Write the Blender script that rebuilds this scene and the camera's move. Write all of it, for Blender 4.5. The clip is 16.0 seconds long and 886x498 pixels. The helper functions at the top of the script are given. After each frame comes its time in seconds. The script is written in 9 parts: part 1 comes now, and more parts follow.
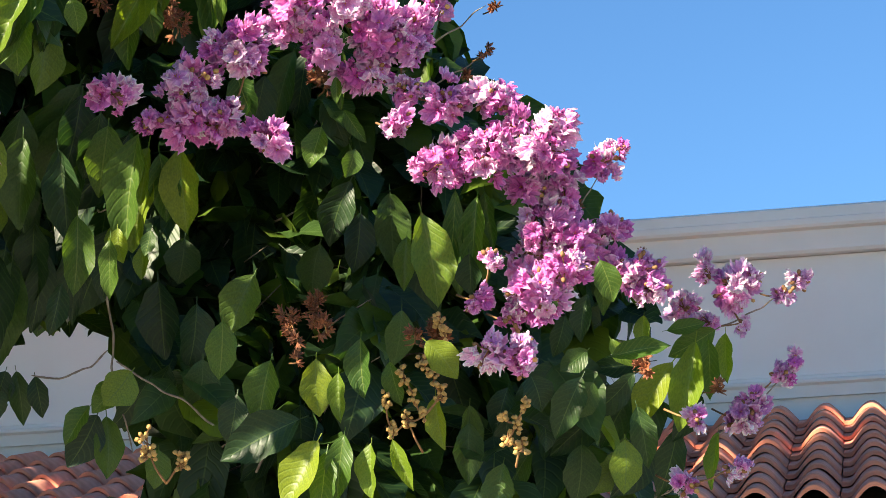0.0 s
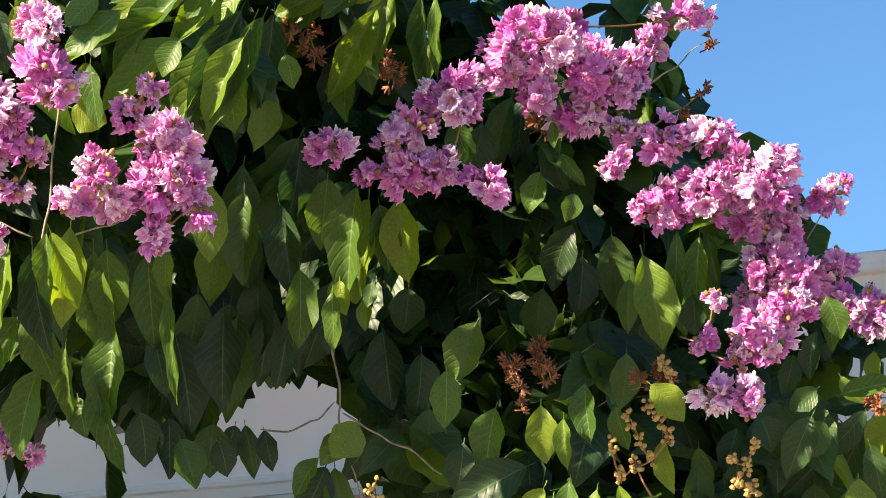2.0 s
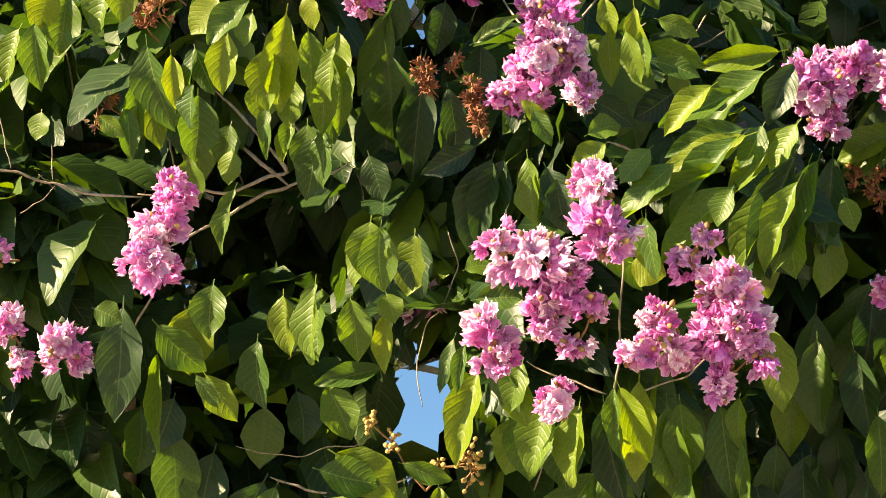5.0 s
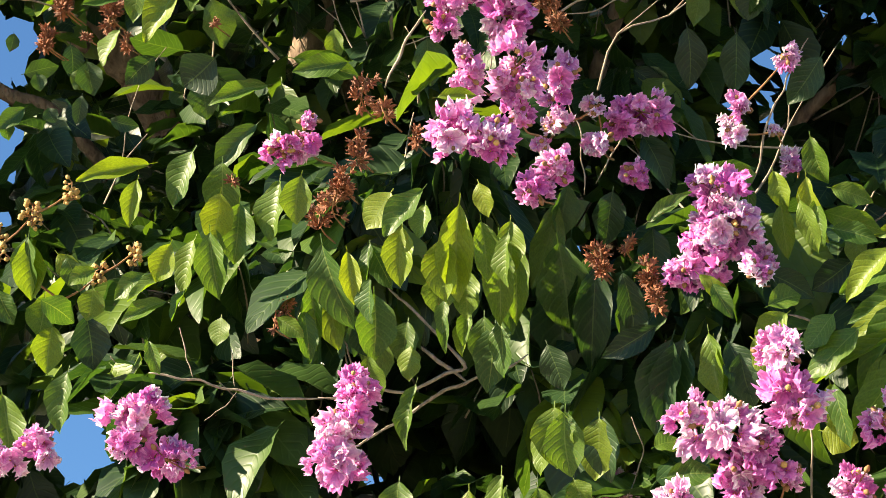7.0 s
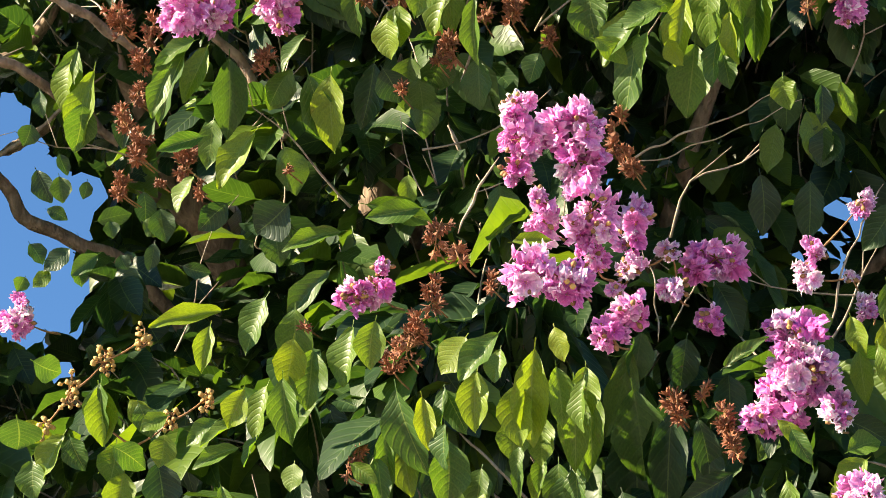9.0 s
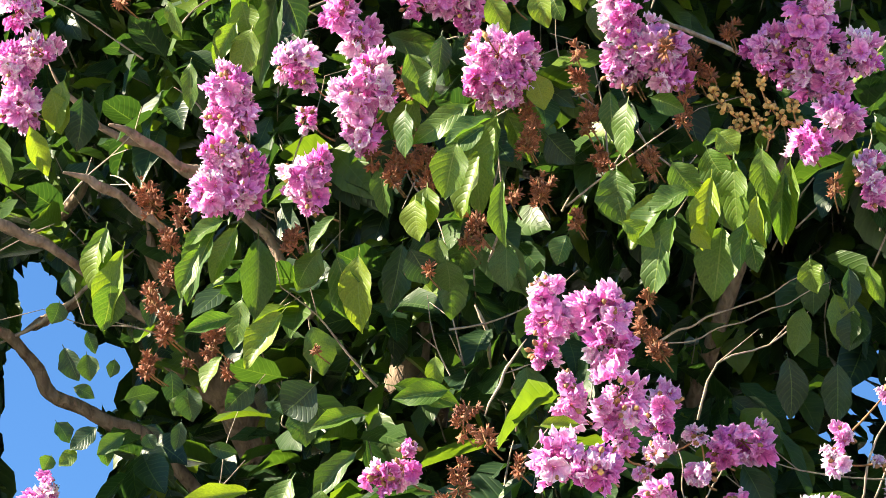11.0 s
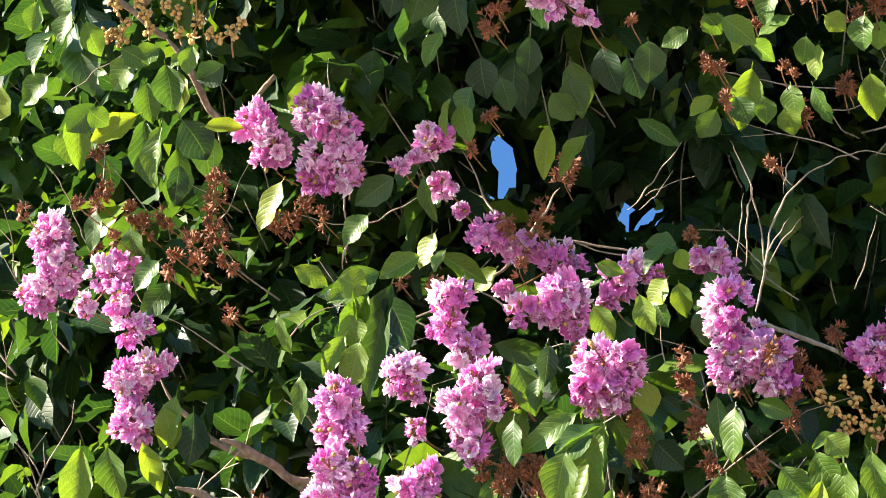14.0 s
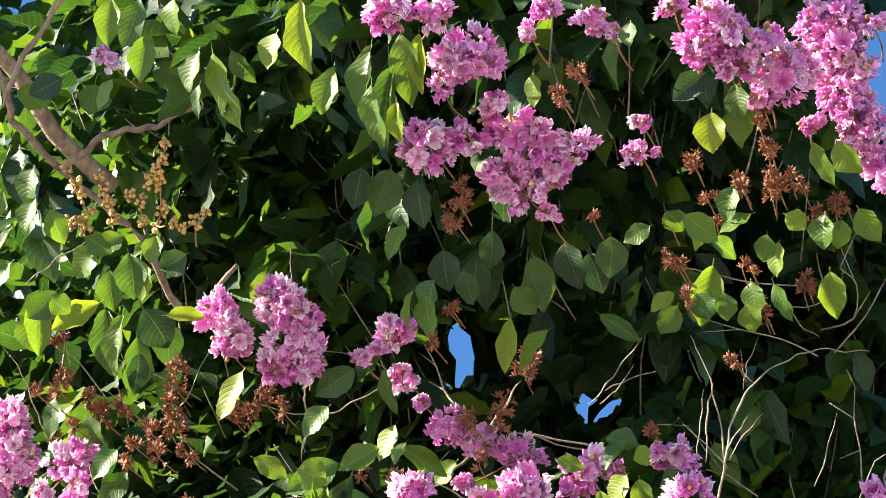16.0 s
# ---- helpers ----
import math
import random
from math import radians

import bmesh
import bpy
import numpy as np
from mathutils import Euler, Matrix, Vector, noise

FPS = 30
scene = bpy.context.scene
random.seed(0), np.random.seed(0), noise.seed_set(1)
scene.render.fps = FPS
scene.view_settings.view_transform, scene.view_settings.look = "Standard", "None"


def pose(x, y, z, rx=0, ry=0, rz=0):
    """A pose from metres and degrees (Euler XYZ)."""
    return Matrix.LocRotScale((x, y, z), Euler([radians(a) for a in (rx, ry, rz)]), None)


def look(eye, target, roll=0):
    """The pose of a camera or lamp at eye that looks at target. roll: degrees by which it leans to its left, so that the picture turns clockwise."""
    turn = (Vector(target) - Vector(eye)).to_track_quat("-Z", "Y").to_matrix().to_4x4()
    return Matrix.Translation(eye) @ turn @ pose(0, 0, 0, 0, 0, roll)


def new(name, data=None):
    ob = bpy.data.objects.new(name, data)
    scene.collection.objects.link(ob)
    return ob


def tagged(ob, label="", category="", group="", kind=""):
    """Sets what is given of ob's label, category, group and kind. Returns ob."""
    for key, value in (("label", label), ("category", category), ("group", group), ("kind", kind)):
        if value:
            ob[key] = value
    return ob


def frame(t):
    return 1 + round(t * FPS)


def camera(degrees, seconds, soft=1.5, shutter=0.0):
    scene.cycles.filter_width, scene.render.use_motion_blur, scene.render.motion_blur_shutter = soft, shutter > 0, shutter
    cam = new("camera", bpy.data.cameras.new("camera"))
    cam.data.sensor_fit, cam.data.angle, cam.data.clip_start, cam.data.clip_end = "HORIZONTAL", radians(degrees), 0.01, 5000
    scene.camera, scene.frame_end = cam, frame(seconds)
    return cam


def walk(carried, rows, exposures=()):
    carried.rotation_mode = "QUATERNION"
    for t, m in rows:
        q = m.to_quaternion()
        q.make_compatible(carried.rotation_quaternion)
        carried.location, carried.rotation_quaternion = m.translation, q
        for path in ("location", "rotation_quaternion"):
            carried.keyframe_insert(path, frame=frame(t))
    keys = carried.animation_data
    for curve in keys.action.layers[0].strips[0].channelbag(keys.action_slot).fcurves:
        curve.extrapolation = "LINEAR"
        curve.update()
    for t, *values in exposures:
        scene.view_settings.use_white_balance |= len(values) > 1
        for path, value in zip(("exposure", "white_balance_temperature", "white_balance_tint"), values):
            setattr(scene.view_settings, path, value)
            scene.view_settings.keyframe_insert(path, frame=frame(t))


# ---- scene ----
def aim(x, y, z, yaw, pitch, roll):
    """A camera pose from a place and its yaw (to the left of +y), pitch (up) and roll in degrees."""
    a, b = radians(yaw), radians(pitch)
    way = Vector((-math.sin(a) * math.cos(b), math.cos(a) * math.cos(b), math.sin(b)))
    eye = Vector((x, y, z))
    return look(eye, eye + way, roll)


cam = camera(20.496, 16.0, soft=0.8)
walk(cam, [
    (0.0, aim(-0.0541, -0.0045, 1.6392, 0.838, 14.582, -1.653)),
    (0.5, aim(-0.0470, -0.0008, 1.6431, 1.452, 14.652, -1.892)),
    (1.0, aim(-0.0334, 0.0144, 1.6480, 2.728, 14.881, -2.078)),
    (1.5, aim(-0.0274, 0.0127, 1.6496, 4.456, 15.231, -2.165)),
    (2.0, aim(-0.0282, 0.0107, 1.6495, 6.579, 15.707, -2.040)),
    (2.5, aim(-0.0285, 0.0150, 1.6503, 8.883, 16.224, -1.912)),
    (3.0, aim(-0.0231, 0.0100, 1.6511, 11.376, 16.822, -1.822)),
    (3.5, aim(-0.0029, 0.0035, 1.6476, 14.100, 17.413, -1.518)),
    (4.0, aim(0.0112, 0.0079, 1.6334, 16.690, 18.248, -1.199)),
    (4.5, aim(0.0341, 0.0176, 1.6248, 19.401, 19.064, -0.599)),
    (5.0, aim(0.0529, 0.0307, 1.6166, 21.804, 20.032, -0.373)),
    (5.2, aim(0.0566, 0.0335, 1.6148, 22.628, 20.450, -0.172)),
    (7.3, aim(-0.0134, 0.0496, 1.5317, 25.660, 26.627, -2.204)),
    (7.5, aim(-0.0175, 0.0488, 1.5289, 25.841, 26.986, -2.064)),
    (8.0, aim(-0.0110, 0.0597, 1.5263, 26.490, 27.866, -1.710)),
    (8.5, aim(-0.0373, 0.0469, 1.5333, 26.384, 28.659, -1.702)),
    (9.0, aim(-0.0332, 0.0595, 1.5291, 26.864, 29.731, -1.457)),
    (9.2, aim(-0.0360, 0.0607, 1.5287, 26.963, 30.148, -1.463)),
    (11.3, aim(-0.0308, 0.0430, 1.5483, 27.458, 34.367, -0.756)),
    (11.5, aim(-0.0301, 0.0423, 1.5484, 27.454, 34.887, -0.762)),
    (12.0, aim(-0.0297, 0.0274, 1.5495, 27.418, 36.080, -0.968)),
    (12.5, aim(-0.0108, 0.0368, 1.5499, 28.171, 37.305, -0.868)),
    (13.0, aim(-0.0120, 0.0182, 1.5539, 28.766, 38.321, -0.912)),
    (13.5, aim(-0.0167, 0.0067, 1.5496, 29.531, 39.424, -0.721)),
    (14.0, aim(-0.0163, 0.0078, 1.5493, 30.414, 40.530, -0.244)),
    (14.5, aim(-0.0350, -0.0004, 1.5438, 30.457, 41.729, -0.207)),
    (15.0, aim(-0.0335, -0.0110, 1.5468, 30.279, 42.767, -0.141)),
    (15.5, aim(-0.0187, -0.0061, 1.5574, 29.917, 43.793, -0.162)),
    (16.0, aim(-0.0204, -0.0104, 1.5585, 28.924, 44.806, -0.477)),
], [(0.0, 1.92, 6450, 10), (2.0, 2.04, 6800, 10), (4.0, 2.22, 8200, 10), (5.2, 2.22, 8200, 10), (7.3, 2.12, 6800, 10), (9.2, 2.22, 6750, 10), (11.3, 2.52, 6300, 10), (16.0, 2.54, 6100, 10)])

# ---- light: low warm sun from the side of the tree that faces the walker, blue sky ----
SUN_YAW, SUN_UP = 129.0, 29.0
world = bpy.data.worlds.new("sky")
scene.world = world
world.use_nodes = True
wn = world.node_tree.nodes
sky = wn.new("ShaderNodeTexSky")
sky.sky_type, sky.sun_disc = "NISHITA", False
sky.sun_elevation, sky.sun_rotation = radians(SUN_UP), radians(-SUN_YAW)
sky.air_density, sky.dust_density, sky.ozone_density = 1.0, 0.0, 4.0
wn["Background"].inputs[1].default_value = 0.053
clear_air = wn.new("ShaderNodeMix")
clear_air.data_type, clear_air.blend_type = "RGBA", "MULTIPLY"
clear_air.inputs[0].default_value, clear_air.inputs[7].default_value = 1.0, (0.60, 0.83, 0.965, 1)
world.node_tree.links.new(sky.outputs[0], clear_air.inputs[6])
world.node_tree.links.new(clear_air.outputs[2], wn["Background"].inputs[0])
sun = new("sun", bpy.data.lights.new("sun", "SUN"))
sun.data.energy, sun.data.angle, sun.data.color = 5.0, radians(0.5), (1.0, 0.86, 0.64)
sa, se = radians(SUN_YAW), radians(SUN_UP)
SUN_DIR = Vector((-math.sin(sa) * math.cos(se), math.cos(sa) * math.cos(se), math.sin(se)))
sun.matrix_world = look(SUN_DIR * 40, (0, 0, 0))

rng = random.Random(7)


# ---- materials ----
def material(name):
    m = bpy.data.materials.new(name)
    m.use_nodes = True
    nt = m.node_tree
    return m, nt, nt.nodes["Principled BSDF"]


def node(nt, kind, **values):
    n = nt.nodes.new("ShaderNode" + kind)
    for key, value in values.items():
        n.inputs[key.replace("_", " ")].default_value = value
    return n


def ramp(nt, source, stops):
    r = nt.nodes.new("ShaderNodeValToRGB")
    while len(r.color_ramp.elements) < len(stops):
        r.color_ramp.elements.new(0.5)
    for e, (at, colour) in zip(r.color_ramp.elements, stops):
        e.position, e.color = at, (*colour, 1)
    nt.links.new(source, r.inputs[0])
    return r.outputs[0]


def mathn(nt, op, a, b=None):
    n = nt.nodes.new("ShaderNodeMath")
    n.operation = op
    for slot, v in enumerate((a, b)):
        if v is None:
            continue
        if isinstance(v, (int, float)):
            n.inputs[slot].default_value = v
        else:
            nt.links.new(v, n.inputs[slot])
    return n.outputs[0]


def mix(nt, how, fac, a, b):
    n = nt.nodes.new("ShaderNodeMix")
    n.data_type, n.blend_type = "RGBA", how
    for slot, v in ((0, fac), (6, a), (7, b)):
        if isinstance(v, (int, float)):
            n.inputs[slot].default_value = v
        elif isinstance(v, tuple):
            n.inputs[slot].default_value = (*v, 1)
        else:
            nt.links.new(v, n.inputs[slot])
    return n.outputs[2]


def noise_tex(nt, scale, detail=4, vector=None):
    n = node(nt, "TexNoise", Scale=scale, Detail=detail)
    if vector is not None:
        nt.links.new(vector, n.inputs["Vector"])
    return n.outputs["Fac"]


def bump(nt, height, strength, distance, to):
    b = node(nt, "Bump", Strength=strength, Distance=distance)
    nt.links.new(height, b.inputs["Height"])
    nt.links.new(b.outputs[0], to)
    return b.outputs[0]


def leaf_material(name, single, lit_tone=True):
    """Glossy green blade with paler midrib and sunken side veins, part of the light passes through."""
    m, nt, p = material(name)
    uv = nt.nodes.new("ShaderNodeUVMap")
    sep = nt.nodes.new("ShaderNodeSeparateXYZ")
    nt.links.new(uv.outputs[0], sep.inputs[0])
    across = mathn(nt, "ABSOLUTE", sep.outputs[0])
    if single:
        rnd = nt.nodes.new("ShaderNodeObjectInfo").outputs["Random"]
    else:
        rnd = nt.nodes.new("ShaderNodeNewGeometry").outputs["Random Per Island"]
    # sun and shade put into the colour: brighter tone for lit leaves, darker for shaded
    if lit_tone:
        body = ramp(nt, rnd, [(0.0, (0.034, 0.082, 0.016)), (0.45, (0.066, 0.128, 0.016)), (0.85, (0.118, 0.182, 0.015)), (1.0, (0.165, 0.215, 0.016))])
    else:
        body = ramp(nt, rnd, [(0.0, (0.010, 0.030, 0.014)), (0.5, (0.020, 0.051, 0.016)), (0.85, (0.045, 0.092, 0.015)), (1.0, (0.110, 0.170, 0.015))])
    geo = nt.nodes.new("ShaderNodeTexCoord")
    blot = noise_tex(nt, 28.0, 5, geo.outputs["Object"])
    body = mix(nt, "MULTIPLY", 1.0, body, ramp(nt, blot, [(0.3, (0.72, 0.76, 0.72)), (0.7, (1.2, 1.15, 1.05))]))
    # side veins climb from the midrib to the edge
    phase = mathn(nt, "MULTIPLY", mathn(nt, "SUBTRACT", sep.outputs[1], mathn(nt, "MULTIPLY", mathn(nt, "POWER", across, 1.3), 0.26)), 54.0)
    wave = mathn(nt, "ADD", mathn(nt, "MULTIPLY", mathn(nt, "SINE", phase), 0.5), 0.5)
    vein = mathn(nt, "POWER", wave, 7.0)
    rib = mathn(nt, "LESS_THAN", across, 0.036)
    lines = mathn(nt, "MAXIMUM", mathn(nt, "MULTIPLY", vein, 0.18), mathn(nt, "MULTIPLY", rib, 0.6))
    body = mix(nt, "MIX", lines, body, (0.16, 0.22, 0.05) if lit_tone else (0.075, 0.125, 0.035))
    nt.links.new(body, p.inputs["Base Color"])
    p.inputs["Roughness"].default_value = 0.45
    p.inputs["Specular IOR Level"].default_value = 0.38
    hump = mathn(nt, "ADD", mathn(nt, "MULTIPLY", mathn(nt, "SUBTRACT", 1.0, vein), 1.0), mathn(nt, "MULTIPLY", blot, 0.4))
    nrm = bump(nt, hump, 0.20, 0.003, p.inputs["Normal"])
    tr = nt.nodes.new("ShaderNodeBsdfTranslucent")
    thin = mix(nt, "MULTIPLY", 1.0, body, (2.6, 2.5, 0.8))
    nt.links.new(thin, tr.inputs[0])
    nt.links.new(nrm, tr.inputs["Normal"])
    ms = nt.nodes.new("ShaderNodeMixShader")
    ms.inputs[0].default_value = 0.36 if lit_tone else 0.27
    nt.links.new(p.outputs[0], ms.inputs[1])
    nt.links.new(tr.outputs[0], ms.inputs[2])
    nt.links.new(ms.outputs[0], nt.nodes["Material Output"].inputs[0])
    return m


def petal_material(name, stops):
    m, nt, p = material(name)
    rnd = nt.nodes.new("ShaderNodeObjectInfo").outputs["Random"]
    tint = ramp(nt, rnd, stops)
    uv = nt.nodes.new("ShaderNodeUVMap")
    sep = nt.nodes.new("ShaderNodeSeparateXYZ")
    nt.links.new(uv.outputs[0], sep.inputs[0])
    edge = ramp(nt, sep.outputs[1], [(0.2, (0.78, 0.42, 0.70)), (0.62, (0.94, 0.86, 0.95)), (0.88, (1.02, 1.12, 1.03)), (1.0, (1.10, 1.80, 1.22))])
    tint = mix(nt, "MULTIPLY", 1.0, tint, edge)
    geo = nt.nodes.new("ShaderNodeTexCoord")
    crinkle = noise_tex(nt, 4.5, 6, geo.outputs["Object"])
    tint = mix(nt, "MULTIPLY", 1.0, tint, ramp(nt, crinkle, [(0.3, (0.84, 0.76, 0.86)), (0.75, (1.12, 1.15, 1.1))]))
    nt.links.new(tint, p.inputs["Base Color"])
    p.inputs["Roughness"].default_value = 0.6
    p.inputs["Specular IOR Level"].default_value = 0.25
    bump(nt, crinkle, 0.5, 0.003, p.inputs["Normal"])
    tr = nt.nodes.new("ShaderNodeBsdfTranslucent")
    nt.links.new(tint, tr.inputs[0])
    ms = nt.nodes.new("ShaderNodeMixShader")
    ms.inputs[0].default_value = 0.38
    nt.links.new(p.outputs[0], ms.inputs[1])
    nt.links.new(tr.outputs[0], ms.inputs[2])
    nt.links.new(ms.outputs[0], nt.nodes["Material Output"].inputs[0])
    return m


def rough_material(name, dark, light, scale, rough=0.8, depth=0.01, stretch=(1, 1, 1), strength=0.6, vary=0.0):
    """A matt surface with grain and blotches of two sizes; vary: how far single objects differ."""
    m, nt, p = material(name)
    geo = nt.nodes.new("ShaderNodeTexCoord")
    mp = nt.nodes.new("ShaderNodeMapping")
    mp.inputs["Scale"].default_value = stretch
    nt.links.new(geo.outputs["Object"], mp.inputs[0])
    fine = noise_tex(nt, scale, 8, mp.outputs[0])
    broad = noise_tex(nt, scale * 0.17, 3, mp.outputs[0])
    both = mathn(nt, "ADD", mathn(nt, "MULTIPLY", fine, 0.6), mathn(nt, "MULTIPLY", broad, 0.4))
    col = ramp(nt, both, [(0.34, dark), (0.66, light)])
    if vary:
        rnd = nt.nodes.new("ShaderNodeObjectInfo").outputs["Random"]
        col = mix(nt, "MULTIPLY", 1.0, col, ramp(nt, rnd, [(0.0, (1 - vary,) * 3), (1.0, (1 + vary, 1 + vary * 0.8, 1 + vary * 0.7))]))
    nt.links.new(col, p.inputs["Base Color"])
    p.inputs["Roughness"].default_value = rough
    bump(nt, fine, strength, depth, p.inputs["Normal"])
    return m


# one leaf in a shaded and a lit colour; the loose foliage shares the darker
M_LEAF_SHADED = leaf_material("leaf_shaded", True, False)
M_LEAF_LIT = leaf_material("leaf_lit", True)
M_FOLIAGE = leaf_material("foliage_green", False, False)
M_PETAL = petal_material("petal_pink", [(0.0, (0.72, 0.17, 0.56)), (0.35, (0.80, 0.28, 0.645)), (0.75, (0.86, 0.40, 0.725)), (1.0, (0.92, 0.64, 0.83))])
M_PETAL_PALE = petal_material("petal_faded", [(0.0, (0.68, 0.30, 0.62)), (0.5, (0.80, 0.50, 0.74)), (1.0, (0.85, 0.62, 0.78))])
M_STAMEN = rough_material("stamen_yellow", (0.62, 0.24, 0.03), (0.76, 0.38, 0.05), 300, 0.7)
M_BARK = rough_material("bark_grey_brown", (0.085, 0.055, 0.035), (0.30, 0.215, 0.145), 60, 0.9, 0.012, (1, 1, 0.22), 1.0)
M_TWIG = rough_material("twig_brown", (0.14, 0.105, 0.075), (0.42, 0.34, 0.26), 130, 0.8, 0.002, (1, 1, 0.3))
M_STALK = rough_material("stalk_russet", (0.16, 0.075, 0.030), (0.34, 0.18, 0.065), 200, 0.75, 0.001)
M_CAPSULE = rough_material("capsule_brown", (0.06, 0.021, 0.011), (0.43, 0.155, 0.058), 160, 0.65, 0.002, vary=0.35)
M_BUD = rough_material("bud_tan", (0.42, 0.25, 0.07), (0.64, 0.42, 0.14), 240, 0.7, 0.001, vary=0.2)
M_WALL = rough_material("wall_offwhite_paint", (0.80, 0.785, 0.75), (0.88, 0.87, 0.84), 2.2, 0.85, 0.003, strength=0.25)
M_TRIM = rough_material("cornice_offwhite_paint", (0.74, 0.72, 0.67), (0.84, 0.82, 0.77), 3.0, 0.8, 0.002, strength=0.2)
M_TILE = rough_material("tile_terracotta", (0.70, 0.250, 0.150), (0.86, 0.37, 0.25), 24, 0.85, 0.004, vary=0.16, strength=0.4)
M_MORTAR = rough_material("mortar_grey", (0.30, 0.28, 0.26), (0.50, 0.48, 0.45), 40, 0.95, 0.006)
M_GROUND = rough_material("ground_grey_paving", (0.205, 0.192, 0.17), (0.315, 0.297, 0.265), 1.4, 0.95, 0.02)


# ---- mesh helpers ----
def mesh_of(name, verts, faces, mats, uvs=None, slots=None, smooth=True):
    me = bpy.data.meshes.new(name)
    me.from_pydata(verts, [], faces)
    for m in mats:
        me.materials.append(m)
    if uvs is not None:
        layer = me.uv_layers.new(name="UVMap")
        index = np.empty(len(me.loops), dtype=np.int32)
        me.loops.foreach_get("vertex_index", index)
        layer.data.foreach_set("uv", np.asarray(uvs, dtype=np.float32)[index].ravel())
    if slots is not None:
        me.polygons.foreach_set("material_index", np.asarray(slots, dtype=np.int32))
    if smooth:
        me.polygons.foreach_set("use_smooth", np.ones(len(me.polygons), dtype=bool))
    me.update()
    return me


def part(name, me, parent, label="", kind=""):
    ob = new(name, me)
    ob.parent = parent
    return tagged(ob, label, kind=kind)


def tube(path, sides=7, knobs=0.0, seed=0):
    """Verts and faces of a round, tapering branch along (x, y, z, radius) points, smoothed and slightly knobbly."""
    r = random.Random(seed)
    pts = [np.array(q, float) for q in path]
    fine = []
    for i in range(len(pts) - 1):
        a, b = pts[max(i - 1, 0)], pts[i]
        c, d = pts[i + 1], pts[min(i + 2, len(pts) - 1)]
        steps = max(3, min(8, int(np.linalg.norm((c - b)[:3]) / 0.05)))
        for k in range(steps):
            s = k / steps
            fine.append(0.5 * (2 * b + (c - a) * s + (2 * a - 5 * b + 4 * c - d) * s * s + (3 * b - a - 3 * c + d) * s ** 3))
    fine.append(pts[-1])
    verts, faces = [], []
    up = Vector((0.3, 0.2, 0.9)).normalized()
    for i, q in enumerate(fine):
        t = Vector(fine[min(i + 1, len(fine) - 1)][:3] - fine[max(i - 1, 0)][:3]).normalized()
        x = t.cross(up)
        if x.length < 0.05:
            x = t.cross(Vector((1, 0, 0)))
        x.normalize()
        y = t.cross(x)
        for s in range(sides):
            a = 2 * math.pi * s / sides
            rad = max(q[3], 0.0006) * (1 + knobs * r.uniform(-1, 1))
            v = Vector(q[:3]) + (x * math.cos(a) + y * math.sin(a)) * rad
            verts.append(tuple(v))
        if i:
            for s in range(sides):
                n = (s + 1) % sides
                faces.append(((i - 1) * sides + s, (i - 1) * sides + n, i * sides + n, i * sides + s))
    faces.append(tuple(range(sides - 1, -1, -1)))
    faces.append(tuple(range((len(fine) - 1) * sides, len(fine) * sides)))
    return verts, faces


def joined(pieces):
    verts, faces = [], []
    for v, f in pieces:
        n = len(verts)
        verts += v
        faces += [tuple(i + n for i in q) for q in f]
    return verts, faces


def box(x0, x1, y0, y1, z0, z1):
    v = [(x, y, z) for x in (x0, x1) for y in (y0, y1) for z in (z0, z1)]
    return v, [(0, 1, 3, 2), (4, 6, 7, 5), (0, 4, 5, 1), (2, 3, 7, 6), (0, 2, 6, 4), (1, 5, 7, 3)]


# ---- ground and the house behind the tree ----
gv = [(-3000, -3000, 0), (3000, -3000, 0), (3000, 3000, 0), (-3000, 3000, 0)]
tagged(new("ground", mesh_of("ground", gv, [(0, 1, 2, 3)], [M_GROUND], smooth=False)), "worn grey concrete paving under the tree", "ground", kind="structure")

# the house's own axes: x along its wall, y away from the walker
HOUSE = Matrix.Translation((-2.111, 11.011, 0)) @ Matrix.Rotation(radians(-9.3), 4, "Z")
house = new("house")
house.matrix_world = HOUSE
tagged(house, "off-white rendered house wall with a moulded cornice above a tiled roof", "house")
part("wall", mesh_of("wall", *box(-7, 10, 0.0, 0.3, 0, 4.268), [M_WALL], smooth=False), house)


def profile_run(name, outline, mat, label=""):
    """A moulding of the given (y, z) outline along the wall."""
    n = len(outline)
    verts = [(x, y, z) for x in (-7.05, 10.05) for y, z in outline]
    faces = [(i, (i + 1) % n, n + (i + 1) % n, n + i) for i in range(n)] + [tuple(range(n - 1, -1, -1)), tuple(range(n, 2 * n))]
    me = mesh_of(name, verts, faces, [mat], smooth=False)
    return part(name, me, house, label)


profile_run("cornice", [(0.32, 4.272), (-0.045, 4.272), (-0.055, 4.285), (-0.055, 4.372), (-0.082, 4.380), (-0.088, 4.392), (-0.088, 4.418), (-0.072, 4.425), (-0.072, 4.470), (-0.060, 4.480), (0.32, 4.486)], M_TRIM)
profile_run("band", [(-0.002, 3.640), (-0.022, 3.640), (-0.022, 3.690), (-0.036, 3.700), (-0.036, 3.712), (-0.018, 3.722), (-0.014, 3.735), (-0.002, 3.740)], M_TRIM)

ROOF_PITCH, TOP_Z, PITCH_X = radians(17), 3.585, 0.195
roof = part("roof", mesh_of("roof", *box(-4.0, 6.4, -2.78, 0.0, -0.12, -0.040), [M_MORTAR], smooth=False), house, "low terracotta barrel-tile roof")
roof.matrix_basis = Matrix.Translation((0, -0.01, TOP_Z)) @ Matrix.Rotation(ROOF_PITCH, 4, "X")


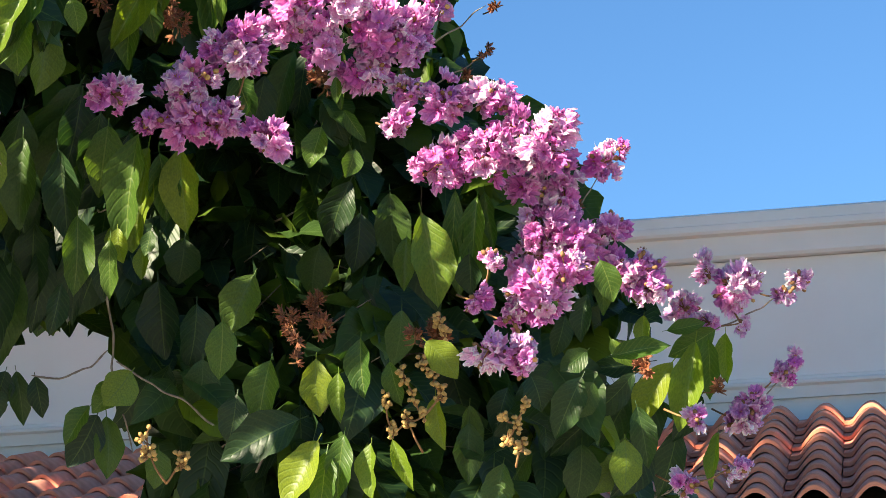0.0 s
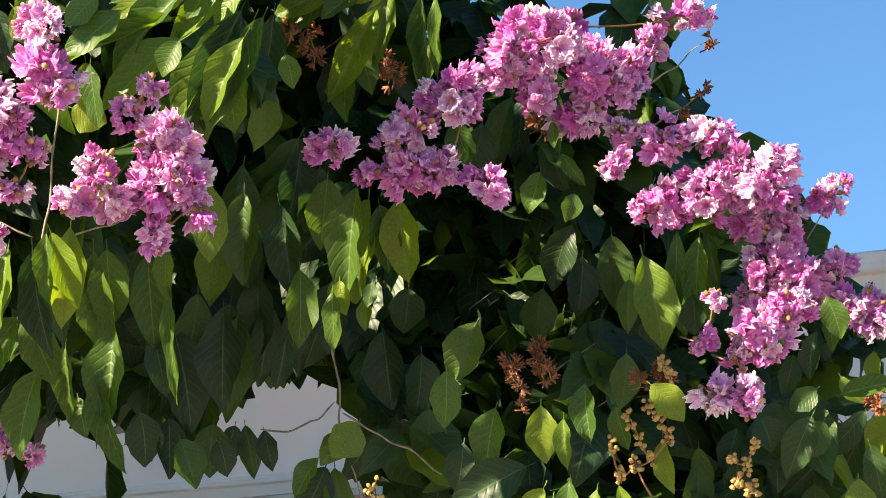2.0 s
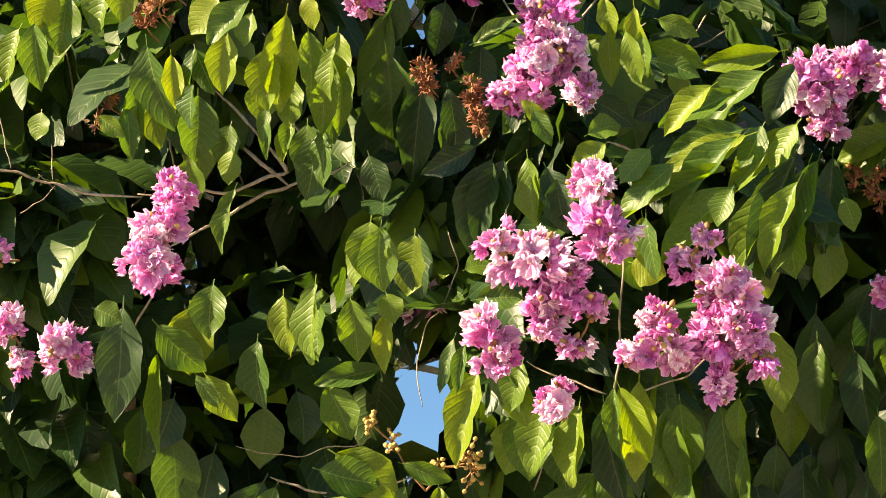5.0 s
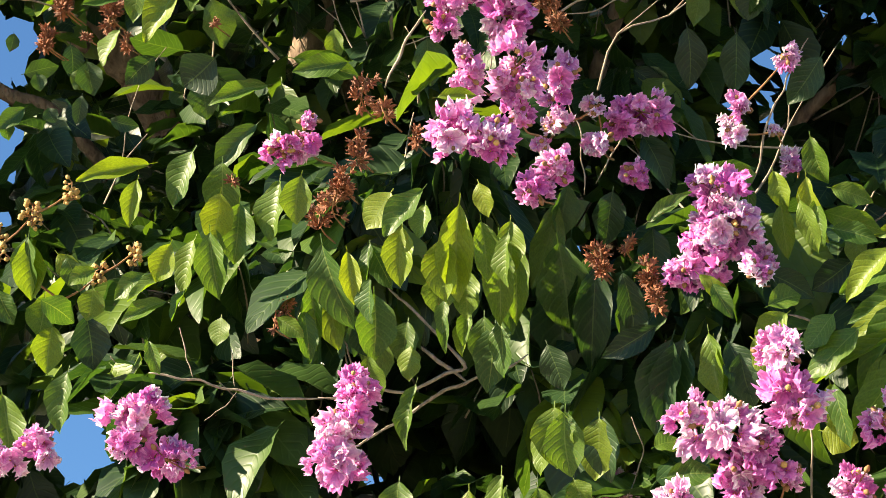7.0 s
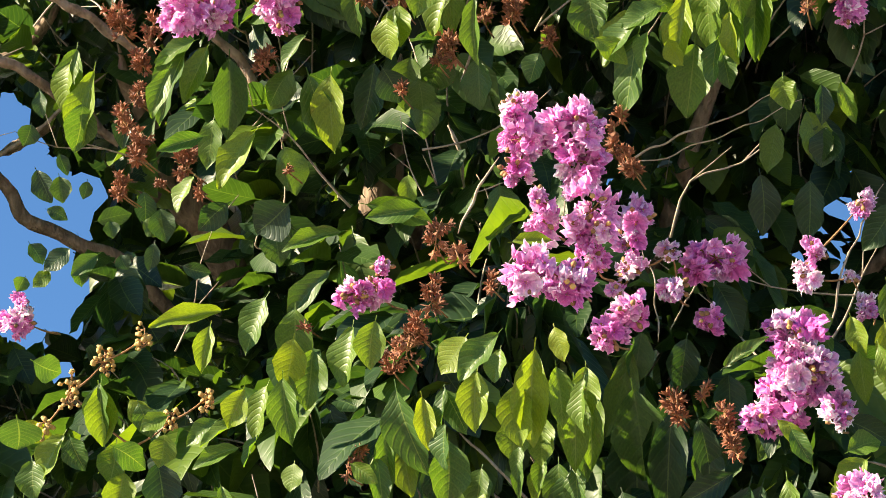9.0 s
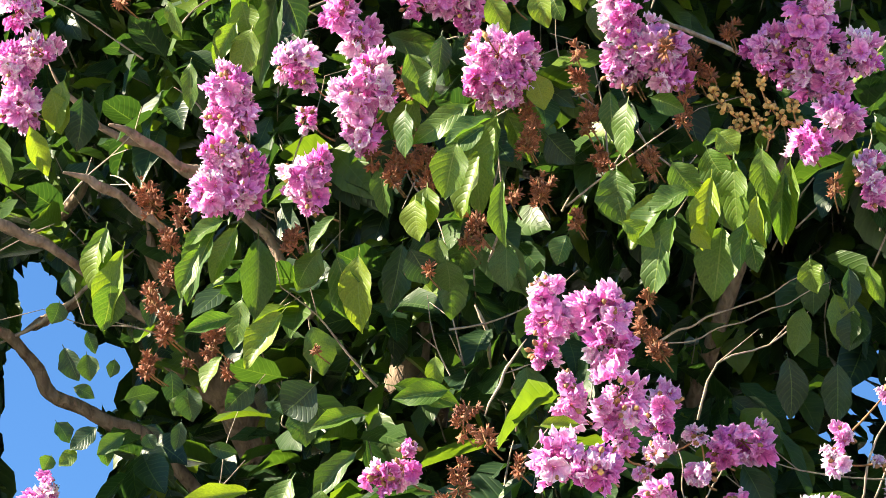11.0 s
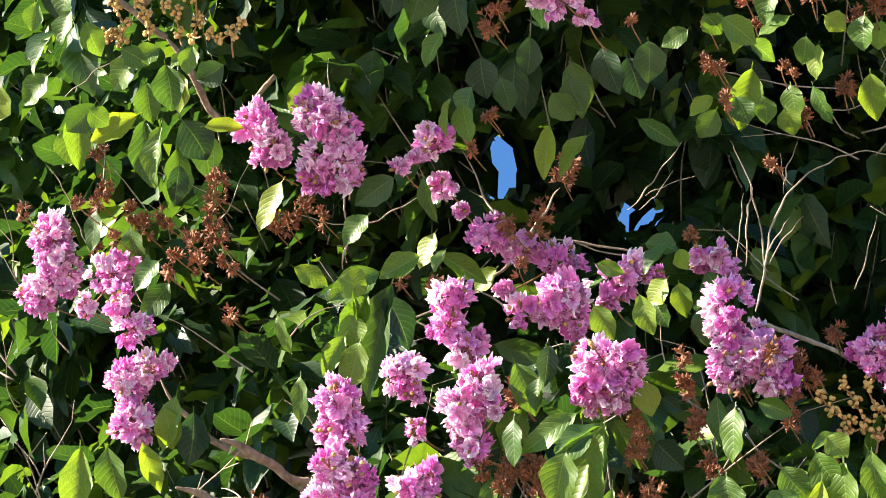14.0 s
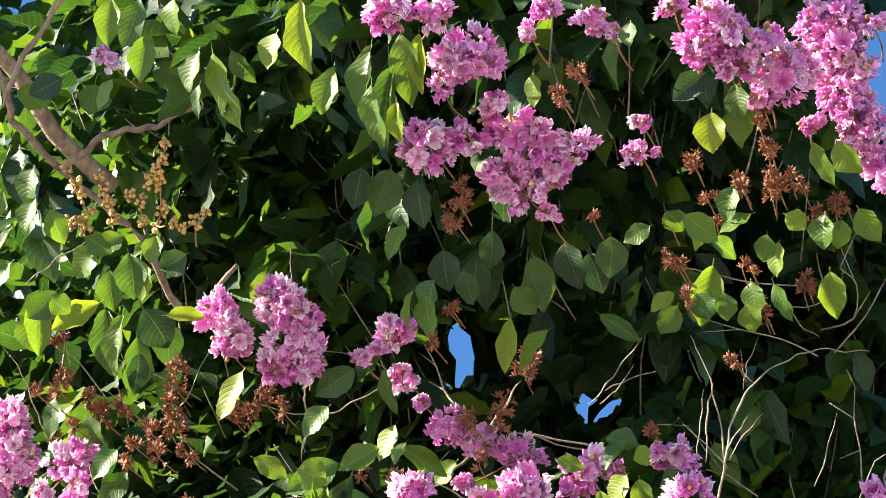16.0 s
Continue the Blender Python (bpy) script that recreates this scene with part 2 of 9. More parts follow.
def tile_mesh(name, seed):
    """One S-shaped roof tile: a flat pan and a round barrel in one sweep, narrowing up the slope, with real thickness."""
    r = random.Random(seed)
    seg, length, thick = 16, 0.335, 0.015
    verts, faces = [], []
    for y, lift in ((-length, 0.026), (-length * 0.5, 0.013), (0.0, 0.0)):
        for layer in (0, 1):
            for s in range(seg + 1):
                u = s / seg
                x = (u - 0.5) * PITCH_X * 0.995
                hump = max(0.0, min(1.0, (u - 0.16) / 0.86))
                z = 0.070 * math.sin(math.pi * hump) ** 1.15 + lift - layer * thick + r.uniform(-0.0007, 0.0007)
                verts.append((x, y, z))
    w = seg + 1
    for row in range(2):
        a, b = row * 2 * w, (row + 1) * 2 * w
        for s in range(seg):
            faces.append((a + s, a + s + 1, b + s + 1, b + s))
            faces.append((a + w + s + 1, a + w + s, b + w + s, b + w + s + 1))
        faces.append((a + w, a, b, b + w))
        faces.append((a + seg, a + w + seg, b + w + seg, b + seg))
    for s in range(seg):
        faces.append((w + s, w + s + 1, s + 1, s))
        e = 4 * w
        faces.append((e + s, e + s + 1, e + w + s + 1, e + w + s))
    me = mesh_of(name, verts, faces, [M_TILE])
    me.polygons.foreach_set("use_smooth", [abs(q.normal.y) < 0.7 for q in me.polygons])
    return me


TILES = [tile_mesh("tile", s) for s in range(4)]
COURSE = 0.25


# ---- the flowering tree ----
tree = new("flowering_tree")
tree.location = (-2.28, 4.45, 0)
tagged(tree, "spreading crape myrtle tree in full pink and mauve bloom", "tree")
ORIGIN = Matrix.Translation(tree.location)
UN = ORIGIN.inverted()
# lobes 9 and 11 are added to cast shade: on the house, on the upper crown
LOBES = [((-2.7, 4.6, 4.3), (2.7, 1.8, 3.6)), ((-0.35, 4.3, 2.4), (0.75, 0.6, 0.5)), ((-6.6, 7.4, 7.0), (4.1, 2.0, 2.5)), ((-0.35, 4.45, 2.85), (0.8, 0.55, 0.78)),
         ((-1.65, 2.95, 5.55), (1.5, 1.0, 0.95)), ((-1.05, 3.32, 2.95), (0.42, 0.30, 0.33)), ((-2.4, 4.15, 6.5), (2.4, 1.5, 1.4)),
         ((-1.42, 2.97, 3.24), (0.19, 0.18, 0.19)), ((-1.85, 3.0, 2.92), (0.28, 0.20, 0.20)), ((-3.3, 5.5, 7.9), (2.9, 1.4, 1.4)), ((-1.57, 2.29, 4.82), (0.15, 0.12, 0.10)), ((-2.60, 1.68, 5.34), (0.23, 0.16, 0.14))]
HEART = Vector((-2.3, 4.9, 3.2))


def tree_part(name, verts, faces, mat, label="", kind=""):
    """A part whose points are given in the world."""
    ox, oy, oz = tree.location
    me = mesh_of(name, [(x - ox, y - oy, z - oz) for x, y, z in verts], faces, [mat])
    return part(name, me, tree, label, kind)


def crooked(path, sway):
    """The path with small bends between its points."""
    wild = random.Random(len(path) + int(1000 * path[0][0]))
    bent = []
    for a, b in zip(path, path[1:]):
        far = math.dist(a[:3], b[:3])
        bent.append(a)
        for k in (0.35, 0.7):
            bent.append(tuple(a[i] + (b[i] - a[i]) * k + (wild.uniform(-sway, sway) * far if i < 3 else wild.uniform(-0.08, 0.12) * a[3]) for i in range(4)))
    return bent + [path[-1]]


def limb(path):
    if path[0][3] < 0.02:  # slim ones are crooked and run out to a thin end
        path = crooked(path, 0.07)
        path[0] = (*path[0][:3], path[0][3] * 0.25)
        path[1] = (*path[1][:3], path[1][3] * 0.75)
    v, f = tube(path, 14, 0.10, len(path))
    tree_part("limb", v, f, M_BARK)


def twig(path):
    path = [(x, y, z, 0.54 * w) for x, y, z, w in crooked(path, 0.05)]
    path[-1] = (*path[-1][:3], path[-1][3] * 0.35)
    path[0] = (*path[0][:3], path[0][3] * 0.5)
    v, f = tube(path, 6, 0.22, len(path))
    tree_part("twig", v, f, M_TWIG)


def outward(p):
    """The way from the heart of the crown to a place near its skin."""
    return (Vector(p) - Vector((HEART.x, HEART.y, p[2] - 0.45))).normalized()


# trunk from the ground into the crown
v, f = tube([(-2.36, 4.50, -0.05, 0.24), (-2.33, 4.48, 0.25, 0.17), (-2.28, 4.45, 1.0, 0.14), (-2.20, 4.38, 1.9, 0.125), (-2.22, 4.36, 2.6, 0.115)], 18, 0.05, 3)
tree_part("trunk", v, f, M_BARK, "grey-brown fissured trunk")
limb([(-2.22, 4.38, 2.45, 0.110), (-2.27, 4.28, 2.8, 0.085), (-2.34, 4.13, 3.18, 0.066), (-2.37, 4.08, 3.40, 0.058), (-2.35, 4.02, 3.55, 0.054), (-2.331, 3.985, 3.62, 0.050)])
limb([(-2.451, 3.402, 4.356, 0.0023), (-2.458, 3.459, 4.282, 0.0173), (-2.443, 3.586, 4.131, 0.0334), (-2.399, 3.670, 4.054, 0.0392), (-2.372, 3.761, 3.946, 0.0421), (-2.351, 3.862, 3.805, 0.0455), (-2.331, 3.990, 3.599, 0.0507)])
limb([(-2.822, 3.242, 4.195, 0.0098), (-2.720, 3.394, 4.112, 0.0115), (-2.689, 3.474, 4.039, 0.0144), (-2.576, 3.591, 3.993, 0.0138), (-2.508, 3.700, 3.902, 0.0138), (-2.477, 3.784, 3.803, 0.0150), (-2.434, 3.871, 3.702, 0.0167), (-2.375, 3.975, 3.578, 0.0184)])
limb([(-2.231, 3.907, 3.376, 0.0509), (-2.147, 3.826, 3.625, 0.0459), (-2.054, 3.732, 3.870, 0.0432), (-1.968, 3.644, 4.070, 0.0365), (-1.930, 3.604, 4.153, 0.0255), (-1.889, 3.564, 4.235, 0.0022)])
twig([(-2.755, 3.352, 4.122, 0.0092), (-2.616, 3.398, 4.206, 0.0075), (-2.487, 3.419, 4.300, 0.0069)])
limb([(-2.642, 3.177, 4.262, 0.0096), (-2.594, 3.224, 4.254, 0.0096), (-2.544, 3.293, 4.218, 0.0090), (-2.476, 3.399, 4.150, 0.0090), (-2.417, 3.522, 4.041, 0.0113)])
limb([(-2.370, 2.946, 4.410, 0.0049), (-2.327, 3.062, 4.324, 0.0065), (-2.238, 3.163, 4.284, 0.0076), (-2.176, 3.250, 4.232, 0.0076), (-2.117, 3.344, 4.164, 0.0092), (-2.083, 3.460, 4.038, 0.0108)])
twig([(-1.919, 2.884, 4.444, 0.0036), (-1.883, 2.851, 4.499, 0.0036), (-1.866, 2.789, 4.569, 0.0031), (-1.838, 2.702, 4.663, 0.0021), (-1.806, 2.645, 4.729, 0.0016)])
twig([(-1.907, 2.883, 4.527, 0.0026), (-1.828, 2.901, 4.559, 0.0026), (-1.759, 2.919, 4.583, 0.0016)])
twig([(-1.689, 2.971, 4.362, 0.0051), (-1.621, 2.976, 4.396, 0.0056), (-1.551, 2.958, 4.453, 0.0046), (-1.495, 2.943, 4.497, 0.0025)])
twig([(-1.647, 2.897, 4.291, 0.0040), (-1.584, 2.965, 4.255, 0.0035), (-1.503, 3.032, 4.226, 0.0025)])
twig([(-1.217, 3.077, 4.176, 0.0068), (-1.157, 3.124, 4.147, 0.0078), (-1.083, 3.184, 4.106, 0.0058)])
twig([(-1.528, 2.956, 4.401, 0.0030), (-1.462, 3.001, 4.389, 0.0040), (-1.387, 3.052, 4.371, 0.0030)])
twig([(-1.485, 2.978, 3.416, 0.0039), (-1.441, 2.961, 3.475, 0.0039), (-1.398, 2.953, 3.516, 0.0030)])
twig([(-1.482, 3.042, 3.524, 0.0022), (-1.437, 3.055, 3.536, 0.0018)])
twig([(-1.784, 2.791, 2.937, 0.0029), (-1.724, 2.833, 2.928, 0.0033), (-1.679, 2.867, 2.915, 0.0033), (-1.575, 2.932, 2.902, 0.0033)])
twig([(-1.744, 2.846, 2.941, 0.0017), (-1.745, 2.827, 2.977, 0.0017), (-1.745, 2.811, 3.007, 0.0012)])
twig([(-1.680, 2.857, 2.917, 0.0016), (-1.673, 2.837, 2.965, 0.0012)])
twig([(-1.669, 2.845, 2.902, 0.0016), (-1.688, 2.843, 2.882, 0.0012), (-1.717, 2.835, 2.864, 0.0012)])
twig([(-1.630, 3.015, 2.945, 0.0038), (-1.517, 3.072, 2.949, 0.0046), (-1.426, 3.101, 2.980, 0.0059), (-1.471, 3.044, 3.052, 0.0042), (-1.506, 3.005, 3.096, 0.0034)])
twig([(-1.632, 3.050, 3.083, 0.0022), (-1.613, 3.077, 3.051, 0.0026), (-1.613, 3.093, 3.019, 0.0026)])
twig([(-1.281, 3.147, 3.567, 0.0041), (-1.206, 3.160, 3.592, 0.0036), (-1.132, 3.172, 3.613, 0.0027), (-1.002, 3.190, 3.651, 0.0014)])
twig([(-1.255, 3.158, 3.575, 0.0027), (-1.132, 3.191, 3.595, 0.0023), (-1.059, 3.203, 3.613, 0.0018), (-0.988, 3.210, 3.636, 0.0009)])
twig([(-1.256, 3.198, 3.269, 0.0026), (-1.239, 3.161, 3.346, 0.0022), (-1.244, 3.127, 3.401, 0.0017)])
twig([(-1.015, 3.293, 3.269, 0.0035), (-0.965, 3.259, 3.357, 0.0031), (-0.926, 3.241, 3.407, 0.0026), (-0.881, 3.225, 3.455, 0.0022)])
twig([(-1.361, 3.034, 3.368, 0.0026), (-1.316, 3.008, 3.442, 0.0022), (-1.295, 2.998, 3.470, 0.0017)])
twig([(-1.235, 3.197, 3.283, 0.0026), (-1.189, 3.186, 3.334, 0.0022), (-1.157, 3.181, 3.363, 0.0017)])
twig([(-0.638, 3.726, 2.592, 0.0040), (-0.636, 3.743, 2.523, 0.0036), (-0.636, 3.761, 2.444, 0.0036), (-0.625, 3.775, 2.384, 0.0027), (-0.606, 3.791, 2.312, 0.0018)])
twig([(-0.761, 3.755, 2.434, 0.0027), (-0.714, 3.764, 2.430, 0.0032), (-0.670, 3.768, 2.447, 0.0027), (-0.643, 3.766, 2.473, 0.0027)])
twig([(-0.620, 3.702, 2.441, 0.0035), (-0.565, 3.717, 2.406, 0.0031), (-0.505, 3.731, 2.371, 0.0031), (-0.437, 3.750, 2.315, 0.0031)])
twig([(-0.185, 3.952, 2.919, 0.0034), (-0.088, 3.937, 2.971, 0.0024), (-0.022, 3.925, 3.004, 0.0014)])
twig([(-0.195, 3.970, 2.966, 0.0039), (-0.096, 3.945, 3.045, 0.0029), (-0.027, 3.929, 3.088, 0.0019)])
twig([(0.096, 4.028, 2.722, 0.0029), (0.131, 4.014, 2.767, 0.0024), (0.164, 4.000, 2.812, 0.0014)])
twig([(0.302, 4.330, 2.585, 0.0036), (0.404, 4.315, 2.610, 0.0031), (0.455, 4.304, 2.632, 0.0026), (0.512, 4.288, 2.668, 0.0015)])
twig([(0.318, 4.175, 2.351, 0.0029), (0.408, 4.153, 2.423, 0.0025), (0.472, 4.135, 2.477, 0.0015)])
twig([(0.229, 4.065, 2.258, 0.0029), (0.296, 4.055, 2.288, 0.0024), (0.361, 4.047, 2.299, 0.0014)])
twig([(-1.174, 3.118, 2.854, 0.0020), (-1.167, 3.139, 2.808, 0.0020), (-1.193, 3.148, 2.758, 0.0016), (-1.223, 3.148, 2.723, 0.0016), (-1.241, 3.160, 2.668, 0.0016), (-1.239, 3.178, 2.614, 0.0012)])
twig([(-1.586, 3.047, 3.109, 0.0043), (-1.555, 3.081, 3.072, 0.0052), (-1.501, 3.127, 3.032, 0.0052), (-1.454, 3.170, 2.986, 0.0052)])
twig([(-1.340, 3.141, 2.998, 0.0034), (-1.421, 3.118, 2.967, 0.0047), (-1.476, 3.101, 2.946, 0.0051), (-1.549, 3.082, 2.904, 0.0038), (-1.620, 3.060, 2.866, 0.0025)])
twig([(-0.902, 3.039, 2.921, 0.0035), (-0.867, 3.057, 2.906, 0.0035), (-0.821, 3.069, 2.908, 0.0032)])
twig([(-0.960, 3.200, 2.590, 0.0036), (-0.940, 3.182, 2.667, 0.0032), (-0.921, 3.151, 2.773, 0.0028), (-0.922, 3.123, 2.848, 0.0020)])
twig([(-0.981, 3.242, 2.621, 0.0028), (-1.040, 3.216, 2.645, 0.0024), (-1.084, 3.193, 2.669, 0.0020)])
twig([(-0.956, 3.271, 2.626, 0.0029), (-0.875, 3.288, 2.647, 0.0025), (-0.831, 3.287, 2.685, 0.0020)])
twig([(-1.553, 3.205, 2.597, 0.0017), (-1.463, 3.252, 2.583, 0.0017), (-1.368, 3.285, 2.612, 0.0017)])
twig([(-1.512, 3.239, 2.554, 0.0030), (-1.461, 3.269, 2.534, 0.0034), (-1.384, 3.304, 2.531, 0.0030), (-1.312, 3.327, 2.556, 0.0030), (-1.247, 3.348, 2.572, 0.0021)])
twig([(-1.678, 3.107, 2.772, 0.0039), (-1.651, 3.106, 2.813, 0.0034), (-1.628, 3.103, 2.854, 0.0026)])
limb([(-2.622, 3.428, 4.529, 0.0132), (-2.693, 3.435, 4.458, 0.0120), (-2.763, 3.418, 4.414, 0.0120)])
limb([(-2.815, 3.506, 4.256, 0.0132), (-2.771, 3.522, 4.279, 0.0120), (-2.708, 3.540, 4.318, 0.0096)])
twig([(-1.652, 3.286, 3.840, 0.0059), (-1.646, 3.325, 3.790, 0.0069), (-1.657, 3.382, 3.696, 0.0059)])
twig([(-1.256, 3.220, 4.304, 0.0036), (-1.223, 3.193, 4.349, 0.0041), (-1.187, 3.152, 4.410, 0.0036), (-1.138, 3.127, 4.457, 0.0036), (-1.088, 3.120, 4.483, 0.0031), (-1.034, 3.124, 4.498, 0.0025), (-0.976, 3.141, 4.499, 0.0020), (-0.914, 3.170, 4.488, 0.0015)])
twig([(-1.222, 3.197, 4.372, 0.0031), (-1.200, 3.139, 4.446, 0.0031), (-1.192, 3.102, 4.488, 0.0026), (-1.196, 3.062, 4.528, 0.0020), (-1.199, 3.038, 4.551, 0.0015)])
twig([(-1.235, 3.144, 4.346, 0.0030), (-1.202, 3.095, 4.414, 0.0030), (-1.178, 3.070, 4.451, 0.0025)])
twig([(-1.190, 3.133, 4.305, 0.0025), (-1.203, 3.110, 4.326, 0.0025), (-1.236, 3.056, 4.371, 0.0015)])
twig([(-1.189, 3.131, 4.343, 0.0025), (-1.166, 3.121, 4.364, 0.0025), (-1.132, 3.111, 4.388, 0.0015)])
twig([(-1.189, 3.139, 4.329, 0.0020), (-1.152, 3.125, 4.361, 0.0020), (-1.108, 3.117, 4.386, 0.0010)])
twig([(-1.156, 3.165, 4.498, 0.0021), (-1.136, 3.139, 4.533, 0.0021), (-1.098, 3.118, 4.568, 0.0010)])
twig([(-1.131, 3.159, 4.498, 0.0021), (-1.143, 3.139, 4.516, 0.0015), (-1.134, 3.113, 4.546, 0.0010)])
twig([(-1.195, 3.021, 4.705, 0.0026), (-1.131, 3.063, 4.687, 0.0026), (-1.071, 3.100, 4.671, 0.0026), (-0.998, 3.135, 4.660, 0.0021)])
twig([(-1.065, 3.194, 4.684, 0.0021), (-1.017, 3.211, 4.682, 0.0021), (-0.953, 3.223, 4.690, 0.0011)])
twig([(-1.049, 3.162, 4.658, 0.0021), (-1.040, 3.197, 4.625, 0.0021), (-1.017, 3.219, 4.610, 0.0010)])
twig([(-1.245, 3.132, 4.341, 0.0020), (-1.219, 3.094, 4.394, 0.0020), (-1.193, 3.063, 4.439, 0.0010)])
twig([(-1.066, 3.213, 4.271, 0.0020), (-1.032, 3.193, 4.307, 0.0020), (-0.988, 3.156, 4.364, 0.0010)])
twig([(-1.417, 3.057, 4.495, 0.0026), (-1.358, 3.048, 4.530, 0.0026), (-1.288, 3.029, 4.580, 0.0015)])
twig([(-1.375, 3.044, 4.500, 0.0021), (-1.332, 3.051, 4.513, 0.0015), (-1.281, 3.064, 4.521, 0.0010)])
twig([(-1.390, 3.049, 4.477, 0.0020), (-1.355, 3.048, 4.494, 0.0020), (-1.312, 3.035, 4.526, 0.0010)])
twig([(-2.494, 2.696, 4.816, 0.0023), (-2.485, 2.754, 4.775, 0.0023), (-2.487, 2.799, 4.735, 0.0023), (-2.488, 2.834, 4.703, 0.0017)])
twig([(-2.164, 2.513, 4.826, 0.0016), (-2.234, 2.499, 4.790, 0.0021), (-2.299, 2.496, 4.747, 0.0016)])
limb([(-2.126, 2.077, 4.939, 0.0075), (-2.123, 2.168, 4.889, 0.0072), (-2.146, 2.223, 4.857, 0.0069), (-2.126, 2.296, 4.832, 0.0066), (-2.099, 2.377, 4.802, 0.0063), (-2.052, 2.478, 4.764, 0.0060)])
limb([(-2.046, 2.266, 4.717, 0.0075), (-1.992, 2.275, 4.763, 0.0066), (-1.939, 2.299, 4.797, 0.0057), (-1.898, 2.335, 4.814, 0.0049), (-1.823, 2.363, 4.853, 0.0040)])
limb([(-2.115, 2.163, 4.819, 0.0060), (-2.062, 2.134, 4.898, 0.0053), (-2.010, 2.129, 4.957, 0.0047), (-1.954, 2.117, 5.022, 0.0040)])
limb([(-2.079, 2.510, 4.806, 0.0080), (-2.069, 2.617, 4.745, 0.0070), (-2.063, 2.688, 4.714, 0.0060), (-1.955, 2.688, 4.795, 0.0050)])
limb([(-2.334, 2.722, 3.914, 0.0100), (-2.283, 2.783, 3.909, 0.0090), (-2.237, 2.854, 3.888, 0.0080), (-2.219, 2.906, 3.871, 0.0070)])
# branch added out of view to carry the shade-casting lobe 11
limb([(-2.62, 1.68, 5.37, 0.008), (-2.50, 1.85, 5.33, 0.010), (-2.33, 2.15, 5.25, 0.014), (-2.20, 2.60, 5.05, 0.018)])
limb([(-2.039, 2.708, 3.995, 0.0090), (-2.000, 2.771, 3.980, 0.0083), (-1.971, 2.832, 3.961, 0.0077), (-1.950, 2.869, 3.964, 0.0070)])
limb([(-2.160, 2.752, 3.966, 0.0090), (-2.097, 2.832, 3.946, 0.0080), (-2.056, 2.913, 3.910, 0.0070)])


def flower_mesh(name, seed, open_):
    """Six clawed petals with deeply crimped crepe margins round a tuft of yellow stamens; unit radius."""
    r = random.Random(seed)
    verts, faces, uvs, slots = [], [], [], []
    nu, nv = 13, 7
    for k in range(6):
        a = k * math.pi / 3 + r.uniform(-0.24, 0.24)
        lift = open_ + r.uniform(-0.35, 0.35)
        base = len(verts)
        ph, ph2, ph3, ph4 = (r.uniform(0, 6) for _ in range(4))
        size, roll = r.uniform(0.78, 1.16), r.uniform(-0.35, 0.35)
        for j in range(nv):
            t = (0.0, 0.24, 0.42, 0.60, 0.76, 0.90, 1.0)[j]
            half = 0.045 if t < 0.3 else 0.70 * size * math.sqrt(max(0.36, 1 - ((t - 0.74) / 0.42) ** 2))
            for i in range(nu):
                u = i / (nu - 1) * 2 - 1
                rim = max(t ** 1.6, abs(u) ** 1.5) * (t > 0.3)
                crimp = rim * (0.26 * math.sin(u * 6.5 + ph + 3 * t) + 0.13 * math.sin(t * 11 + ph2 + 3 * u) + 0.09 * math.sin(u * 14 + ph4) + r.uniform(-0.03, 0.03))
                reach = t * size * (1 - 0.34 * u * u) + rim * (0.05 * math.sin(u * 9 + ph3) + r.uniform(-0.02, 0.02))
                rise = lift * t + crimp - 0.55 * max(0, t - 0.45) * (1 - lift * 0.4) + roll * u * half
                x, y = reach, u * half * r.uniform(0.96, 1.04)
                verts.append((x * math.cos(a) - y * math.sin(a), x * math.sin(a) + y * math.cos(a), rise))
                uvs.append((u, max(t, 0.35 + 0.6 * abs(u) if t > 0.4 else t)))
        for j in range(nv - 1):
            for i in range(nu - 1):
                q = base + j * nu + i
                faces.append((q, q + 1, q + nu + 1, q + nu))
                slots.append(0)
    for k in range(6):
        a, d = r.uniform(0, 6.3), 0.02 + 0.13 * math.sqrt(r.random())
        base = len(verts)
        h = r.uniform(0.08, 0.22)
        c = Vector((d * math.cos(a) * 1.5, d * math.sin(a) * 1.5, h))
        for q in ((0.045, 0, 0), (-0.022, 0.04, 0), (-0.022, -0.04, 0), (0, 0, 0.05), (-c.x * 0.6, -c.y * 0.6, -h)):
            verts.append(tuple(c + Vector(q)))
            uvs.append((0, 0))
        for q in ((0, 1, 3), (1, 2, 3), (2, 0, 3), (1, 0, 4), (2, 1, 4), (0, 2, 4)):
            faces.append(tuple(base + i for i in q))
            slots.append(1)
    return verts, faces, uvs, slots


def flower_set(petal):
    out = []
    for seed, open_ in ((1, 0.35), (2, 0.6), (3, 0.9), (4, 0.45), (5, 1.15), (6, 0.7), (7, 0.2), (8, 0.8)):
        v, f, uv, sl = flower_mesh("flower", seed, open_)
        out.append(mesh_of("flower", v, f, [petal, M_STAMEN], uv, sl))
    return out


FLOWERS, FADED = flower_set(M_PETAL), flower_set(M_PETAL_PALE)


def turned(way, spin):
    """The turn that lays +z along way."""
    return way.to_track_quat("Z", "Y").to_matrix().to_4x4() @ Matrix.Rotation(spin, 4, "Z")


def bud_mesh():
    bm = bmesh.new()
    bmesh.ops.create_icosphere(bm, subdivisions=1, radius=1.0)
    for v in bm.verts:
        a = math.atan2(v.co.y, v.co.x)
        v.co.x *= 1 + 0.08 * math.cos(6 * a)
        v.co.y *= 1 + 0.08 * math.cos(6 * a)
        if v.co.z > 0.6:
            v.co.z *= 1.25
    me = bpy.data.meshes.new("bud")
    bm.to_mesh(me)
    bm.free()
    me.materials.append(M_BUD)
    me.polygons.foreach_set("use_smooth", [True] * len(me.polygons))
    return me


BUD = bud_mesh()


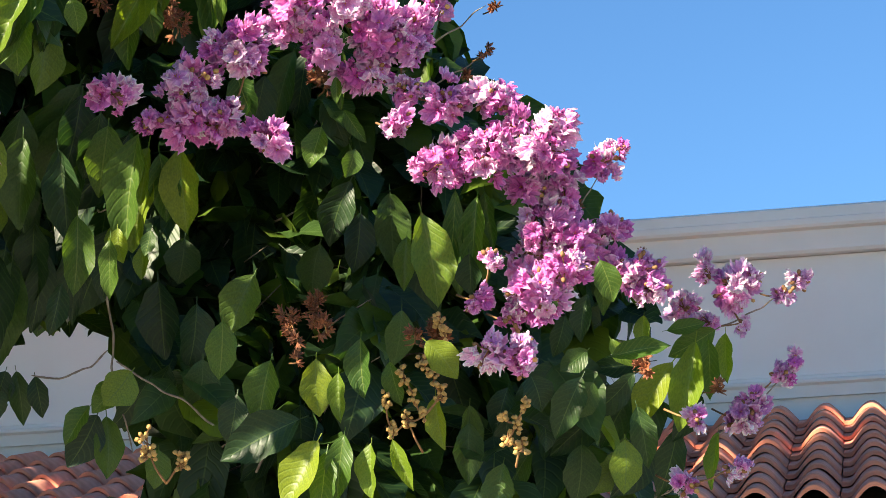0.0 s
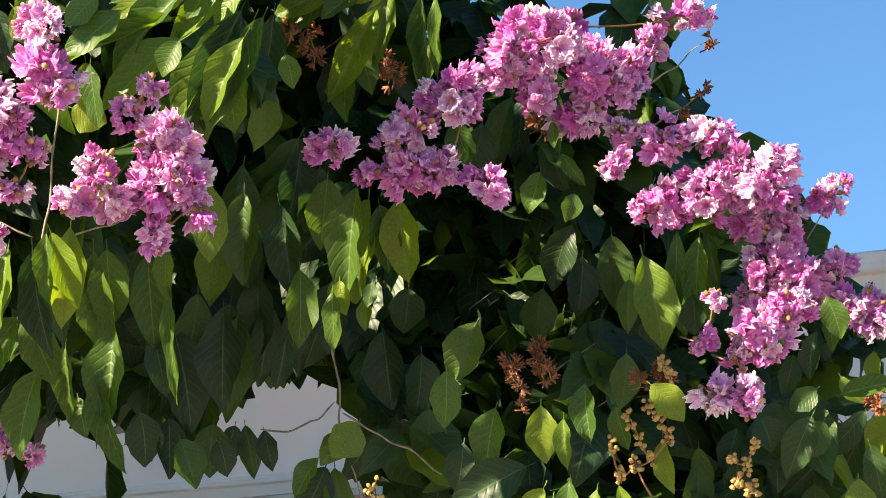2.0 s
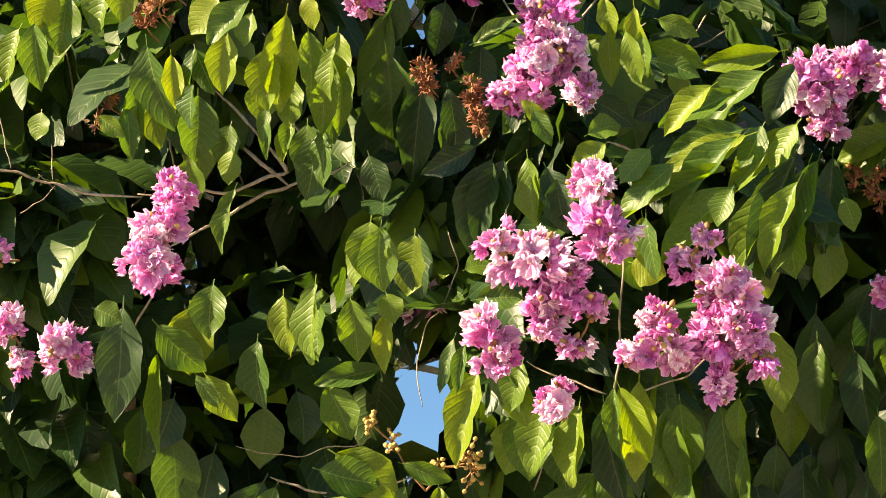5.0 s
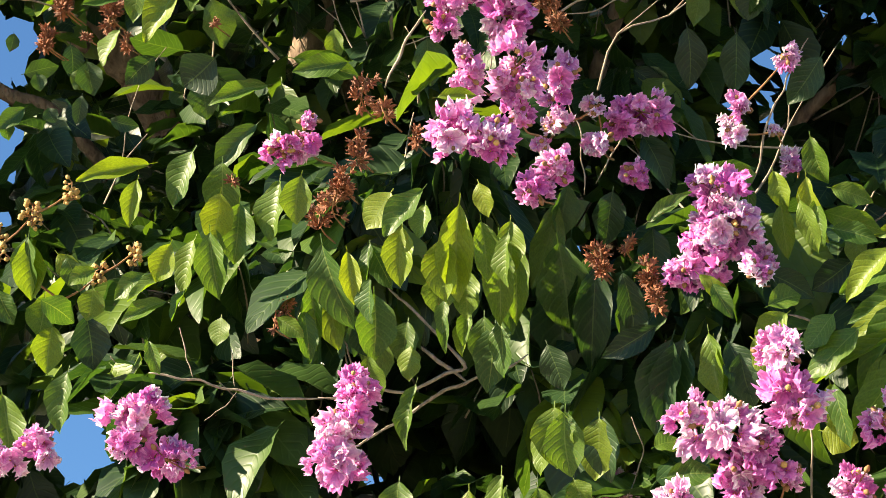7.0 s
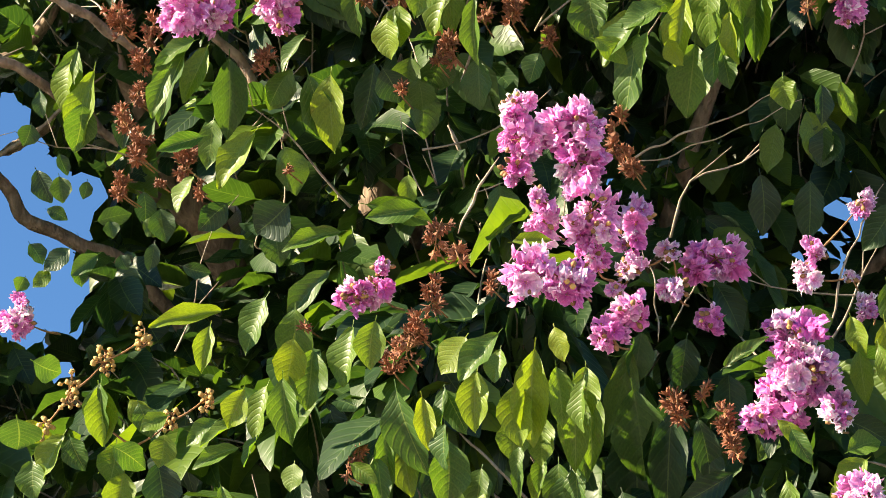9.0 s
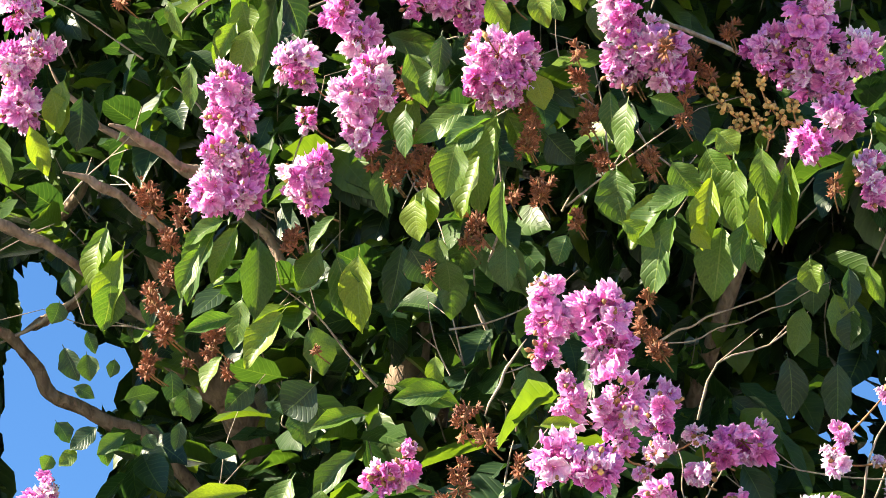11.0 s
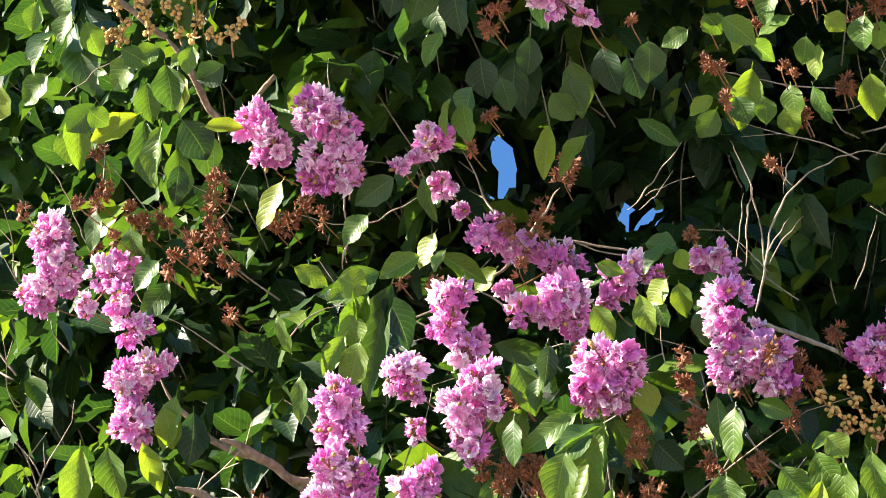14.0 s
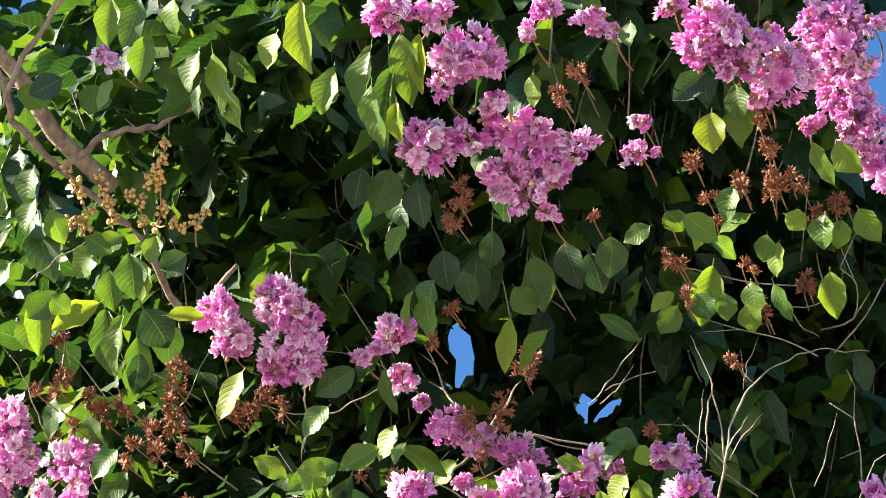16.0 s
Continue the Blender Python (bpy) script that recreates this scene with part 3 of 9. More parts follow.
def panicle(clumps, pale=0.12):
    """A flower panicle: russet stalks to each clump (x, y, z, half width, half height) and the flowers on them."""
    pts = [Vector(c[:3]) for c in clumps]
    low = min(pts, key=lambda p: p.z)
    mid = sum(pts, Vector()) / len(pts)
    back = (Vector((0, 0.8, 0.5)) - outward(mid) * 0.4).normalized()
    foot = low + back * 0.12 - Vector((0, 0, 0.012))
    axis = [foot] + [p + back * 0.012 for p in sorted(pts, key=lambda p: (p - foot).length)]
    sticks = []
    for i, p in enumerate(axis[1:]):
        q = min(axis[:i + 1], key=lambda k: (k - p).length)
        bend = (p + q) / 2 + Vector((rng.uniform(-0.006, 0.006), 0, -0.006))
        sticks.append(tube([(*q, 0.0019), (*bend, 0.0016), (*p, 0.0013)], 5, 0.1, 1))
    buds = []
    for c in clumps:
        for _ in range(5):
            d = Vector((rng.gauss(0, 1), rng.gauss(0, 1), rng.gauss(0, 1))).normalized()
            e = Vector(c[:3]) + Vector((d.x * c[3], d.y * c[3], d.z * c[4])) * rng.uniform(0.6, 1.02)
            sticks.append(tube([(*Vector(c[:3]), 0.0013), (*e, 0.0010)], 4))
            buds.append(tube([(*(e - d * 0.003), 0.0022), (*(e + d * 0.002), 0.0042), (*(e + d * 0.007), 0.0016)], 5))
    v, f = joined(sticks + buds)
    ob = tree_part("flower_panicle", v, f, M_STALK, "flower panicle on russet stalks")
    front = outward(mid)
    for x, y, z, rx, ry in clumps:
        if rx < 0.02:
            continue
        heart = (front + Vector((rng.uniform(-0.7, 0.7), 0, rng.uniform(-0.9, 0.3)))).normalized()
        for _ in range(rng.choice((0, 0, 0, 1, 2))):
            d = (heart + Vector((rng.gauss(0, 0.3), rng.gauss(0, 0.2), rng.gauss(0, 0.3)))).normalized()
            b = new("bud", BUD)
            b.parent = ob
            s = rng.uniform(0.0034, 0.0052)
            b.matrix_basis = UN @ Matrix.Translation(Vector((x, y, z)) + Vector((d.x * rx, d.y * (rx + ry) / 2, d.z * ry)) * rng.uniform(0.98, 1.1)) @ turned(d, 0) @ Matrix.Diagonal((s, s, s, 1))
    for x, y, z, rx, ry in clumps:
        rad = min(0.0185, 0.5 * (rx + ry) / 2 + 0.005)
        n = max(2, int(3.9 * (rx * ry) / (rad * rad) + 1.0))
        deep = (rx + ry) / 2
        for i in range(n):
            h = 1 - 2 * (i + 0.5) / n
            a = i * 2.39996 + rng.uniform(-0.3, 0.3)
            q = math.sqrt(max(0, 1 - h * h))
            d = Vector((q * math.cos(a), q * math.sin(a), h))
            place = Vector((x, y, z)) + Vector((d.x * max(rx - rad * 0.75, 0.2 * rx), d.y * max(deep - rad * 0.75, 0.2 * deep), d.z * max(ry - rad * 0.75, 0.2 * ry)))
            place += Vector((rng.uniform(-1, 1), rng.uniform(-1, 1), rng.uniform(-1, 1))) * rad * 0.55
            way = (d + Vector((rng.uniform(-0.5, 0.5), rng.uniform(-0.5, 0.5), rng.uniform(-0.2, 0.6)))).normalized()
            me = rng.choice(FADED if rng.random() < pale else FLOWERS)
            fl = new("flower", me)
            fl.parent = ob
            s = rad * rng.uniform(0.62, 1.2)
            fl.matrix_basis = UN @ Matrix.Translation(place) @ turned(way, rng.uniform(0, 6.28)) @ Matrix.Diagonal((s, s, s, 1))


panicle([(-0.568, 3.320, 2.748, 0.034, 0.023)])
panicle([(-0.406, 3.442, 2.860, 0.051, 0.034), (-0.386, 3.452, 2.838, 0.028, 0.024), (-0.475, 3.453, 2.804, 0.047, 0.038), (-0.473, 3.471, 2.752, 0.042, 0.030), (-0.535, 3.462, 2.754, 0.019, 0.017), (-0.423, 3.475, 2.756, 0.034, 0.034), (-0.357, 3.490, 2.730, 0.032, 0.032)])
panicle([(-0.288, 3.538, 2.963, 0.077, 0.052), (-0.284, 3.560, 2.901, 0.028, 0.033), (-0.329, 3.546, 2.932, 0.039, 0.035)])
panicle([(-0.195, 3.620, 2.940, 0.049, 0.053), (-0.151, 3.626, 2.929, 0.037, 0.042), (-0.216, 3.641, 2.878, 0.040, 0.035), (-0.161, 3.652, 2.851, 0.022, 0.022), (-0.100, 3.661, 2.831, 0.037, 0.032)])
panicle([(-0.171, 3.531, 2.760, 0.027, 0.020)])
panicle([(-0.025, 3.665, 2.837, 0.037, 0.027)])
panicle([(-0.110, 3.676, 3.006, 0.020, 0.034)])
panicle([(-0.050, 3.782, 3.080, 0.056, 0.020), (-0.245, 3.777, 3.079, 0.033, 0.023)])
panicle([(0.075, 3.660, 2.784, 0.037, 0.025), (0.052, 3.671, 2.751, 0.040, 0.031), (-0.027, 3.672, 2.754, 0.053, 0.031), (-0.112, 3.677, 2.735, 0.040, 0.034), (-0.046, 3.678, 2.732, 0.035, 0.027), (0.000, 3.661, 2.787, 0.027, 0.018)])
panicle([(0.076, 3.744, 2.740, 0.036, 0.029), (0.025, 3.753, 2.716, 0.036, 0.027), (0.088, 3.757, 2.696, 0.029, 0.034), (0.050, 3.769, 2.654, 0.041, 0.041), (0.095, 3.773, 2.635, 0.036, 0.041), (0.026, 3.781, 2.611, 0.032, 0.036)])
panicle([(0.074, 3.527, 2.518, 0.034, 0.029), (0.027, 3.536, 2.487, 0.046, 0.038), (-0.008, 3.545, 2.452, 0.018, 0.018)])
panicle([(-0.053, 3.514, 2.476, 0.021, 0.021), (-0.034, 3.500, 2.532, 0.013, 0.018)])
panicle([(-0.043, 3.473, 2.390, 0.025, 0.023), (0.006, 3.474, 2.381, 0.023, 0.037)])
panicle([(0.127, 3.812, 2.616, 0.027, 0.032), (0.164, 3.799, 2.658, 0.025, 0.020), (0.203, 3.815, 2.586, 0.036, 0.035), (0.220, 3.821, 2.557, 0.031, 0.025), (0.167, 3.815, 2.596, 0.023, 0.036)])
panicle([(0.148, 3.755, 2.750, 0.022, 0.027), (0.176, 3.747, 2.772, 0.014, 0.016)])
panicle([(0.336, 4.086, 2.659, 0.014, 0.027), (0.297, 4.106, 2.590, 0.029, 0.020), (0.339, 4.109, 2.563, 0.018, 0.024), (0.384, 4.092, 2.617, 0.033, 0.041), (0.409, 4.084, 2.636, 0.021, 0.021), (0.399, 4.104, 2.557, 0.009, 0.012)], 0.75)
panicle([(0.513, 4.217, 2.657, 0.018, 0.020), (0.485, 4.226, 2.633, 0.018, 0.016)], 0.75)
panicle([(0.455, 4.076, 2.460, 0.019, 0.019), (0.477, 4.069, 2.482, 0.013, 0.014), (0.406, 4.090, 2.421, 0.029, 0.021), (0.386, 4.097, 2.393, 0.025, 0.025)], 0.75)
panicle([(0.270, 3.702, 2.323, 0.016, 0.014)], 0.75)
panicle([(0.336, 3.796, 2.258, 0.020, 0.016), (0.260, 3.807, 2.235, 0.022, 0.018)], 0.75)
panicle([(-0.828, 2.743, 2.741, 0.032, 0.022), (-0.824, 2.764, 2.689, 0.032, 0.027), (-0.823, 2.774, 2.663, 0.039, 0.015)])
panicle([(-0.920, 2.762, 2.667, 0.046, 0.032), (-0.958, 2.743, 2.683, 0.021, 0.016), (-0.877, 2.785, 2.642, 0.025, 0.016)])
panicle([(-0.913, 2.809, 2.623, 0.032, 0.025), (-0.923, 2.818, 2.586, 0.021, 0.021), (-0.864, 2.828, 2.610, 0.025, 0.020), (-0.892, 2.836, 2.563, 0.020, 0.018)])
panicle([(-1.009, 2.834, 2.602, 0.029, 0.025), (-0.999, 2.850, 2.565, 0.025, 0.022)])
panicle([(-0.962, 2.956, 2.532, 0.021, 0.028)])
panicle([(-0.710, 2.824, 2.681, 0.018, 0.016), (-0.733, 2.829, 2.651, 0.018, 0.021)])
panicle([(-0.719, 2.933, 2.643, 0.042, 0.033), (-0.708, 2.950, 2.601, 0.044, 0.040), (-0.802, 2.923, 2.612, 0.029, 0.022), (-0.795, 2.936, 2.577, 0.036, 0.025), (-0.837, 2.927, 2.571, 0.022, 0.020), (-0.745, 2.945, 2.588, 0.029, 0.029), (-0.735, 2.965, 2.532, 0.016, 0.033), (-0.682, 2.964, 2.573, 0.016, 0.029)])
panicle([(-0.671, 3.365, 3.100, 0.052, 0.052), (-0.670, 3.389, 3.045, 0.030, 0.026), (-0.617, 3.363, 3.128, 0.034, 0.026), (-0.562, 3.382, 3.109, 0.036, 0.043), (-0.552, 3.404, 3.061, 0.026, 0.026)])
panicle([(-0.472, 3.602, 3.147, 0.029, 0.025), (-0.444, 3.585, 3.194, 0.054, 0.036)])
panicle([(-0.948, 2.904, 3.077, 0.035, 0.019), (-0.954, 2.929, 3.023, 0.043, 0.027), (-0.980, 2.933, 2.995, 0.027, 0.035), (-1.014, 2.932, 2.971, 0.016, 0.019)])
panicle([(-0.919, 2.993, 2.988, 0.013, 0.020)])
panicle([(-1.264, 3.239, 2.804, 0.038, 0.024)])
panicle([(-1.449, 2.797, 2.842, 0.031, 0.030), (-1.472, 2.804, 2.798, 0.035, 0.027), (-1.492, 2.811, 2.754, 0.041, 0.035)])
panicle([(-1.715, 2.972, 2.699, 0.037, 0.032)])
panicle([(-1.754, 2.872, 2.713, 0.020, 0.029), (-1.740, 2.898, 2.668, 0.016, 0.018)])
panicle([(-1.732, 2.684, 2.831, 0.039, 0.027), (-1.750, 2.691, 2.791, 0.024, 0.024), (-1.710, 2.729, 2.767, 0.041, 0.025)])
panicle([(-2.035, 2.777, 2.849, 0.034, 0.021), (-1.981, 2.803, 2.877, 0.025, 0.029)])
panicle([(-1.273, 2.766, 3.465, 0.033, 0.020), (-1.283, 2.791, 3.424, 0.037, 0.029), (-1.302, 2.808, 3.386, 0.025, 0.015)])
panicle([(-1.202, 2.800, 3.418, 0.039, 0.034), (-1.202, 2.826, 3.379, 0.033, 0.029), (-1.215, 2.841, 3.349, 0.023, 0.016)])
panicle([(-1.215, 2.689, 3.253, 0.012, 0.014), (-1.220, 2.705, 3.224, 0.023, 0.022)])
panicle([(-1.168, 2.754, 3.248, 0.031, 0.027), (-1.176, 2.768, 3.219, 0.031, 0.023), (-1.182, 2.786, 3.187, 0.017, 0.014)])
panicle([(-1.172, 2.563, 3.058, 0.036, 0.032), (-1.135, 2.586, 3.047, 0.035, 0.029)])
panicle([(-1.157, 2.892, 3.306, 0.028, 0.020), (-1.172, 2.903, 3.278, 0.020, 0.020), (-1.182, 2.920, 3.243, 0.018, 0.015), (-1.134, 2.956, 3.214, 0.023, 0.018), (-1.208, 2.924, 3.219, 0.013, 0.011), (-1.124, 2.932, 3.261, 0.010, 0.011)], pale=0.7)
panicle([(-1.077, 2.988, 3.265, 0.041, 0.037), (-1.111, 2.983, 3.254, 0.016, 0.016)])
panicle([(-1.165, 2.856, 3.135, 0.028, 0.020), (-1.193, 2.857, 3.112, 0.020, 0.022)])
panicle([(-1.093, 2.998, 3.175, 0.021, 0.018)])
panicle([(-1.539, 2.838, 3.305, 0.015, 0.013), (-1.559, 2.849, 3.271, 0.025, 0.023), (-1.588, 2.833, 3.271, 0.021, 0.018)])
panicle([(-0.893, 3.137, 3.381, 0.019, 0.015), (-0.974, 3.147, 3.324, 0.015, 0.017), (-0.994, 3.157, 3.296, 0.014, 0.024), (-0.924, 3.207, 3.243, 0.014, 0.020), (-0.935, 3.180, 3.286, 0.009, 0.010)], pale=0.7)
panicle([(-0.937, 2.893, 3.056, 0.035, 0.017), (-0.943, 2.916, 3.008, 0.042, 0.027), (-0.968, 2.923, 2.979, 0.035, 0.027), (-1.005, 2.920, 2.962, 0.022, 0.022), (-0.970, 2.934, 2.957, 0.019, 0.015)])
panicle([(-0.895, 2.904, 2.928, 0.015, 0.019)], pale=0.7)
panicle([(-2.323, 2.990, 3.493, 0.025, 0.027), (-2.314, 2.979, 3.520, 0.009, 0.016)])
panicle([(-1.821, 2.729, 4.009, 0.036, 0.033), (-1.818, 2.761, 3.976, 0.033, 0.028), (-1.849, 2.751, 3.964, 0.028, 0.023)])
panicle([(-1.828, 2.725, 3.871, 0.032, 0.026), (-1.851, 2.748, 3.826, 0.032, 0.037), (-1.794, 2.756, 3.862, 0.035, 0.026), (-1.814, 2.774, 3.824, 0.028, 0.032)])
panicle([(-1.715, 2.758, 4.043, 0.039, 0.026), (-1.703, 2.785, 4.021, 0.023, 0.019)])
panicle([(-1.696, 2.776, 3.931, 0.018, 0.020)])
panicle([(-1.619, 2.765, 4.172, 0.038, 0.026), (-1.643, 2.789, 4.132, 0.033, 0.026), (-1.624, 2.824, 4.107, 0.033, 0.028)])
panicle([(-1.577, 2.780, 3.982, 0.032, 0.032), (-1.617, 2.786, 3.949, 0.032, 0.032), (-1.621, 2.822, 3.906, 0.029, 0.037), (-1.565, 2.815, 3.950, 0.013, 0.023)])
panicle([(-1.696, 2.773, 3.806, 0.041, 0.027), (-1.667, 2.775, 3.825, 0.025, 0.020), (-1.697, 2.794, 3.780, 0.027, 0.023)])
panicle([(-1.379, 2.844, 3.987, 0.055, 0.036), (-1.403, 2.860, 3.955, 0.046, 0.032), (-1.357, 2.871, 3.968, 0.032, 0.041), (-1.387, 2.887, 3.933, 0.027, 0.018)])
panicle([(-1.173, 2.894, 4.065, 0.032, 0.037), (-1.195, 2.916, 4.030, 0.033, 0.037), (-1.192, 2.948, 3.993, 0.046, 0.037), (-1.148, 2.962, 3.998, 0.046, 0.041), (-1.216, 2.955, 3.973, 0.032, 0.032), (-1.144, 2.994, 3.961, 0.027, 0.027)])
panicle([(-0.898, 3.030, 4.042, 0.037, 0.037), (-0.931, 3.053, 4.002, 0.046, 0.037), (-0.998, 3.048, 3.983, 0.033, 0.037), (-0.938, 3.086, 3.958, 0.051, 0.037), (-0.857, 3.102, 3.967, 0.032, 0.035), (-0.921, 3.110, 3.934, 0.037, 0.023)])
panicle([(-0.898, 3.072, 3.839, 0.031, 0.027), (-0.950, 3.077, 3.811, 0.025, 0.031)])
panicle([(-0.905, 3.229, 3.813, 0.023, 0.055)])
panicle([(-1.457, 2.871, 4.173, 0.043, 0.034), (-1.486, 2.866, 4.162, 0.033, 0.028), (-1.531, 2.849, 4.155, 0.027, 0.019), (-1.455, 2.907, 4.134, 0.021, 0.024)])
panicle([(-2.220, 2.667, 4.282, 0.035, 0.025), (-2.215, 2.727, 4.228, 0.030, 0.030), (-2.261, 2.709, 4.207, 0.035, 0.045), (-2.270, 2.755, 4.154, 0.040, 0.045), (-2.224, 2.626, 4.318, 0.020, 0.025)])
panicle([(-1.917, 2.593, 4.576, 0.039, 0.033), (-1.911, 2.630, 4.548, 0.041, 0.028), (-1.928, 2.639, 4.529, 0.020, 0.018)])
panicle([(-1.809, 2.620, 4.574, 0.045, 0.032), (-1.784, 2.657, 4.557, 0.035, 0.035), (-1.812, 2.684, 4.516, 0.051, 0.030), (-1.844, 2.687, 4.493, 0.040, 0.025), (-1.797, 2.717, 4.495, 0.025, 0.025)])
panicle([(-1.640, 2.750, 4.523, 0.035, 0.025), (-1.711, 2.741, 4.491, 0.014, 0.018), (-1.679, 2.746, 4.504, 0.018, 0.012)])
panicle([(-1.676, 2.830, 4.500, 0.028, 0.022)])
panicle([(-1.643, 2.842, 4.433, 0.015, 0.014), (-1.610, 2.895, 4.399, 0.042, 0.034), (-1.575, 2.934, 4.379, 0.035, 0.030), (-1.620, 2.961, 4.325, 0.018, 0.020), (-1.518, 2.976, 4.365, 0.040, 0.028)])
panicle([(-1.226, 2.959, 4.226, 0.043, 0.021), (-1.203, 2.985, 4.208, 0.011, 0.015)])
panicle([(-1.359, 2.902, 4.211, 0.036, 0.027), (-1.395, 2.918, 4.175, 0.019, 0.021), (-1.318, 2.927, 4.205, 0.019, 0.011)])
panicle([(-2.466, 2.698, 4.629, 0.044, 0.044), (-2.483, 2.738, 4.580, 0.049, 0.055), (-2.525, 2.745, 4.539, 0.033, 0.044)])
panicle([(-2.330, 2.722, 4.496, 0.043, 0.037), (-2.388, 2.729, 4.443, 0.023, 0.017)])
panicle([(-1.357, 2.232, 4.708, 0.042, 0.023), (-1.291, 2.269, 4.708, 0.028, 0.025)])
panicle([(-1.298, 2.339, 4.653, 0.042, 0.033), (-1.258, 2.353, 4.658, 0.032, 0.038), (-1.329, 2.354, 4.628, 0.019, 0.017)])
panicle([(-1.271, 2.425, 4.610, 0.033, 0.021)])
panicle([(-1.395, 2.433, 4.585, 0.048, 0.040), (-1.336, 2.454, 4.594, 0.027, 0.027)])
panicle([(-1.273, 2.489, 4.609, 0.038, 0.024), (-1.235, 2.518, 4.601, 0.043, 0.029), (-1.179, 2.554, 4.592, 0.029, 0.029), (-1.299, 2.535, 4.560, 0.043, 0.033), (-1.237, 2.560, 4.564, 0.048, 0.029), (-1.286, 2.569, 4.536, 0.043, 0.019), (-1.264, 2.608, 4.512, 0.019, 0.013)])
panicle([(-1.065, 2.570, 4.597, 0.017, 0.013)])
panicle([(-1.092, 2.613, 4.579, 0.021, 0.017)])
panicle([(-1.123, 2.340, 4.689, 0.023, 0.019), (-1.161, 2.352, 4.666, 0.013, 0.017)])
panicle([(-1.060, 2.391, 4.676, 0.026, 0.026), (-1.040, 2.421, 4.660, 0.013, 0.011)])
panicle([(-0.938, 2.439, 4.688, 0.024, 0.015)])
panicle([(-0.891, 2.505, 4.695, 0.043, 0.030), (-0.931, 2.529, 4.663, 0.038, 0.028), (-0.875, 2.543, 4.667, 0.038, 0.028), (-0.827, 2.561, 4.665, 0.024, 0.024), (-0.880, 2.572, 4.642, 0.038, 0.023)])
panicle([(-0.826, 2.639, 4.656, 0.057, 0.036), (-0.872, 2.645, 4.639, 0.027, 0.019), (-0.807, 2.624, 4.674, 0.034, 0.019)])
panicle([(-0.766, 2.649, 4.764, 0.039, 0.034), (-0.719, 2.661, 4.764, 0.034, 0.034), (-0.747, 2.692, 4.731, 0.049, 0.039), (-0.733, 2.726, 4.706, 0.034, 0.034), (-0.764, 2.744, 4.683, 0.044, 0.029), (-0.757, 2.778, 4.654, 0.044, 0.034), (-0.749, 2.812, 4.625, 0.034, 0.034), (-0.782, 2.813, 4.616, 0.029, 0.024), (-0.756, 2.854, 4.584, 0.024, 0.039)])
panicle([(-0.672, 2.671, 4.725, 0.023, 0.014)])
panicle([(-0.834, 2.747, 4.638, 0.017, 0.014)])
panicle([(-1.929, 2.200, 4.886, 0.020, 0.022)])
panicle([(-1.116, 3.463, 2.395, 0.026, 0.034), (-1.089, 3.476, 2.371, 0.017, 0.015), (-1.054, 3.489, 2.362, 0.017, 0.019)])


def capsule_mesh(seed):
    """A split woody seed capsule: six pointed valves that curl outwards; unit radius."""
    r = random.Random(seed)
    verts, faces = [], []
    for k in range(6):
        a = k * math.pi / 3 + r.uniform(-0.12, 0.12)
        curl = r.uniform(0.5, 1.0)
        base = len(verts)
        for d, half, h, thick in ((0.10, 0.10, -0.50, 0.09), (0.48, 0.27, -0.12, 0.12), (0.74, 0.22, 0.22, 0.10), (0.85 + 0.30 * curl, 0.03, 0.62 - 0.3 * curl, 0.03)):
            for side, up in ((-half, 0), (0, 0.10), (half, 0), (0, -thick)):
                x, y, z = d, side, h + up
                verts.append((x * math.cos(a) - y * math.sin(a), x * math.sin(a) + y * math.cos(a), z))
        for j in range(3):
            q = base + 4 * j
            for s in range(4):
                n = (s + 1) % 4
                faces.append((q + s, q + n, q + 4 + n, q + 4 + s))
    return mesh_of("capsule", verts, faces, [M_CAPSULE], smooth=False)


CAPSULES = [capsule_mesh(s) for s in range(3)]


def fruit_cluster(place, r):
    """A spray of dry, split brown capsules on short stalks."""
    c = Vector(place)
    back = (Vector((0, 0.8, 0.35)) - outward(c) * 0.4).normalized()
    lean = Vector((rng.uniform(-0.5, 0.5), rng.uniform(-0.3, 0.1), 1)).normalized()
    foot = c - lean * r * 1.1 + back * 0.06
    tip = c + lean * r * 1.0
    sticks, seats = [tube([(*foot, 0.0014), (*(c - lean * r * 0.6), 0.0012), (*tip, 0.0008)], 5)], []
    for _ in range(max(3, int((r / 0.0088) ** 2 * 2.1 + 3))):
        d = Vector((rng.gauss(0, 1), rng.gauss(0, 1), rng.gauss(0, 0.8))).normalized()
        root = c + lean * r * rng.uniform(-0.8, 0.9)
        p = root + d * r * rng.uniform(0.35, 0.75)
        seats.append((p, (d + lean * 0.5).normalized()))
        sticks.append(tube([(*root, 0.0009), (*p, 0.0007)], 3))
    v, f = joined(sticks)
    ob = tree_part("fruiting_stalk", v, f, M_STALK, "dry brown seed capsules, split open")
    for p, d in seats:
        cap = new("capsule", rng.choice(CAPSULES))
        cap.parent = ob
        s = 0.0086 * rng.uniform(0.7, 1.2)
        cap.matrix_basis = UN @ Matrix.Translation(p) @ turned(d, rng.uniform(0, 6)) @ Matrix.Diagonal((s, s, s * 1.15, 1))


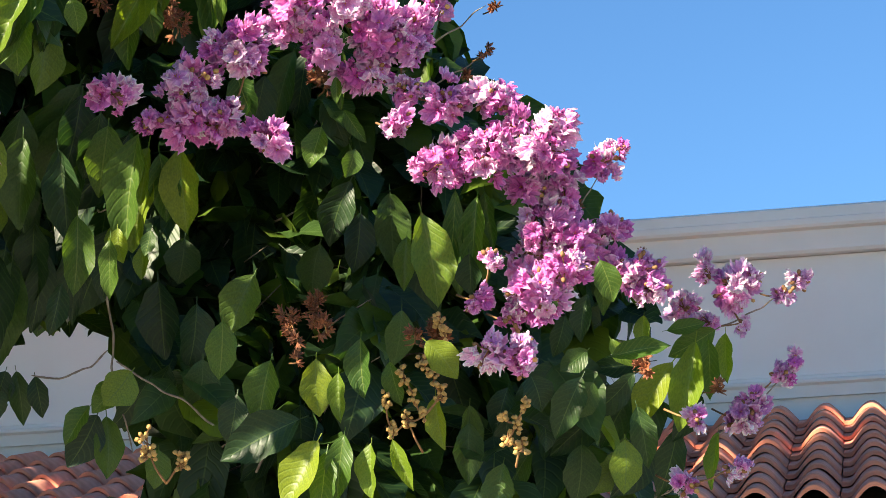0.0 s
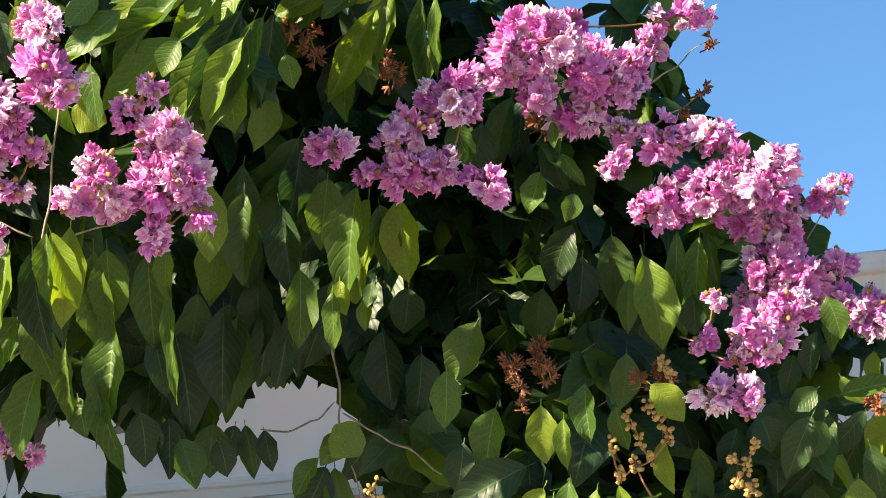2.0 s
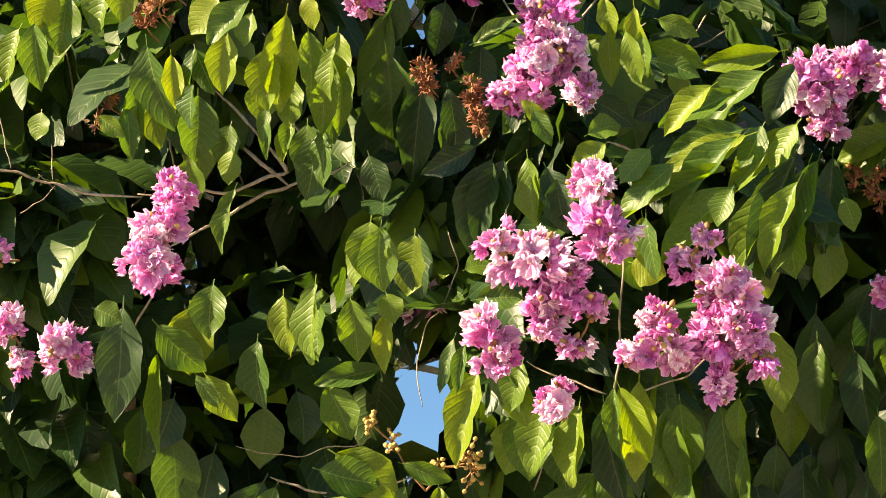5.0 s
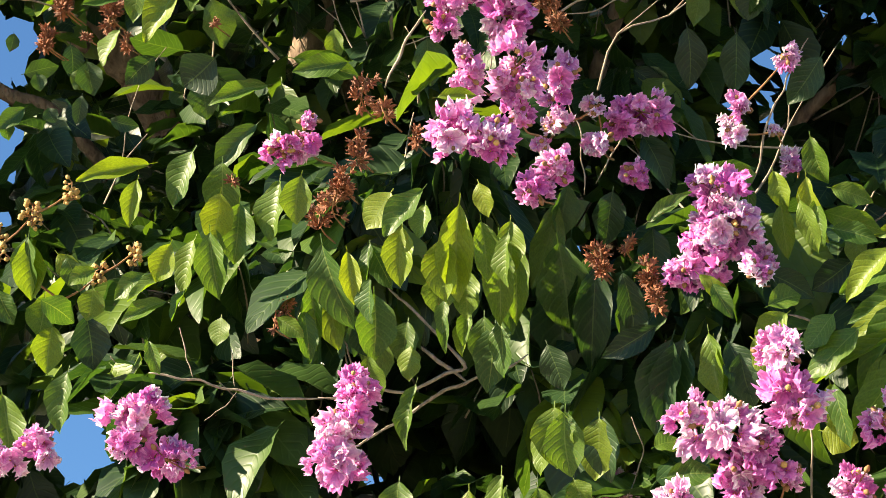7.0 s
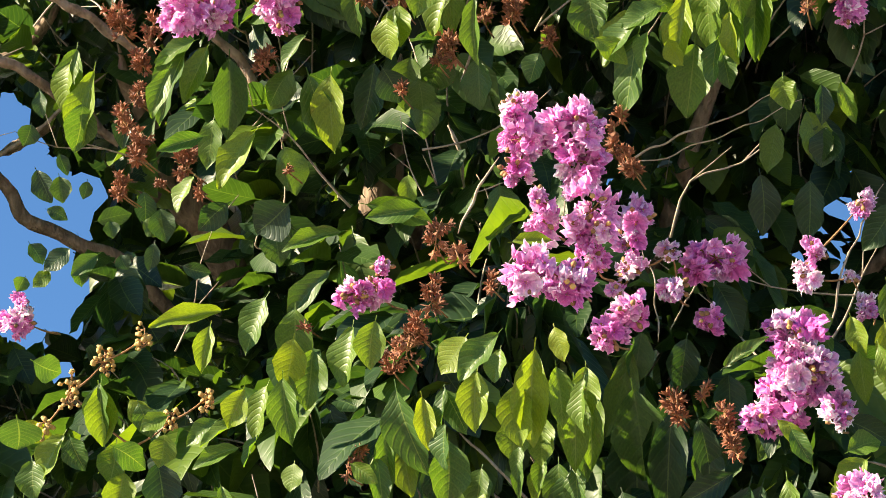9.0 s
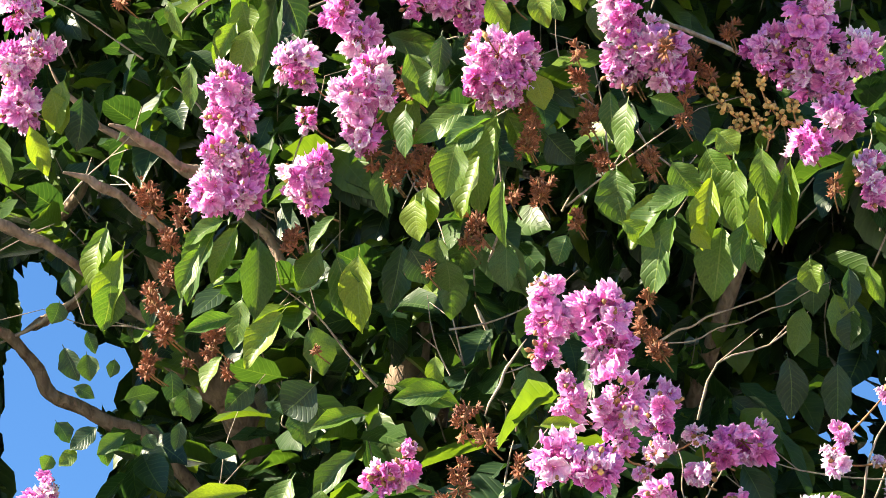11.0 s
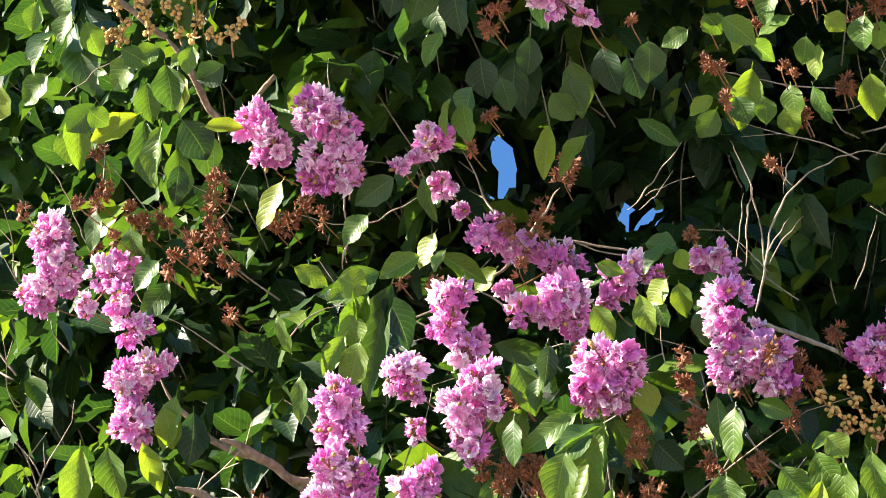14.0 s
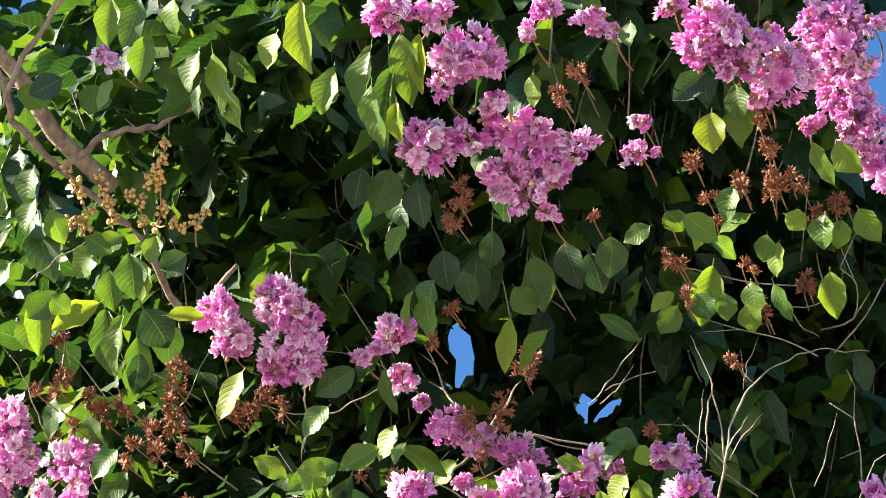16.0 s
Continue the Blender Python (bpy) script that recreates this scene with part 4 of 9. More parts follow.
fruit_cluster((-1.983, 2.787, 3.673), 0.023)
fruit_cluster((-1.958, 2.794, 3.622), 0.025)
fruit_cluster((-1.988, 2.795, 3.557), 0.018)
fruit_cluster((-1.878, 2.812, 3.580), 0.022)
fruit_cluster((-1.921, 2.807, 3.548), 0.011)
fruit_cluster((-1.855, 2.821, 3.526), 0.011)
fruit_cluster((-1.959, 2.788, 3.720), 0.018)
fruit_cluster((-1.954, 2.785, 3.778), 0.017)
fruit_cluster((-1.990, 2.776, 3.857), 0.028)
fruit_cluster((-1.745, 2.829, 3.734), 0.020)
fruit_cluster((-1.380, 2.704, 3.247), 0.024)
fruit_cluster((-1.344, 2.692, 3.200), 0.019)
fruit_cluster((-1.384, 2.691, 3.152), 0.023)
fruit_cluster((-1.435, 2.719, 3.099), 0.030)
fruit_cluster((-1.415, 2.705, 3.114), 0.019)
fruit_cluster((-1.299, 2.703, 3.148), 0.012)
fruit_cluster((-1.216, 3.013, 3.572), 0.012)
fruit_cluster((-1.233, 3.012, 3.515), 0.013)
fruit_cluster((-1.212, 3.024, 3.484), 0.024)
fruit_cluster((-1.701, 2.885, 3.273), 0.008)
fruit_cluster((-1.714, 2.851, 3.538), 0.008)
fruit_cluster((-1.637, 2.934, 3.066), 0.015)
fruit_cluster((-1.137, 2.949, 3.019), 0.017)
fruit_cluster((-1.097, 2.949, 3.040), 0.012)
fruit_cluster((-1.057, 2.918, 2.965), 0.022)
fruit_cluster((-1.046, 2.911, 2.926), 0.014)
fruit_cluster((-1.310, 2.963, 3.716), 0.013)
fruit_cluster((-1.357, 2.942, 3.767), 0.022)
fruit_cluster((-1.475, 2.906, 3.694), 0.016)
fruit_cluster((-1.533, 2.891, 3.647), 0.011)
fruit_cluster((-1.531, 2.882, 3.807), 0.018)
fruit_cluster((-1.457, 2.910, 3.718), 0.016)
fruit_cluster((-1.997, 2.774, 3.874), 0.028)
fruit_cluster((-1.935, 2.785, 3.832), 0.023)
fruit_cluster((-1.959, 2.784, 3.783), 0.020)
fruit_cluster((-1.957, 2.787, 3.719), 0.017)
fruit_cluster((-1.986, 2.785, 3.683), 0.017)
fruit_cluster((-1.956, 2.795, 3.620), 0.025)
fruit_cluster((-1.989, 2.794, 3.556), 0.018)
fruit_cluster((-1.879, 2.811, 3.580), 0.022)
fruit_cluster((-1.288, 2.959, 3.985), 0.020)
fruit_cluster((-1.275, 2.967, 3.899), 0.020)
fruit_cluster((-1.119, 3.032, 3.995), 0.032)
fruit_cluster((-1.203, 2.994, 3.983), 0.018)
fruit_cluster((-1.271, 2.972, 3.823), 0.020)
fruit_cluster((-1.193, 3.005, 3.817), 0.020)
fruit_cluster((-1.374, 2.930, 3.877), 0.023)
fruit_cluster((-1.564, 2.869, 3.870), 0.032)
fruit_cluster((-1.529, 2.880, 3.843), 0.027)
fruit_cluster((-1.582, 2.865, 3.841), 0.023)
fruit_cluster((-1.552, 2.868, 4.004), 0.023)
fruit_cluster((-1.455, 2.911, 3.711), 0.025)
fruit_cluster((-1.358, 2.941, 3.778), 0.022)
fruit_cluster((-1.307, 2.964, 3.715), 0.013)
fruit_cluster((-1.748, 2.828, 3.735), 0.020)
fruit_cluster((-1.056, 3.061, 4.061), 0.019)
fruit_cluster((-0.939, 3.135, 3.756), 0.020)
fruit_cluster((-1.216, 3.021, 3.496), 0.019)
fruit_cluster((-1.228, 3.011, 3.544), 0.013)
fruit_cluster((-1.143, 3.024, 3.889), 0.014)
fruit_cluster((-2.085, 2.702, 4.581), 0.032)
fruit_cluster((-2.275, 2.581, 4.667), 0.019)
fruit_cluster((-2.334, 2.678, 4.662), 0.027)
fruit_cluster((-2.290, 2.751, 4.619), 0.024)
fruit_cluster((-2.123, 2.762, 4.533), 0.032)
fruit_cluster((-2.092, 2.762, 4.450), 0.021)
fruit_cluster((-1.968, 2.784, 4.522), 0.031)
fruit_cluster((-2.203, 2.752, 4.504), 0.019)
fruit_cluster((-1.463, 2.906, 4.495), 0.032)
fruit_cluster((-1.508, 2.886, 4.379), 0.030)
fruit_cluster((-1.561, 2.869, 4.378), 0.025)
fruit_cluster((-1.592, 2.786, 4.515), 0.018)
fruit_cluster((-1.517, 2.736, 4.520), 0.012)
fruit_cluster((-1.263, 2.970, 4.308), 0.015)
fruit_cluster((-1.750, 2.818, 4.311), 0.022)
fruit_cluster((-1.542, 2.872, 4.280), 0.018)
fruit_cluster((-1.064, 3.057, 4.057), 0.014)
fruit_cluster((-0.986, 3.099, 4.631), 0.015)
fruit_cluster((-1.068, 3.073, 4.579), 0.018)
fruit_cluster((-1.146, 2.859, 4.557), 0.018)
fruit_cluster((-1.047, 2.980, 4.589), 0.012)
fruit_cluster((-1.031, 2.697, 4.597), 0.017)
fruit_cluster((-0.887, 2.680, 4.646), 0.014)
fruit_cluster((-0.906, 2.755, 4.628), 0.015)
fruit_cluster((-0.978, 2.779, 4.602), 0.018)
fruit_cluster((-0.938, 2.835, 4.612), 0.025)
fruit_cluster((-0.898, 2.857, 4.625), 0.015)
fruit_cluster((-0.866, 2.949, 4.643), 0.018)
fruit_cluster((-0.907, 2.940, 4.627), 0.015)
fruit_cluster((-1.040, 2.771, 4.585), 0.012)
fruit_cluster((-1.108, 2.776, 4.568), 0.018)
fruit_cluster((-1.141, 2.857, 4.558), 0.022)
fruit_cluster((-1.218, 2.691, 4.556), 0.012)
fruit_cluster((-0.989, 3.092, 4.628), 0.023)
fruit_cluster((-1.072, 3.071, 4.587), 0.023)
fruit_cluster((-1.053, 2.954, 4.584), 0.012)
fruit_cluster((-1.392, 2.545, 4.569), 0.029)
fruit_cluster((-1.429, 2.573, 4.557), 0.024)
fruit_cluster((-1.168, 2.474, 4.628), 0.019)
fruit_cluster((-1.123, 2.459, 4.645), 0.019)
fruit_cluster((-1.121, 3.038, 4.452), 0.015)
fruit_cluster((-1.529, 2.731, 4.521), 0.010)
fruit_cluster((-0.624, 3.501, 2.985), 0.031)
fruit_cluster((-0.522, 3.611, 2.974), 0.036)
fruit_cluster((-0.300, 3.784, 2.922), 0.028)
fruit_cluster((-0.650, 3.474, 2.992), 0.017)
fruit_cluster((-0.300, 3.595, 2.499), 0.015)
fruit_cluster((-0.338, 3.584, 2.463), 0.026)
fruit_cluster((-0.300, 3.583, 2.457), 0.017)
fruit_cluster((-0.118, 3.609, 2.448), 0.022)
fruit_cluster((-0.330, 3.575, 2.409), 0.010)
fruit_cluster((0.202, 3.780, 2.430), 0.020)
fruit_cluster((0.332, 3.953, 2.420), 0.014)
fruit_cluster((-0.030, 3.838, 2.975), 0.013)
fruit_cluster((-0.013, 3.865, 3.066), 0.011)
fruit_cluster((-0.064, 3.821, 2.931), 0.007)
fruit_cluster((0.012, 3.841, 2.896), 0.011)
fruit_cluster((-1.143, 2.953, 3.030), 0.022)
fruit_cluster((-1.058, 2.918, 2.973), 0.017)
fruit_cluster((-1.047, 2.911, 2.934), 0.014)
fruit_cluster((-1.479, 2.755, 3.094), 0.024)
fruit_cluster((-1.585, 2.809, 2.974), 0.010)
fruit_cluster((-1.136, 3.023, 3.998), 0.028)
fruit_cluster((-1.214, 2.989, 3.983), 0.024)
fruit_cluster((-1.136, 3.026, 3.919), 0.020)
fruit_cluster((-1.195, 3.003, 3.815), 0.024)
fruit_cluster((-1.229, 2.987, 3.851), 0.016)
fruit_cluster((-1.291, 2.958, 3.981), 0.020)
fruit_cluster((-1.280, 2.965, 3.900), 0.024)
fruit_cluster((-1.372, 2.928, 3.935), 0.020)
fruit_cluster((-1.367, 2.932, 3.879), 0.028)
fruit_cluster((-1.557, 2.867, 4.001), 0.024)
fruit_cluster((-1.581, 2.865, 3.837), 0.022)
fruit_cluster((-1.616, 2.853, 3.877), 0.024)
fruit_cluster((-1.543, 2.874, 3.885), 0.018)
fruit_cluster((-1.262, 2.976, 3.811), 0.020)
fruit_cluster((-1.096, 3.042, 3.983), 0.015)
fruit_cluster((-1.400, 2.926, 3.765), 0.016)
fruit_cluster((-1.088, 3.052, 3.828), 0.018)
fruit_cluster((-1.454, 2.898, 4.076), 0.015)
fruit_cluster((-0.893, 2.670, 4.646), 0.013)
fruit_cluster((-0.902, 2.700, 4.637), 0.014)
fruit_cluster((-0.914, 2.748, 4.626), 0.014)
fruit_cluster((-1.024, 2.695, 4.599), 0.019)
fruit_cluster((-0.982, 2.789, 4.600), 0.016)
fruit_cluster((-1.024, 2.784, 4.589), 0.014)
fruit_cluster((-0.931, 2.819, 4.615), 0.026)
fruit_cluster((-0.856, 2.951, 4.647), 0.018)
fruit_cluster((-1.044, 2.826, 4.581), 0.016)
fruit_cluster((-0.900, 2.948, 4.630), 0.014)
fruit_cluster((-0.903, 2.830, 4.624), 0.014)
fruit_cluster((0.087, 3.868, 2.750), 0.014)
fruit_cluster((0.108, 3.882, 2.714), 0.014)
fruit_cluster((0.218, 3.963, 2.643), 0.014)
fruit_cluster((0.227, 3.919, 2.598), 0.012)
fruit_cluster((0.182, 3.929, 2.685), 0.011)
fruit_cluster((-0.154, 3.599, 2.442), 0.015)
fruit_cluster((-0.120, 3.609, 2.452), 0.019)
fruit_cluster((-0.305, 3.594, 2.496), 0.015)
fruit_cluster((-0.288, 3.584, 2.458), 0.015)
fruit_cluster((-2.380, 2.721, 4.673), 0.020)
fruit_cluster((-2.301, 2.726, 4.641), 0.022)
fruit_cluster((-2.239, 2.754, 4.606), 0.022)
fruit_cluster((-2.170, 2.756, 4.528), 0.023)
fruit_cluster((-2.140, 2.763, 4.583), 0.019)
fruit_cluster((-2.151, 2.755, 4.464), 0.023)
fruit_cluster((-1.996, 2.779, 4.516), 0.023)
fruit_cluster((-1.942, 2.790, 4.542), 0.021)
fruit_cluster((-1.906, 2.794, 4.501), 0.019)
fruit_cluster((-2.387, 2.742, 4.592), 0.017)
fruit_cluster((-2.463, 2.738, 4.579), 0.015)
fruit_cluster((-2.297, 2.572, 4.539), 0.017)
fruit_cluster((-2.268, 2.649, 4.512), 0.017)
fruit_cluster((-2.141, 2.647, 4.366), 0.017)
fruit_cluster((-2.031, 2.706, 4.263), 0.017)
fruit_cluster((-2.463, 2.603, 4.621), 0.017)
fruit_cluster((-1.658, 2.777, 4.228), 0.017)
fruit_cluster((-1.250, 2.864, 3.959), 0.017)
fruit_cluster((-1.120, 2.925, 3.966), 0.017)
fruit_cluster((-1.127, 2.859, 4.463), 0.017)


def bud_panicle(groups):
    """A panicle of round tan buds in (x, y, z, radius) groups."""
    pts = [Vector(g[:3]) for g in groups]
    low = min(pts, key=lambda p: p.z)
    mid = sum(pts, Vector()) / len(pts)
    foot = Vector((mid.x, mid.y + 0.03, low.z - 0.03))
    axis = [foot] + sorted(pts, key=lambda p: (p - foot).length)
    sticks, seats = [], []
    for i, p in enumerate(axis[1:]):
        q = min(axis[:i + 1], key=lambda k: (k - p).length + 0.6 * abs(k.x - p.x))
        bend = (p + q) / 2 + Vector((rng.uniform(-0.003, 0.003), 0, -0.004))
        sticks.append(tube([(*q, 0.0020), (*bend, 0.0017), (*p, 0.0013)], 5, 0.1, 2))
    for p, g in zip(pts, groups):
        for i in range(max(7, int(g[3] / 0.0008))):
            d = Vector((rng.gauss(0, 1), rng.gauss(0, 1), rng.gauss(0, 0.8))).normalized()
            root = p + Vector((0, 0, rng.uniform(-1.0, 0.9) * g[3]))
            q = root + d * g[3] * rng.uniform(0.4, 0.85)
            sticks.append(tube([(*root, 0.0012), (*q, 0.0010)], 3))
            seats.append((q, d))
        sticks.append(tube([(*(p - Vector((0, 0, g[3]))), 0.0013), (*(p + Vector((0, 0, g[3] * 0.9))), 0.0011)], 4))
    v, f = joined(sticks)
    ob = tree_part("bud_panicle", v, f, M_STALK, "tan flower buds not yet open")
    for q, d in seats:
        b = new("bud", BUD)
        b.parent = ob
        s = rng.uniform(0.0032, 0.0048)
        b.matrix_basis = UN @ Matrix.Translation(q) @ turned(d, 0) @ Matrix.Diagonal((s, s, s, 1))


bud_panicle([(-0.556, 3.593, 2.287, 0.021), (-0.507, 3.603, 2.265, 0.015)])
bud_panicle([(-1.183, 3.226, 2.540, 0.028), (-1.229, 3.210, 2.532, 0.015), (-1.314, 3.157, 2.595, 0.013), (-1.286, 3.177, 2.567, 0.013)])
bud_panicle([(-1.887, 2.903, 3.203, 0.019), (-1.945, 2.814, 3.284, 0.017), (-2.056, 2.785, 3.204, 0.022), (-2.003, 2.795, 3.249, 0.021), (-1.938, 2.888, 3.171, 0.016), (-2.098, 2.782, 3.156, 0.014)])
bud_panicle([(-2.054, 2.287, 4.752, 0.012), (-2.054, 2.317, 4.731, 0.014), (-2.054, 2.334, 4.718, 0.014), (-2.053, 2.361, 4.698, 0.014), (-2.085, 2.357, 4.681, 0.018), (-2.070, 2.375, 4.676, 0.016)])
bud_panicle([(-1.998, 2.311, 4.716, 0.010), (-2.001, 2.332, 4.699, 0.014), (-2.002, 2.350, 4.684, 0.014), (-2.005, 2.370, 4.667, 0.012)])
bud_panicle([(-1.853, 2.305, 4.716, 0.010), (-1.866, 2.317, 4.699, 0.014), (-1.881, 2.324, 4.685, 0.014), (-1.885, 2.344, 4.668, 0.014), (-1.901, 2.328, 4.670, 0.012), (-1.899, 2.373, 4.637, 0.012), (-1.919, 2.385, 4.616, 0.010)])
bud_panicle([(-1.952, 2.346, 4.676, 0.012), (-1.940, 2.363, 4.671, 0.012), (-1.948, 2.387, 4.647, 0.010)])
bud_panicle([(-1.838, 2.420, 4.638, 0.010), (-1.860, 2.420, 4.625, 0.012), (-1.883, 2.411, 4.618, 0.010), (-1.893, 2.398, 4.622, 0.010)])
bud_panicle([(-0.114, 3.571, 2.460, 0.012), (-0.107, 3.576, 2.439, 0.012), (-0.120, 3.580, 2.419, 0.012), (-0.142, 3.584, 2.400, 0.010), (-0.172, 3.587, 2.380, 0.012), (-0.126, 3.588, 2.378, 0.012), (-0.115, 3.594, 2.353, 0.012), (-0.157, 3.594, 2.347, 0.010), (-0.199, 3.593, 2.344, 0.010), (-0.167, 3.600, 2.314, 0.012), (-0.142, 3.599, 2.321, 0.010), (-0.189, 3.602, 2.298, 0.010)])
bud_panicle([(-0.004, 3.635, 2.313, 0.010), (0.010, 3.631, 2.337, 0.008), (-0.018, 3.640, 2.289, 0.010), (0.003, 3.641, 2.280, 0.012), (-0.024, 3.634, 2.322, 0.008)])
bud_panicle([(-1.048, 3.034, 3.936, 0.011), (-1.040, 3.055, 3.913, 0.013), (-1.076, 3.046, 3.909, 0.013), (-1.010, 3.073, 3.902, 0.011), (-1.015, 3.048, 3.932, 0.009), (-1.058, 3.068, 3.888, 0.013), (-1.035, 3.080, 3.882, 0.015), (-0.999, 3.089, 3.885, 0.013), (-0.977, 3.087, 3.898, 0.011), (-1.087, 3.029, 3.925, 0.011), (-1.024, 3.096, 3.865, 0.011), (-1.072, 3.073, 3.874, 0.011), (-0.978, 3.104, 3.875, 0.011)])


# ---- leaves ----
def blade(nu, nv, seed):
    """A broad elliptic leaf on +y, unit length and unit width, with a short tip, slightly folded, wavy and drooping, on a short stalk."""
    r = random.Random(seed)
    verts, uvs, faces = [], [], []
    ph, fold, droop = r.uniform(0, 6), r.uniform(0.10, 0.42), r.uniform(0.06, 0.42)
    side, twist = r.uniform(-0.07, 0.07), r.uniform(-0.10, 0.10)
    broad = r.uniform(-0.10, 0.10)
    for j in range(nv):
        v = 0.5 - 0.5 * math.cos(math.pi * (j - 1) / (nv - 2)) if j else -0.12
        half = 0.5 * math.sin(math.pi * v ** (1.0 + broad)) ** 0.72 * (1 - 0.38 * v ** 6) if 0 < v < 0.999 else 0.016
        for i in range(nu):
            u = i / (nu - 1) * 2 - 1
            wave = 0.045 * abs(u) ** 1.5 * math.sin(v * 13 + ph + (2 if u > 0 else 0)) * (0 < v < 0.999)
            z = fold * abs(u) ** 1.3 * half + wave - droop * v * v + 0.04 * math.sin(v * 3 + ph) + twist * u * half * v
            verts.append((u * half * (1 + 0.06 * math.sin(v * 17 + ph * 2 + 3 * (u > 0)) * (abs(u) > 0.9)) + side * math.sin(v * 3.1), v, z))
            uvs.append((u, v))
    for j in range(nv - 1):
        for i in range(nu - 1):
            q = j * nu + i
            faces.append((q, q + 1, q + nu + 1, q + nu))
    return np.array(verts), faces, uvs


# same blades twice: FINE in the lit colour, the others in the shaded one
FINE, SHADED = [], []
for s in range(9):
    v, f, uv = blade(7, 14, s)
    FINE.append(mesh_of("leaf", v.tolist(), f, [M_LEAF_LIT], uv))
    SHADED.append(mesh_of("leaf", v.tolist(), f, [M_LEAF_SHADED], uv))
COARSE = [blade(3, 9, 20 + s) for s in range(7)]
PLAIN = [blade(3, 7, 40 + s) for s in range(5)]


def leaf_pose(base, tip, width, face):
    """The matrix that lays a unit leaf from base to tip, its upper side towards face."""
    y = Vector(tip) - Vector(base)
    length = y.length
    y.normalize()
    x = y.cross(face)
    if x.length < 1e-3:
        x = y.cross(Vector((0.3, 0.5, 0.8)))
    x.normalize()
    z = x.cross(y)
    m = Matrix((x, y, z)).transposed().to_4x4()
    return Matrix.Translation(base) @ m @ Matrix.Diagonal((width, length, length * 0.8, 1))


SKIN, SUNLIT = [], []
OPEN_SIDE = Vector((0, 0, 1.5))
FRONT = Vector((0.3, -0.8, -0.5)).normalized()


def leaf(base, tip, width, lit):
    """One of the leaves at the skin of the crown; lit: how far it turns to the sun, and whether it takes the lit or the
    shaded colour.
    """
    out = (OPEN_SIDE - Vector(base)).normalized()
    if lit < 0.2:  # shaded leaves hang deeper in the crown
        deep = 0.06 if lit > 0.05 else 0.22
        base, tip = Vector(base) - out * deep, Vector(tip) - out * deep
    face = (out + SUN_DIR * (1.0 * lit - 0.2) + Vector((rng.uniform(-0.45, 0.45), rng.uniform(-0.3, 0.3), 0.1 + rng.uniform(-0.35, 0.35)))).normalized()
    ob = new("leaf", rng.choice(FINE if lit > 0.35 else SHADED))
    ob.parent = tree
    ob.matrix_basis = UN @ leaf_pose(base, tip, width, face)
    if lit > 0.25:
        SKIN.append((Vector(base) + Vector(tip)) / 2)
    if lit > 0.55:
        SUNLIT.append((Vector(base) + Vector(tip)) / 2)


leaf((-0.510, 3.632, 2.759), (-0.515, 3.656, 2.633), 0.066, 0.9)
leaf((-0.565, 3.658, 2.771), (-0.597, 3.687, 2.611), 0.076, 0.6)
leaf((-0.618, 3.592, 2.787), (-0.631, 3.609, 2.680), 0.062, 0.4)
leaf((-0.602, 3.720, 2.812), (-0.709, 3.728, 2.686), 0.073, 0.1)
leaf((-0.669, 3.630, 2.870), (-0.744, 3.646, 2.736), 0.072, 0.2)
leaf((-0.752, 3.609, 2.728), (-0.765, 3.633, 2.586), 0.071, 0.1)
leaf((-0.649, 3.017, 2.783), (-0.660, 3.037, 2.688), 0.061, 0.7)
leaf((-0.572, 3.566, 2.983), (-0.600, 3.586, 2.882), 0.053, 0.5)
leaf((-0.563, 3.568, 3.003), (-0.545, 3.588, 2.921), 0.044, 0.4)
leaf((-0.465, 3.669, 3.037), (-0.478, 3.685, 2.953), 0.036, 0.5)
leaf((-0.434, 3.757, 2.923), (-0.414, 3.771, 2.848), 0.051, 0.4)
leaf((-0.352, 3.893, 3.006), (-0.401, 3.920, 2.875), 0.057, 0.2)
leaf((-0.328, 3.893, 3.005), (-0.360, 3.918, 2.885), 0.048, 0.1)
leaf((-0.267, 3.728, 2.960), (-0.267, 3.746, 2.870), 0.023, 0.9)
leaf((-0.259, 3.714, 2.841), (-0.228, 3.720, 2.786), 0.025, 1.0)
leaf((-0.261, 3.886, 2.773), (-0.302, 3.900, 2.670), 0.061, 0.2)
leaf((-0.195, 3.866, 2.741), (-0.188, 3.888, 2.616), 0.065, 0.1)
leaf((-0.240, 3.807, 2.693), (-0.253, 3.819, 2.596), 0.055, 0.1)
leaf((-0.129, 3.706, 2.634), (-0.133, 3.725, 2.509), 0.071, 0.3)
leaf((-0.093, 3.770, 2.687), (-0.087, 3.793, 2.550), 0.050, 0.4)
leaf((-0.038, 3.832, 2.731), (-0.030, 3.846, 2.633), 0.037, 0.3)
leaf((-0.049, 3.753, 2.653), (-0.047, 3.765, 2.558), 0.031, 0.6)
leaf((-0.164, 3.686, 2.620), (-0.171, 3.695, 2.537), 0.035, 0.3)
leaf((-0.397, 3.626, 2.550), (-0.439, 3.631, 2.458), 0.065, 0.1)
leaf((-0.561, 3.748, 2.576), (-0.558, 3.765, 2.451), 0.076, 0.1)
leaf((-0.434, 3.525, 2.457), (-0.445, 3.530, 2.373), 0.050, 0.9)
leaf((-0.735, 3.668, 2.626), (-0.747, 3.689, 2.482), 0.053, 0.1)
leaf((-0.689, 3.706, 2.643), (-0.701, 3.723, 2.519), 0.054, 0.2)
leaf((-0.632, 3.658, 2.611), (-0.638, 3.666, 2.528), 0.035, 0.3)
leaf((-0.607, 3.579, 2.625), (-0.602, 3.581, 2.573), 0.035, 0.8)
leaf((-0.229, 3.517, 2.423), (-0.231, 3.523, 2.334), 0.046, 0.8)
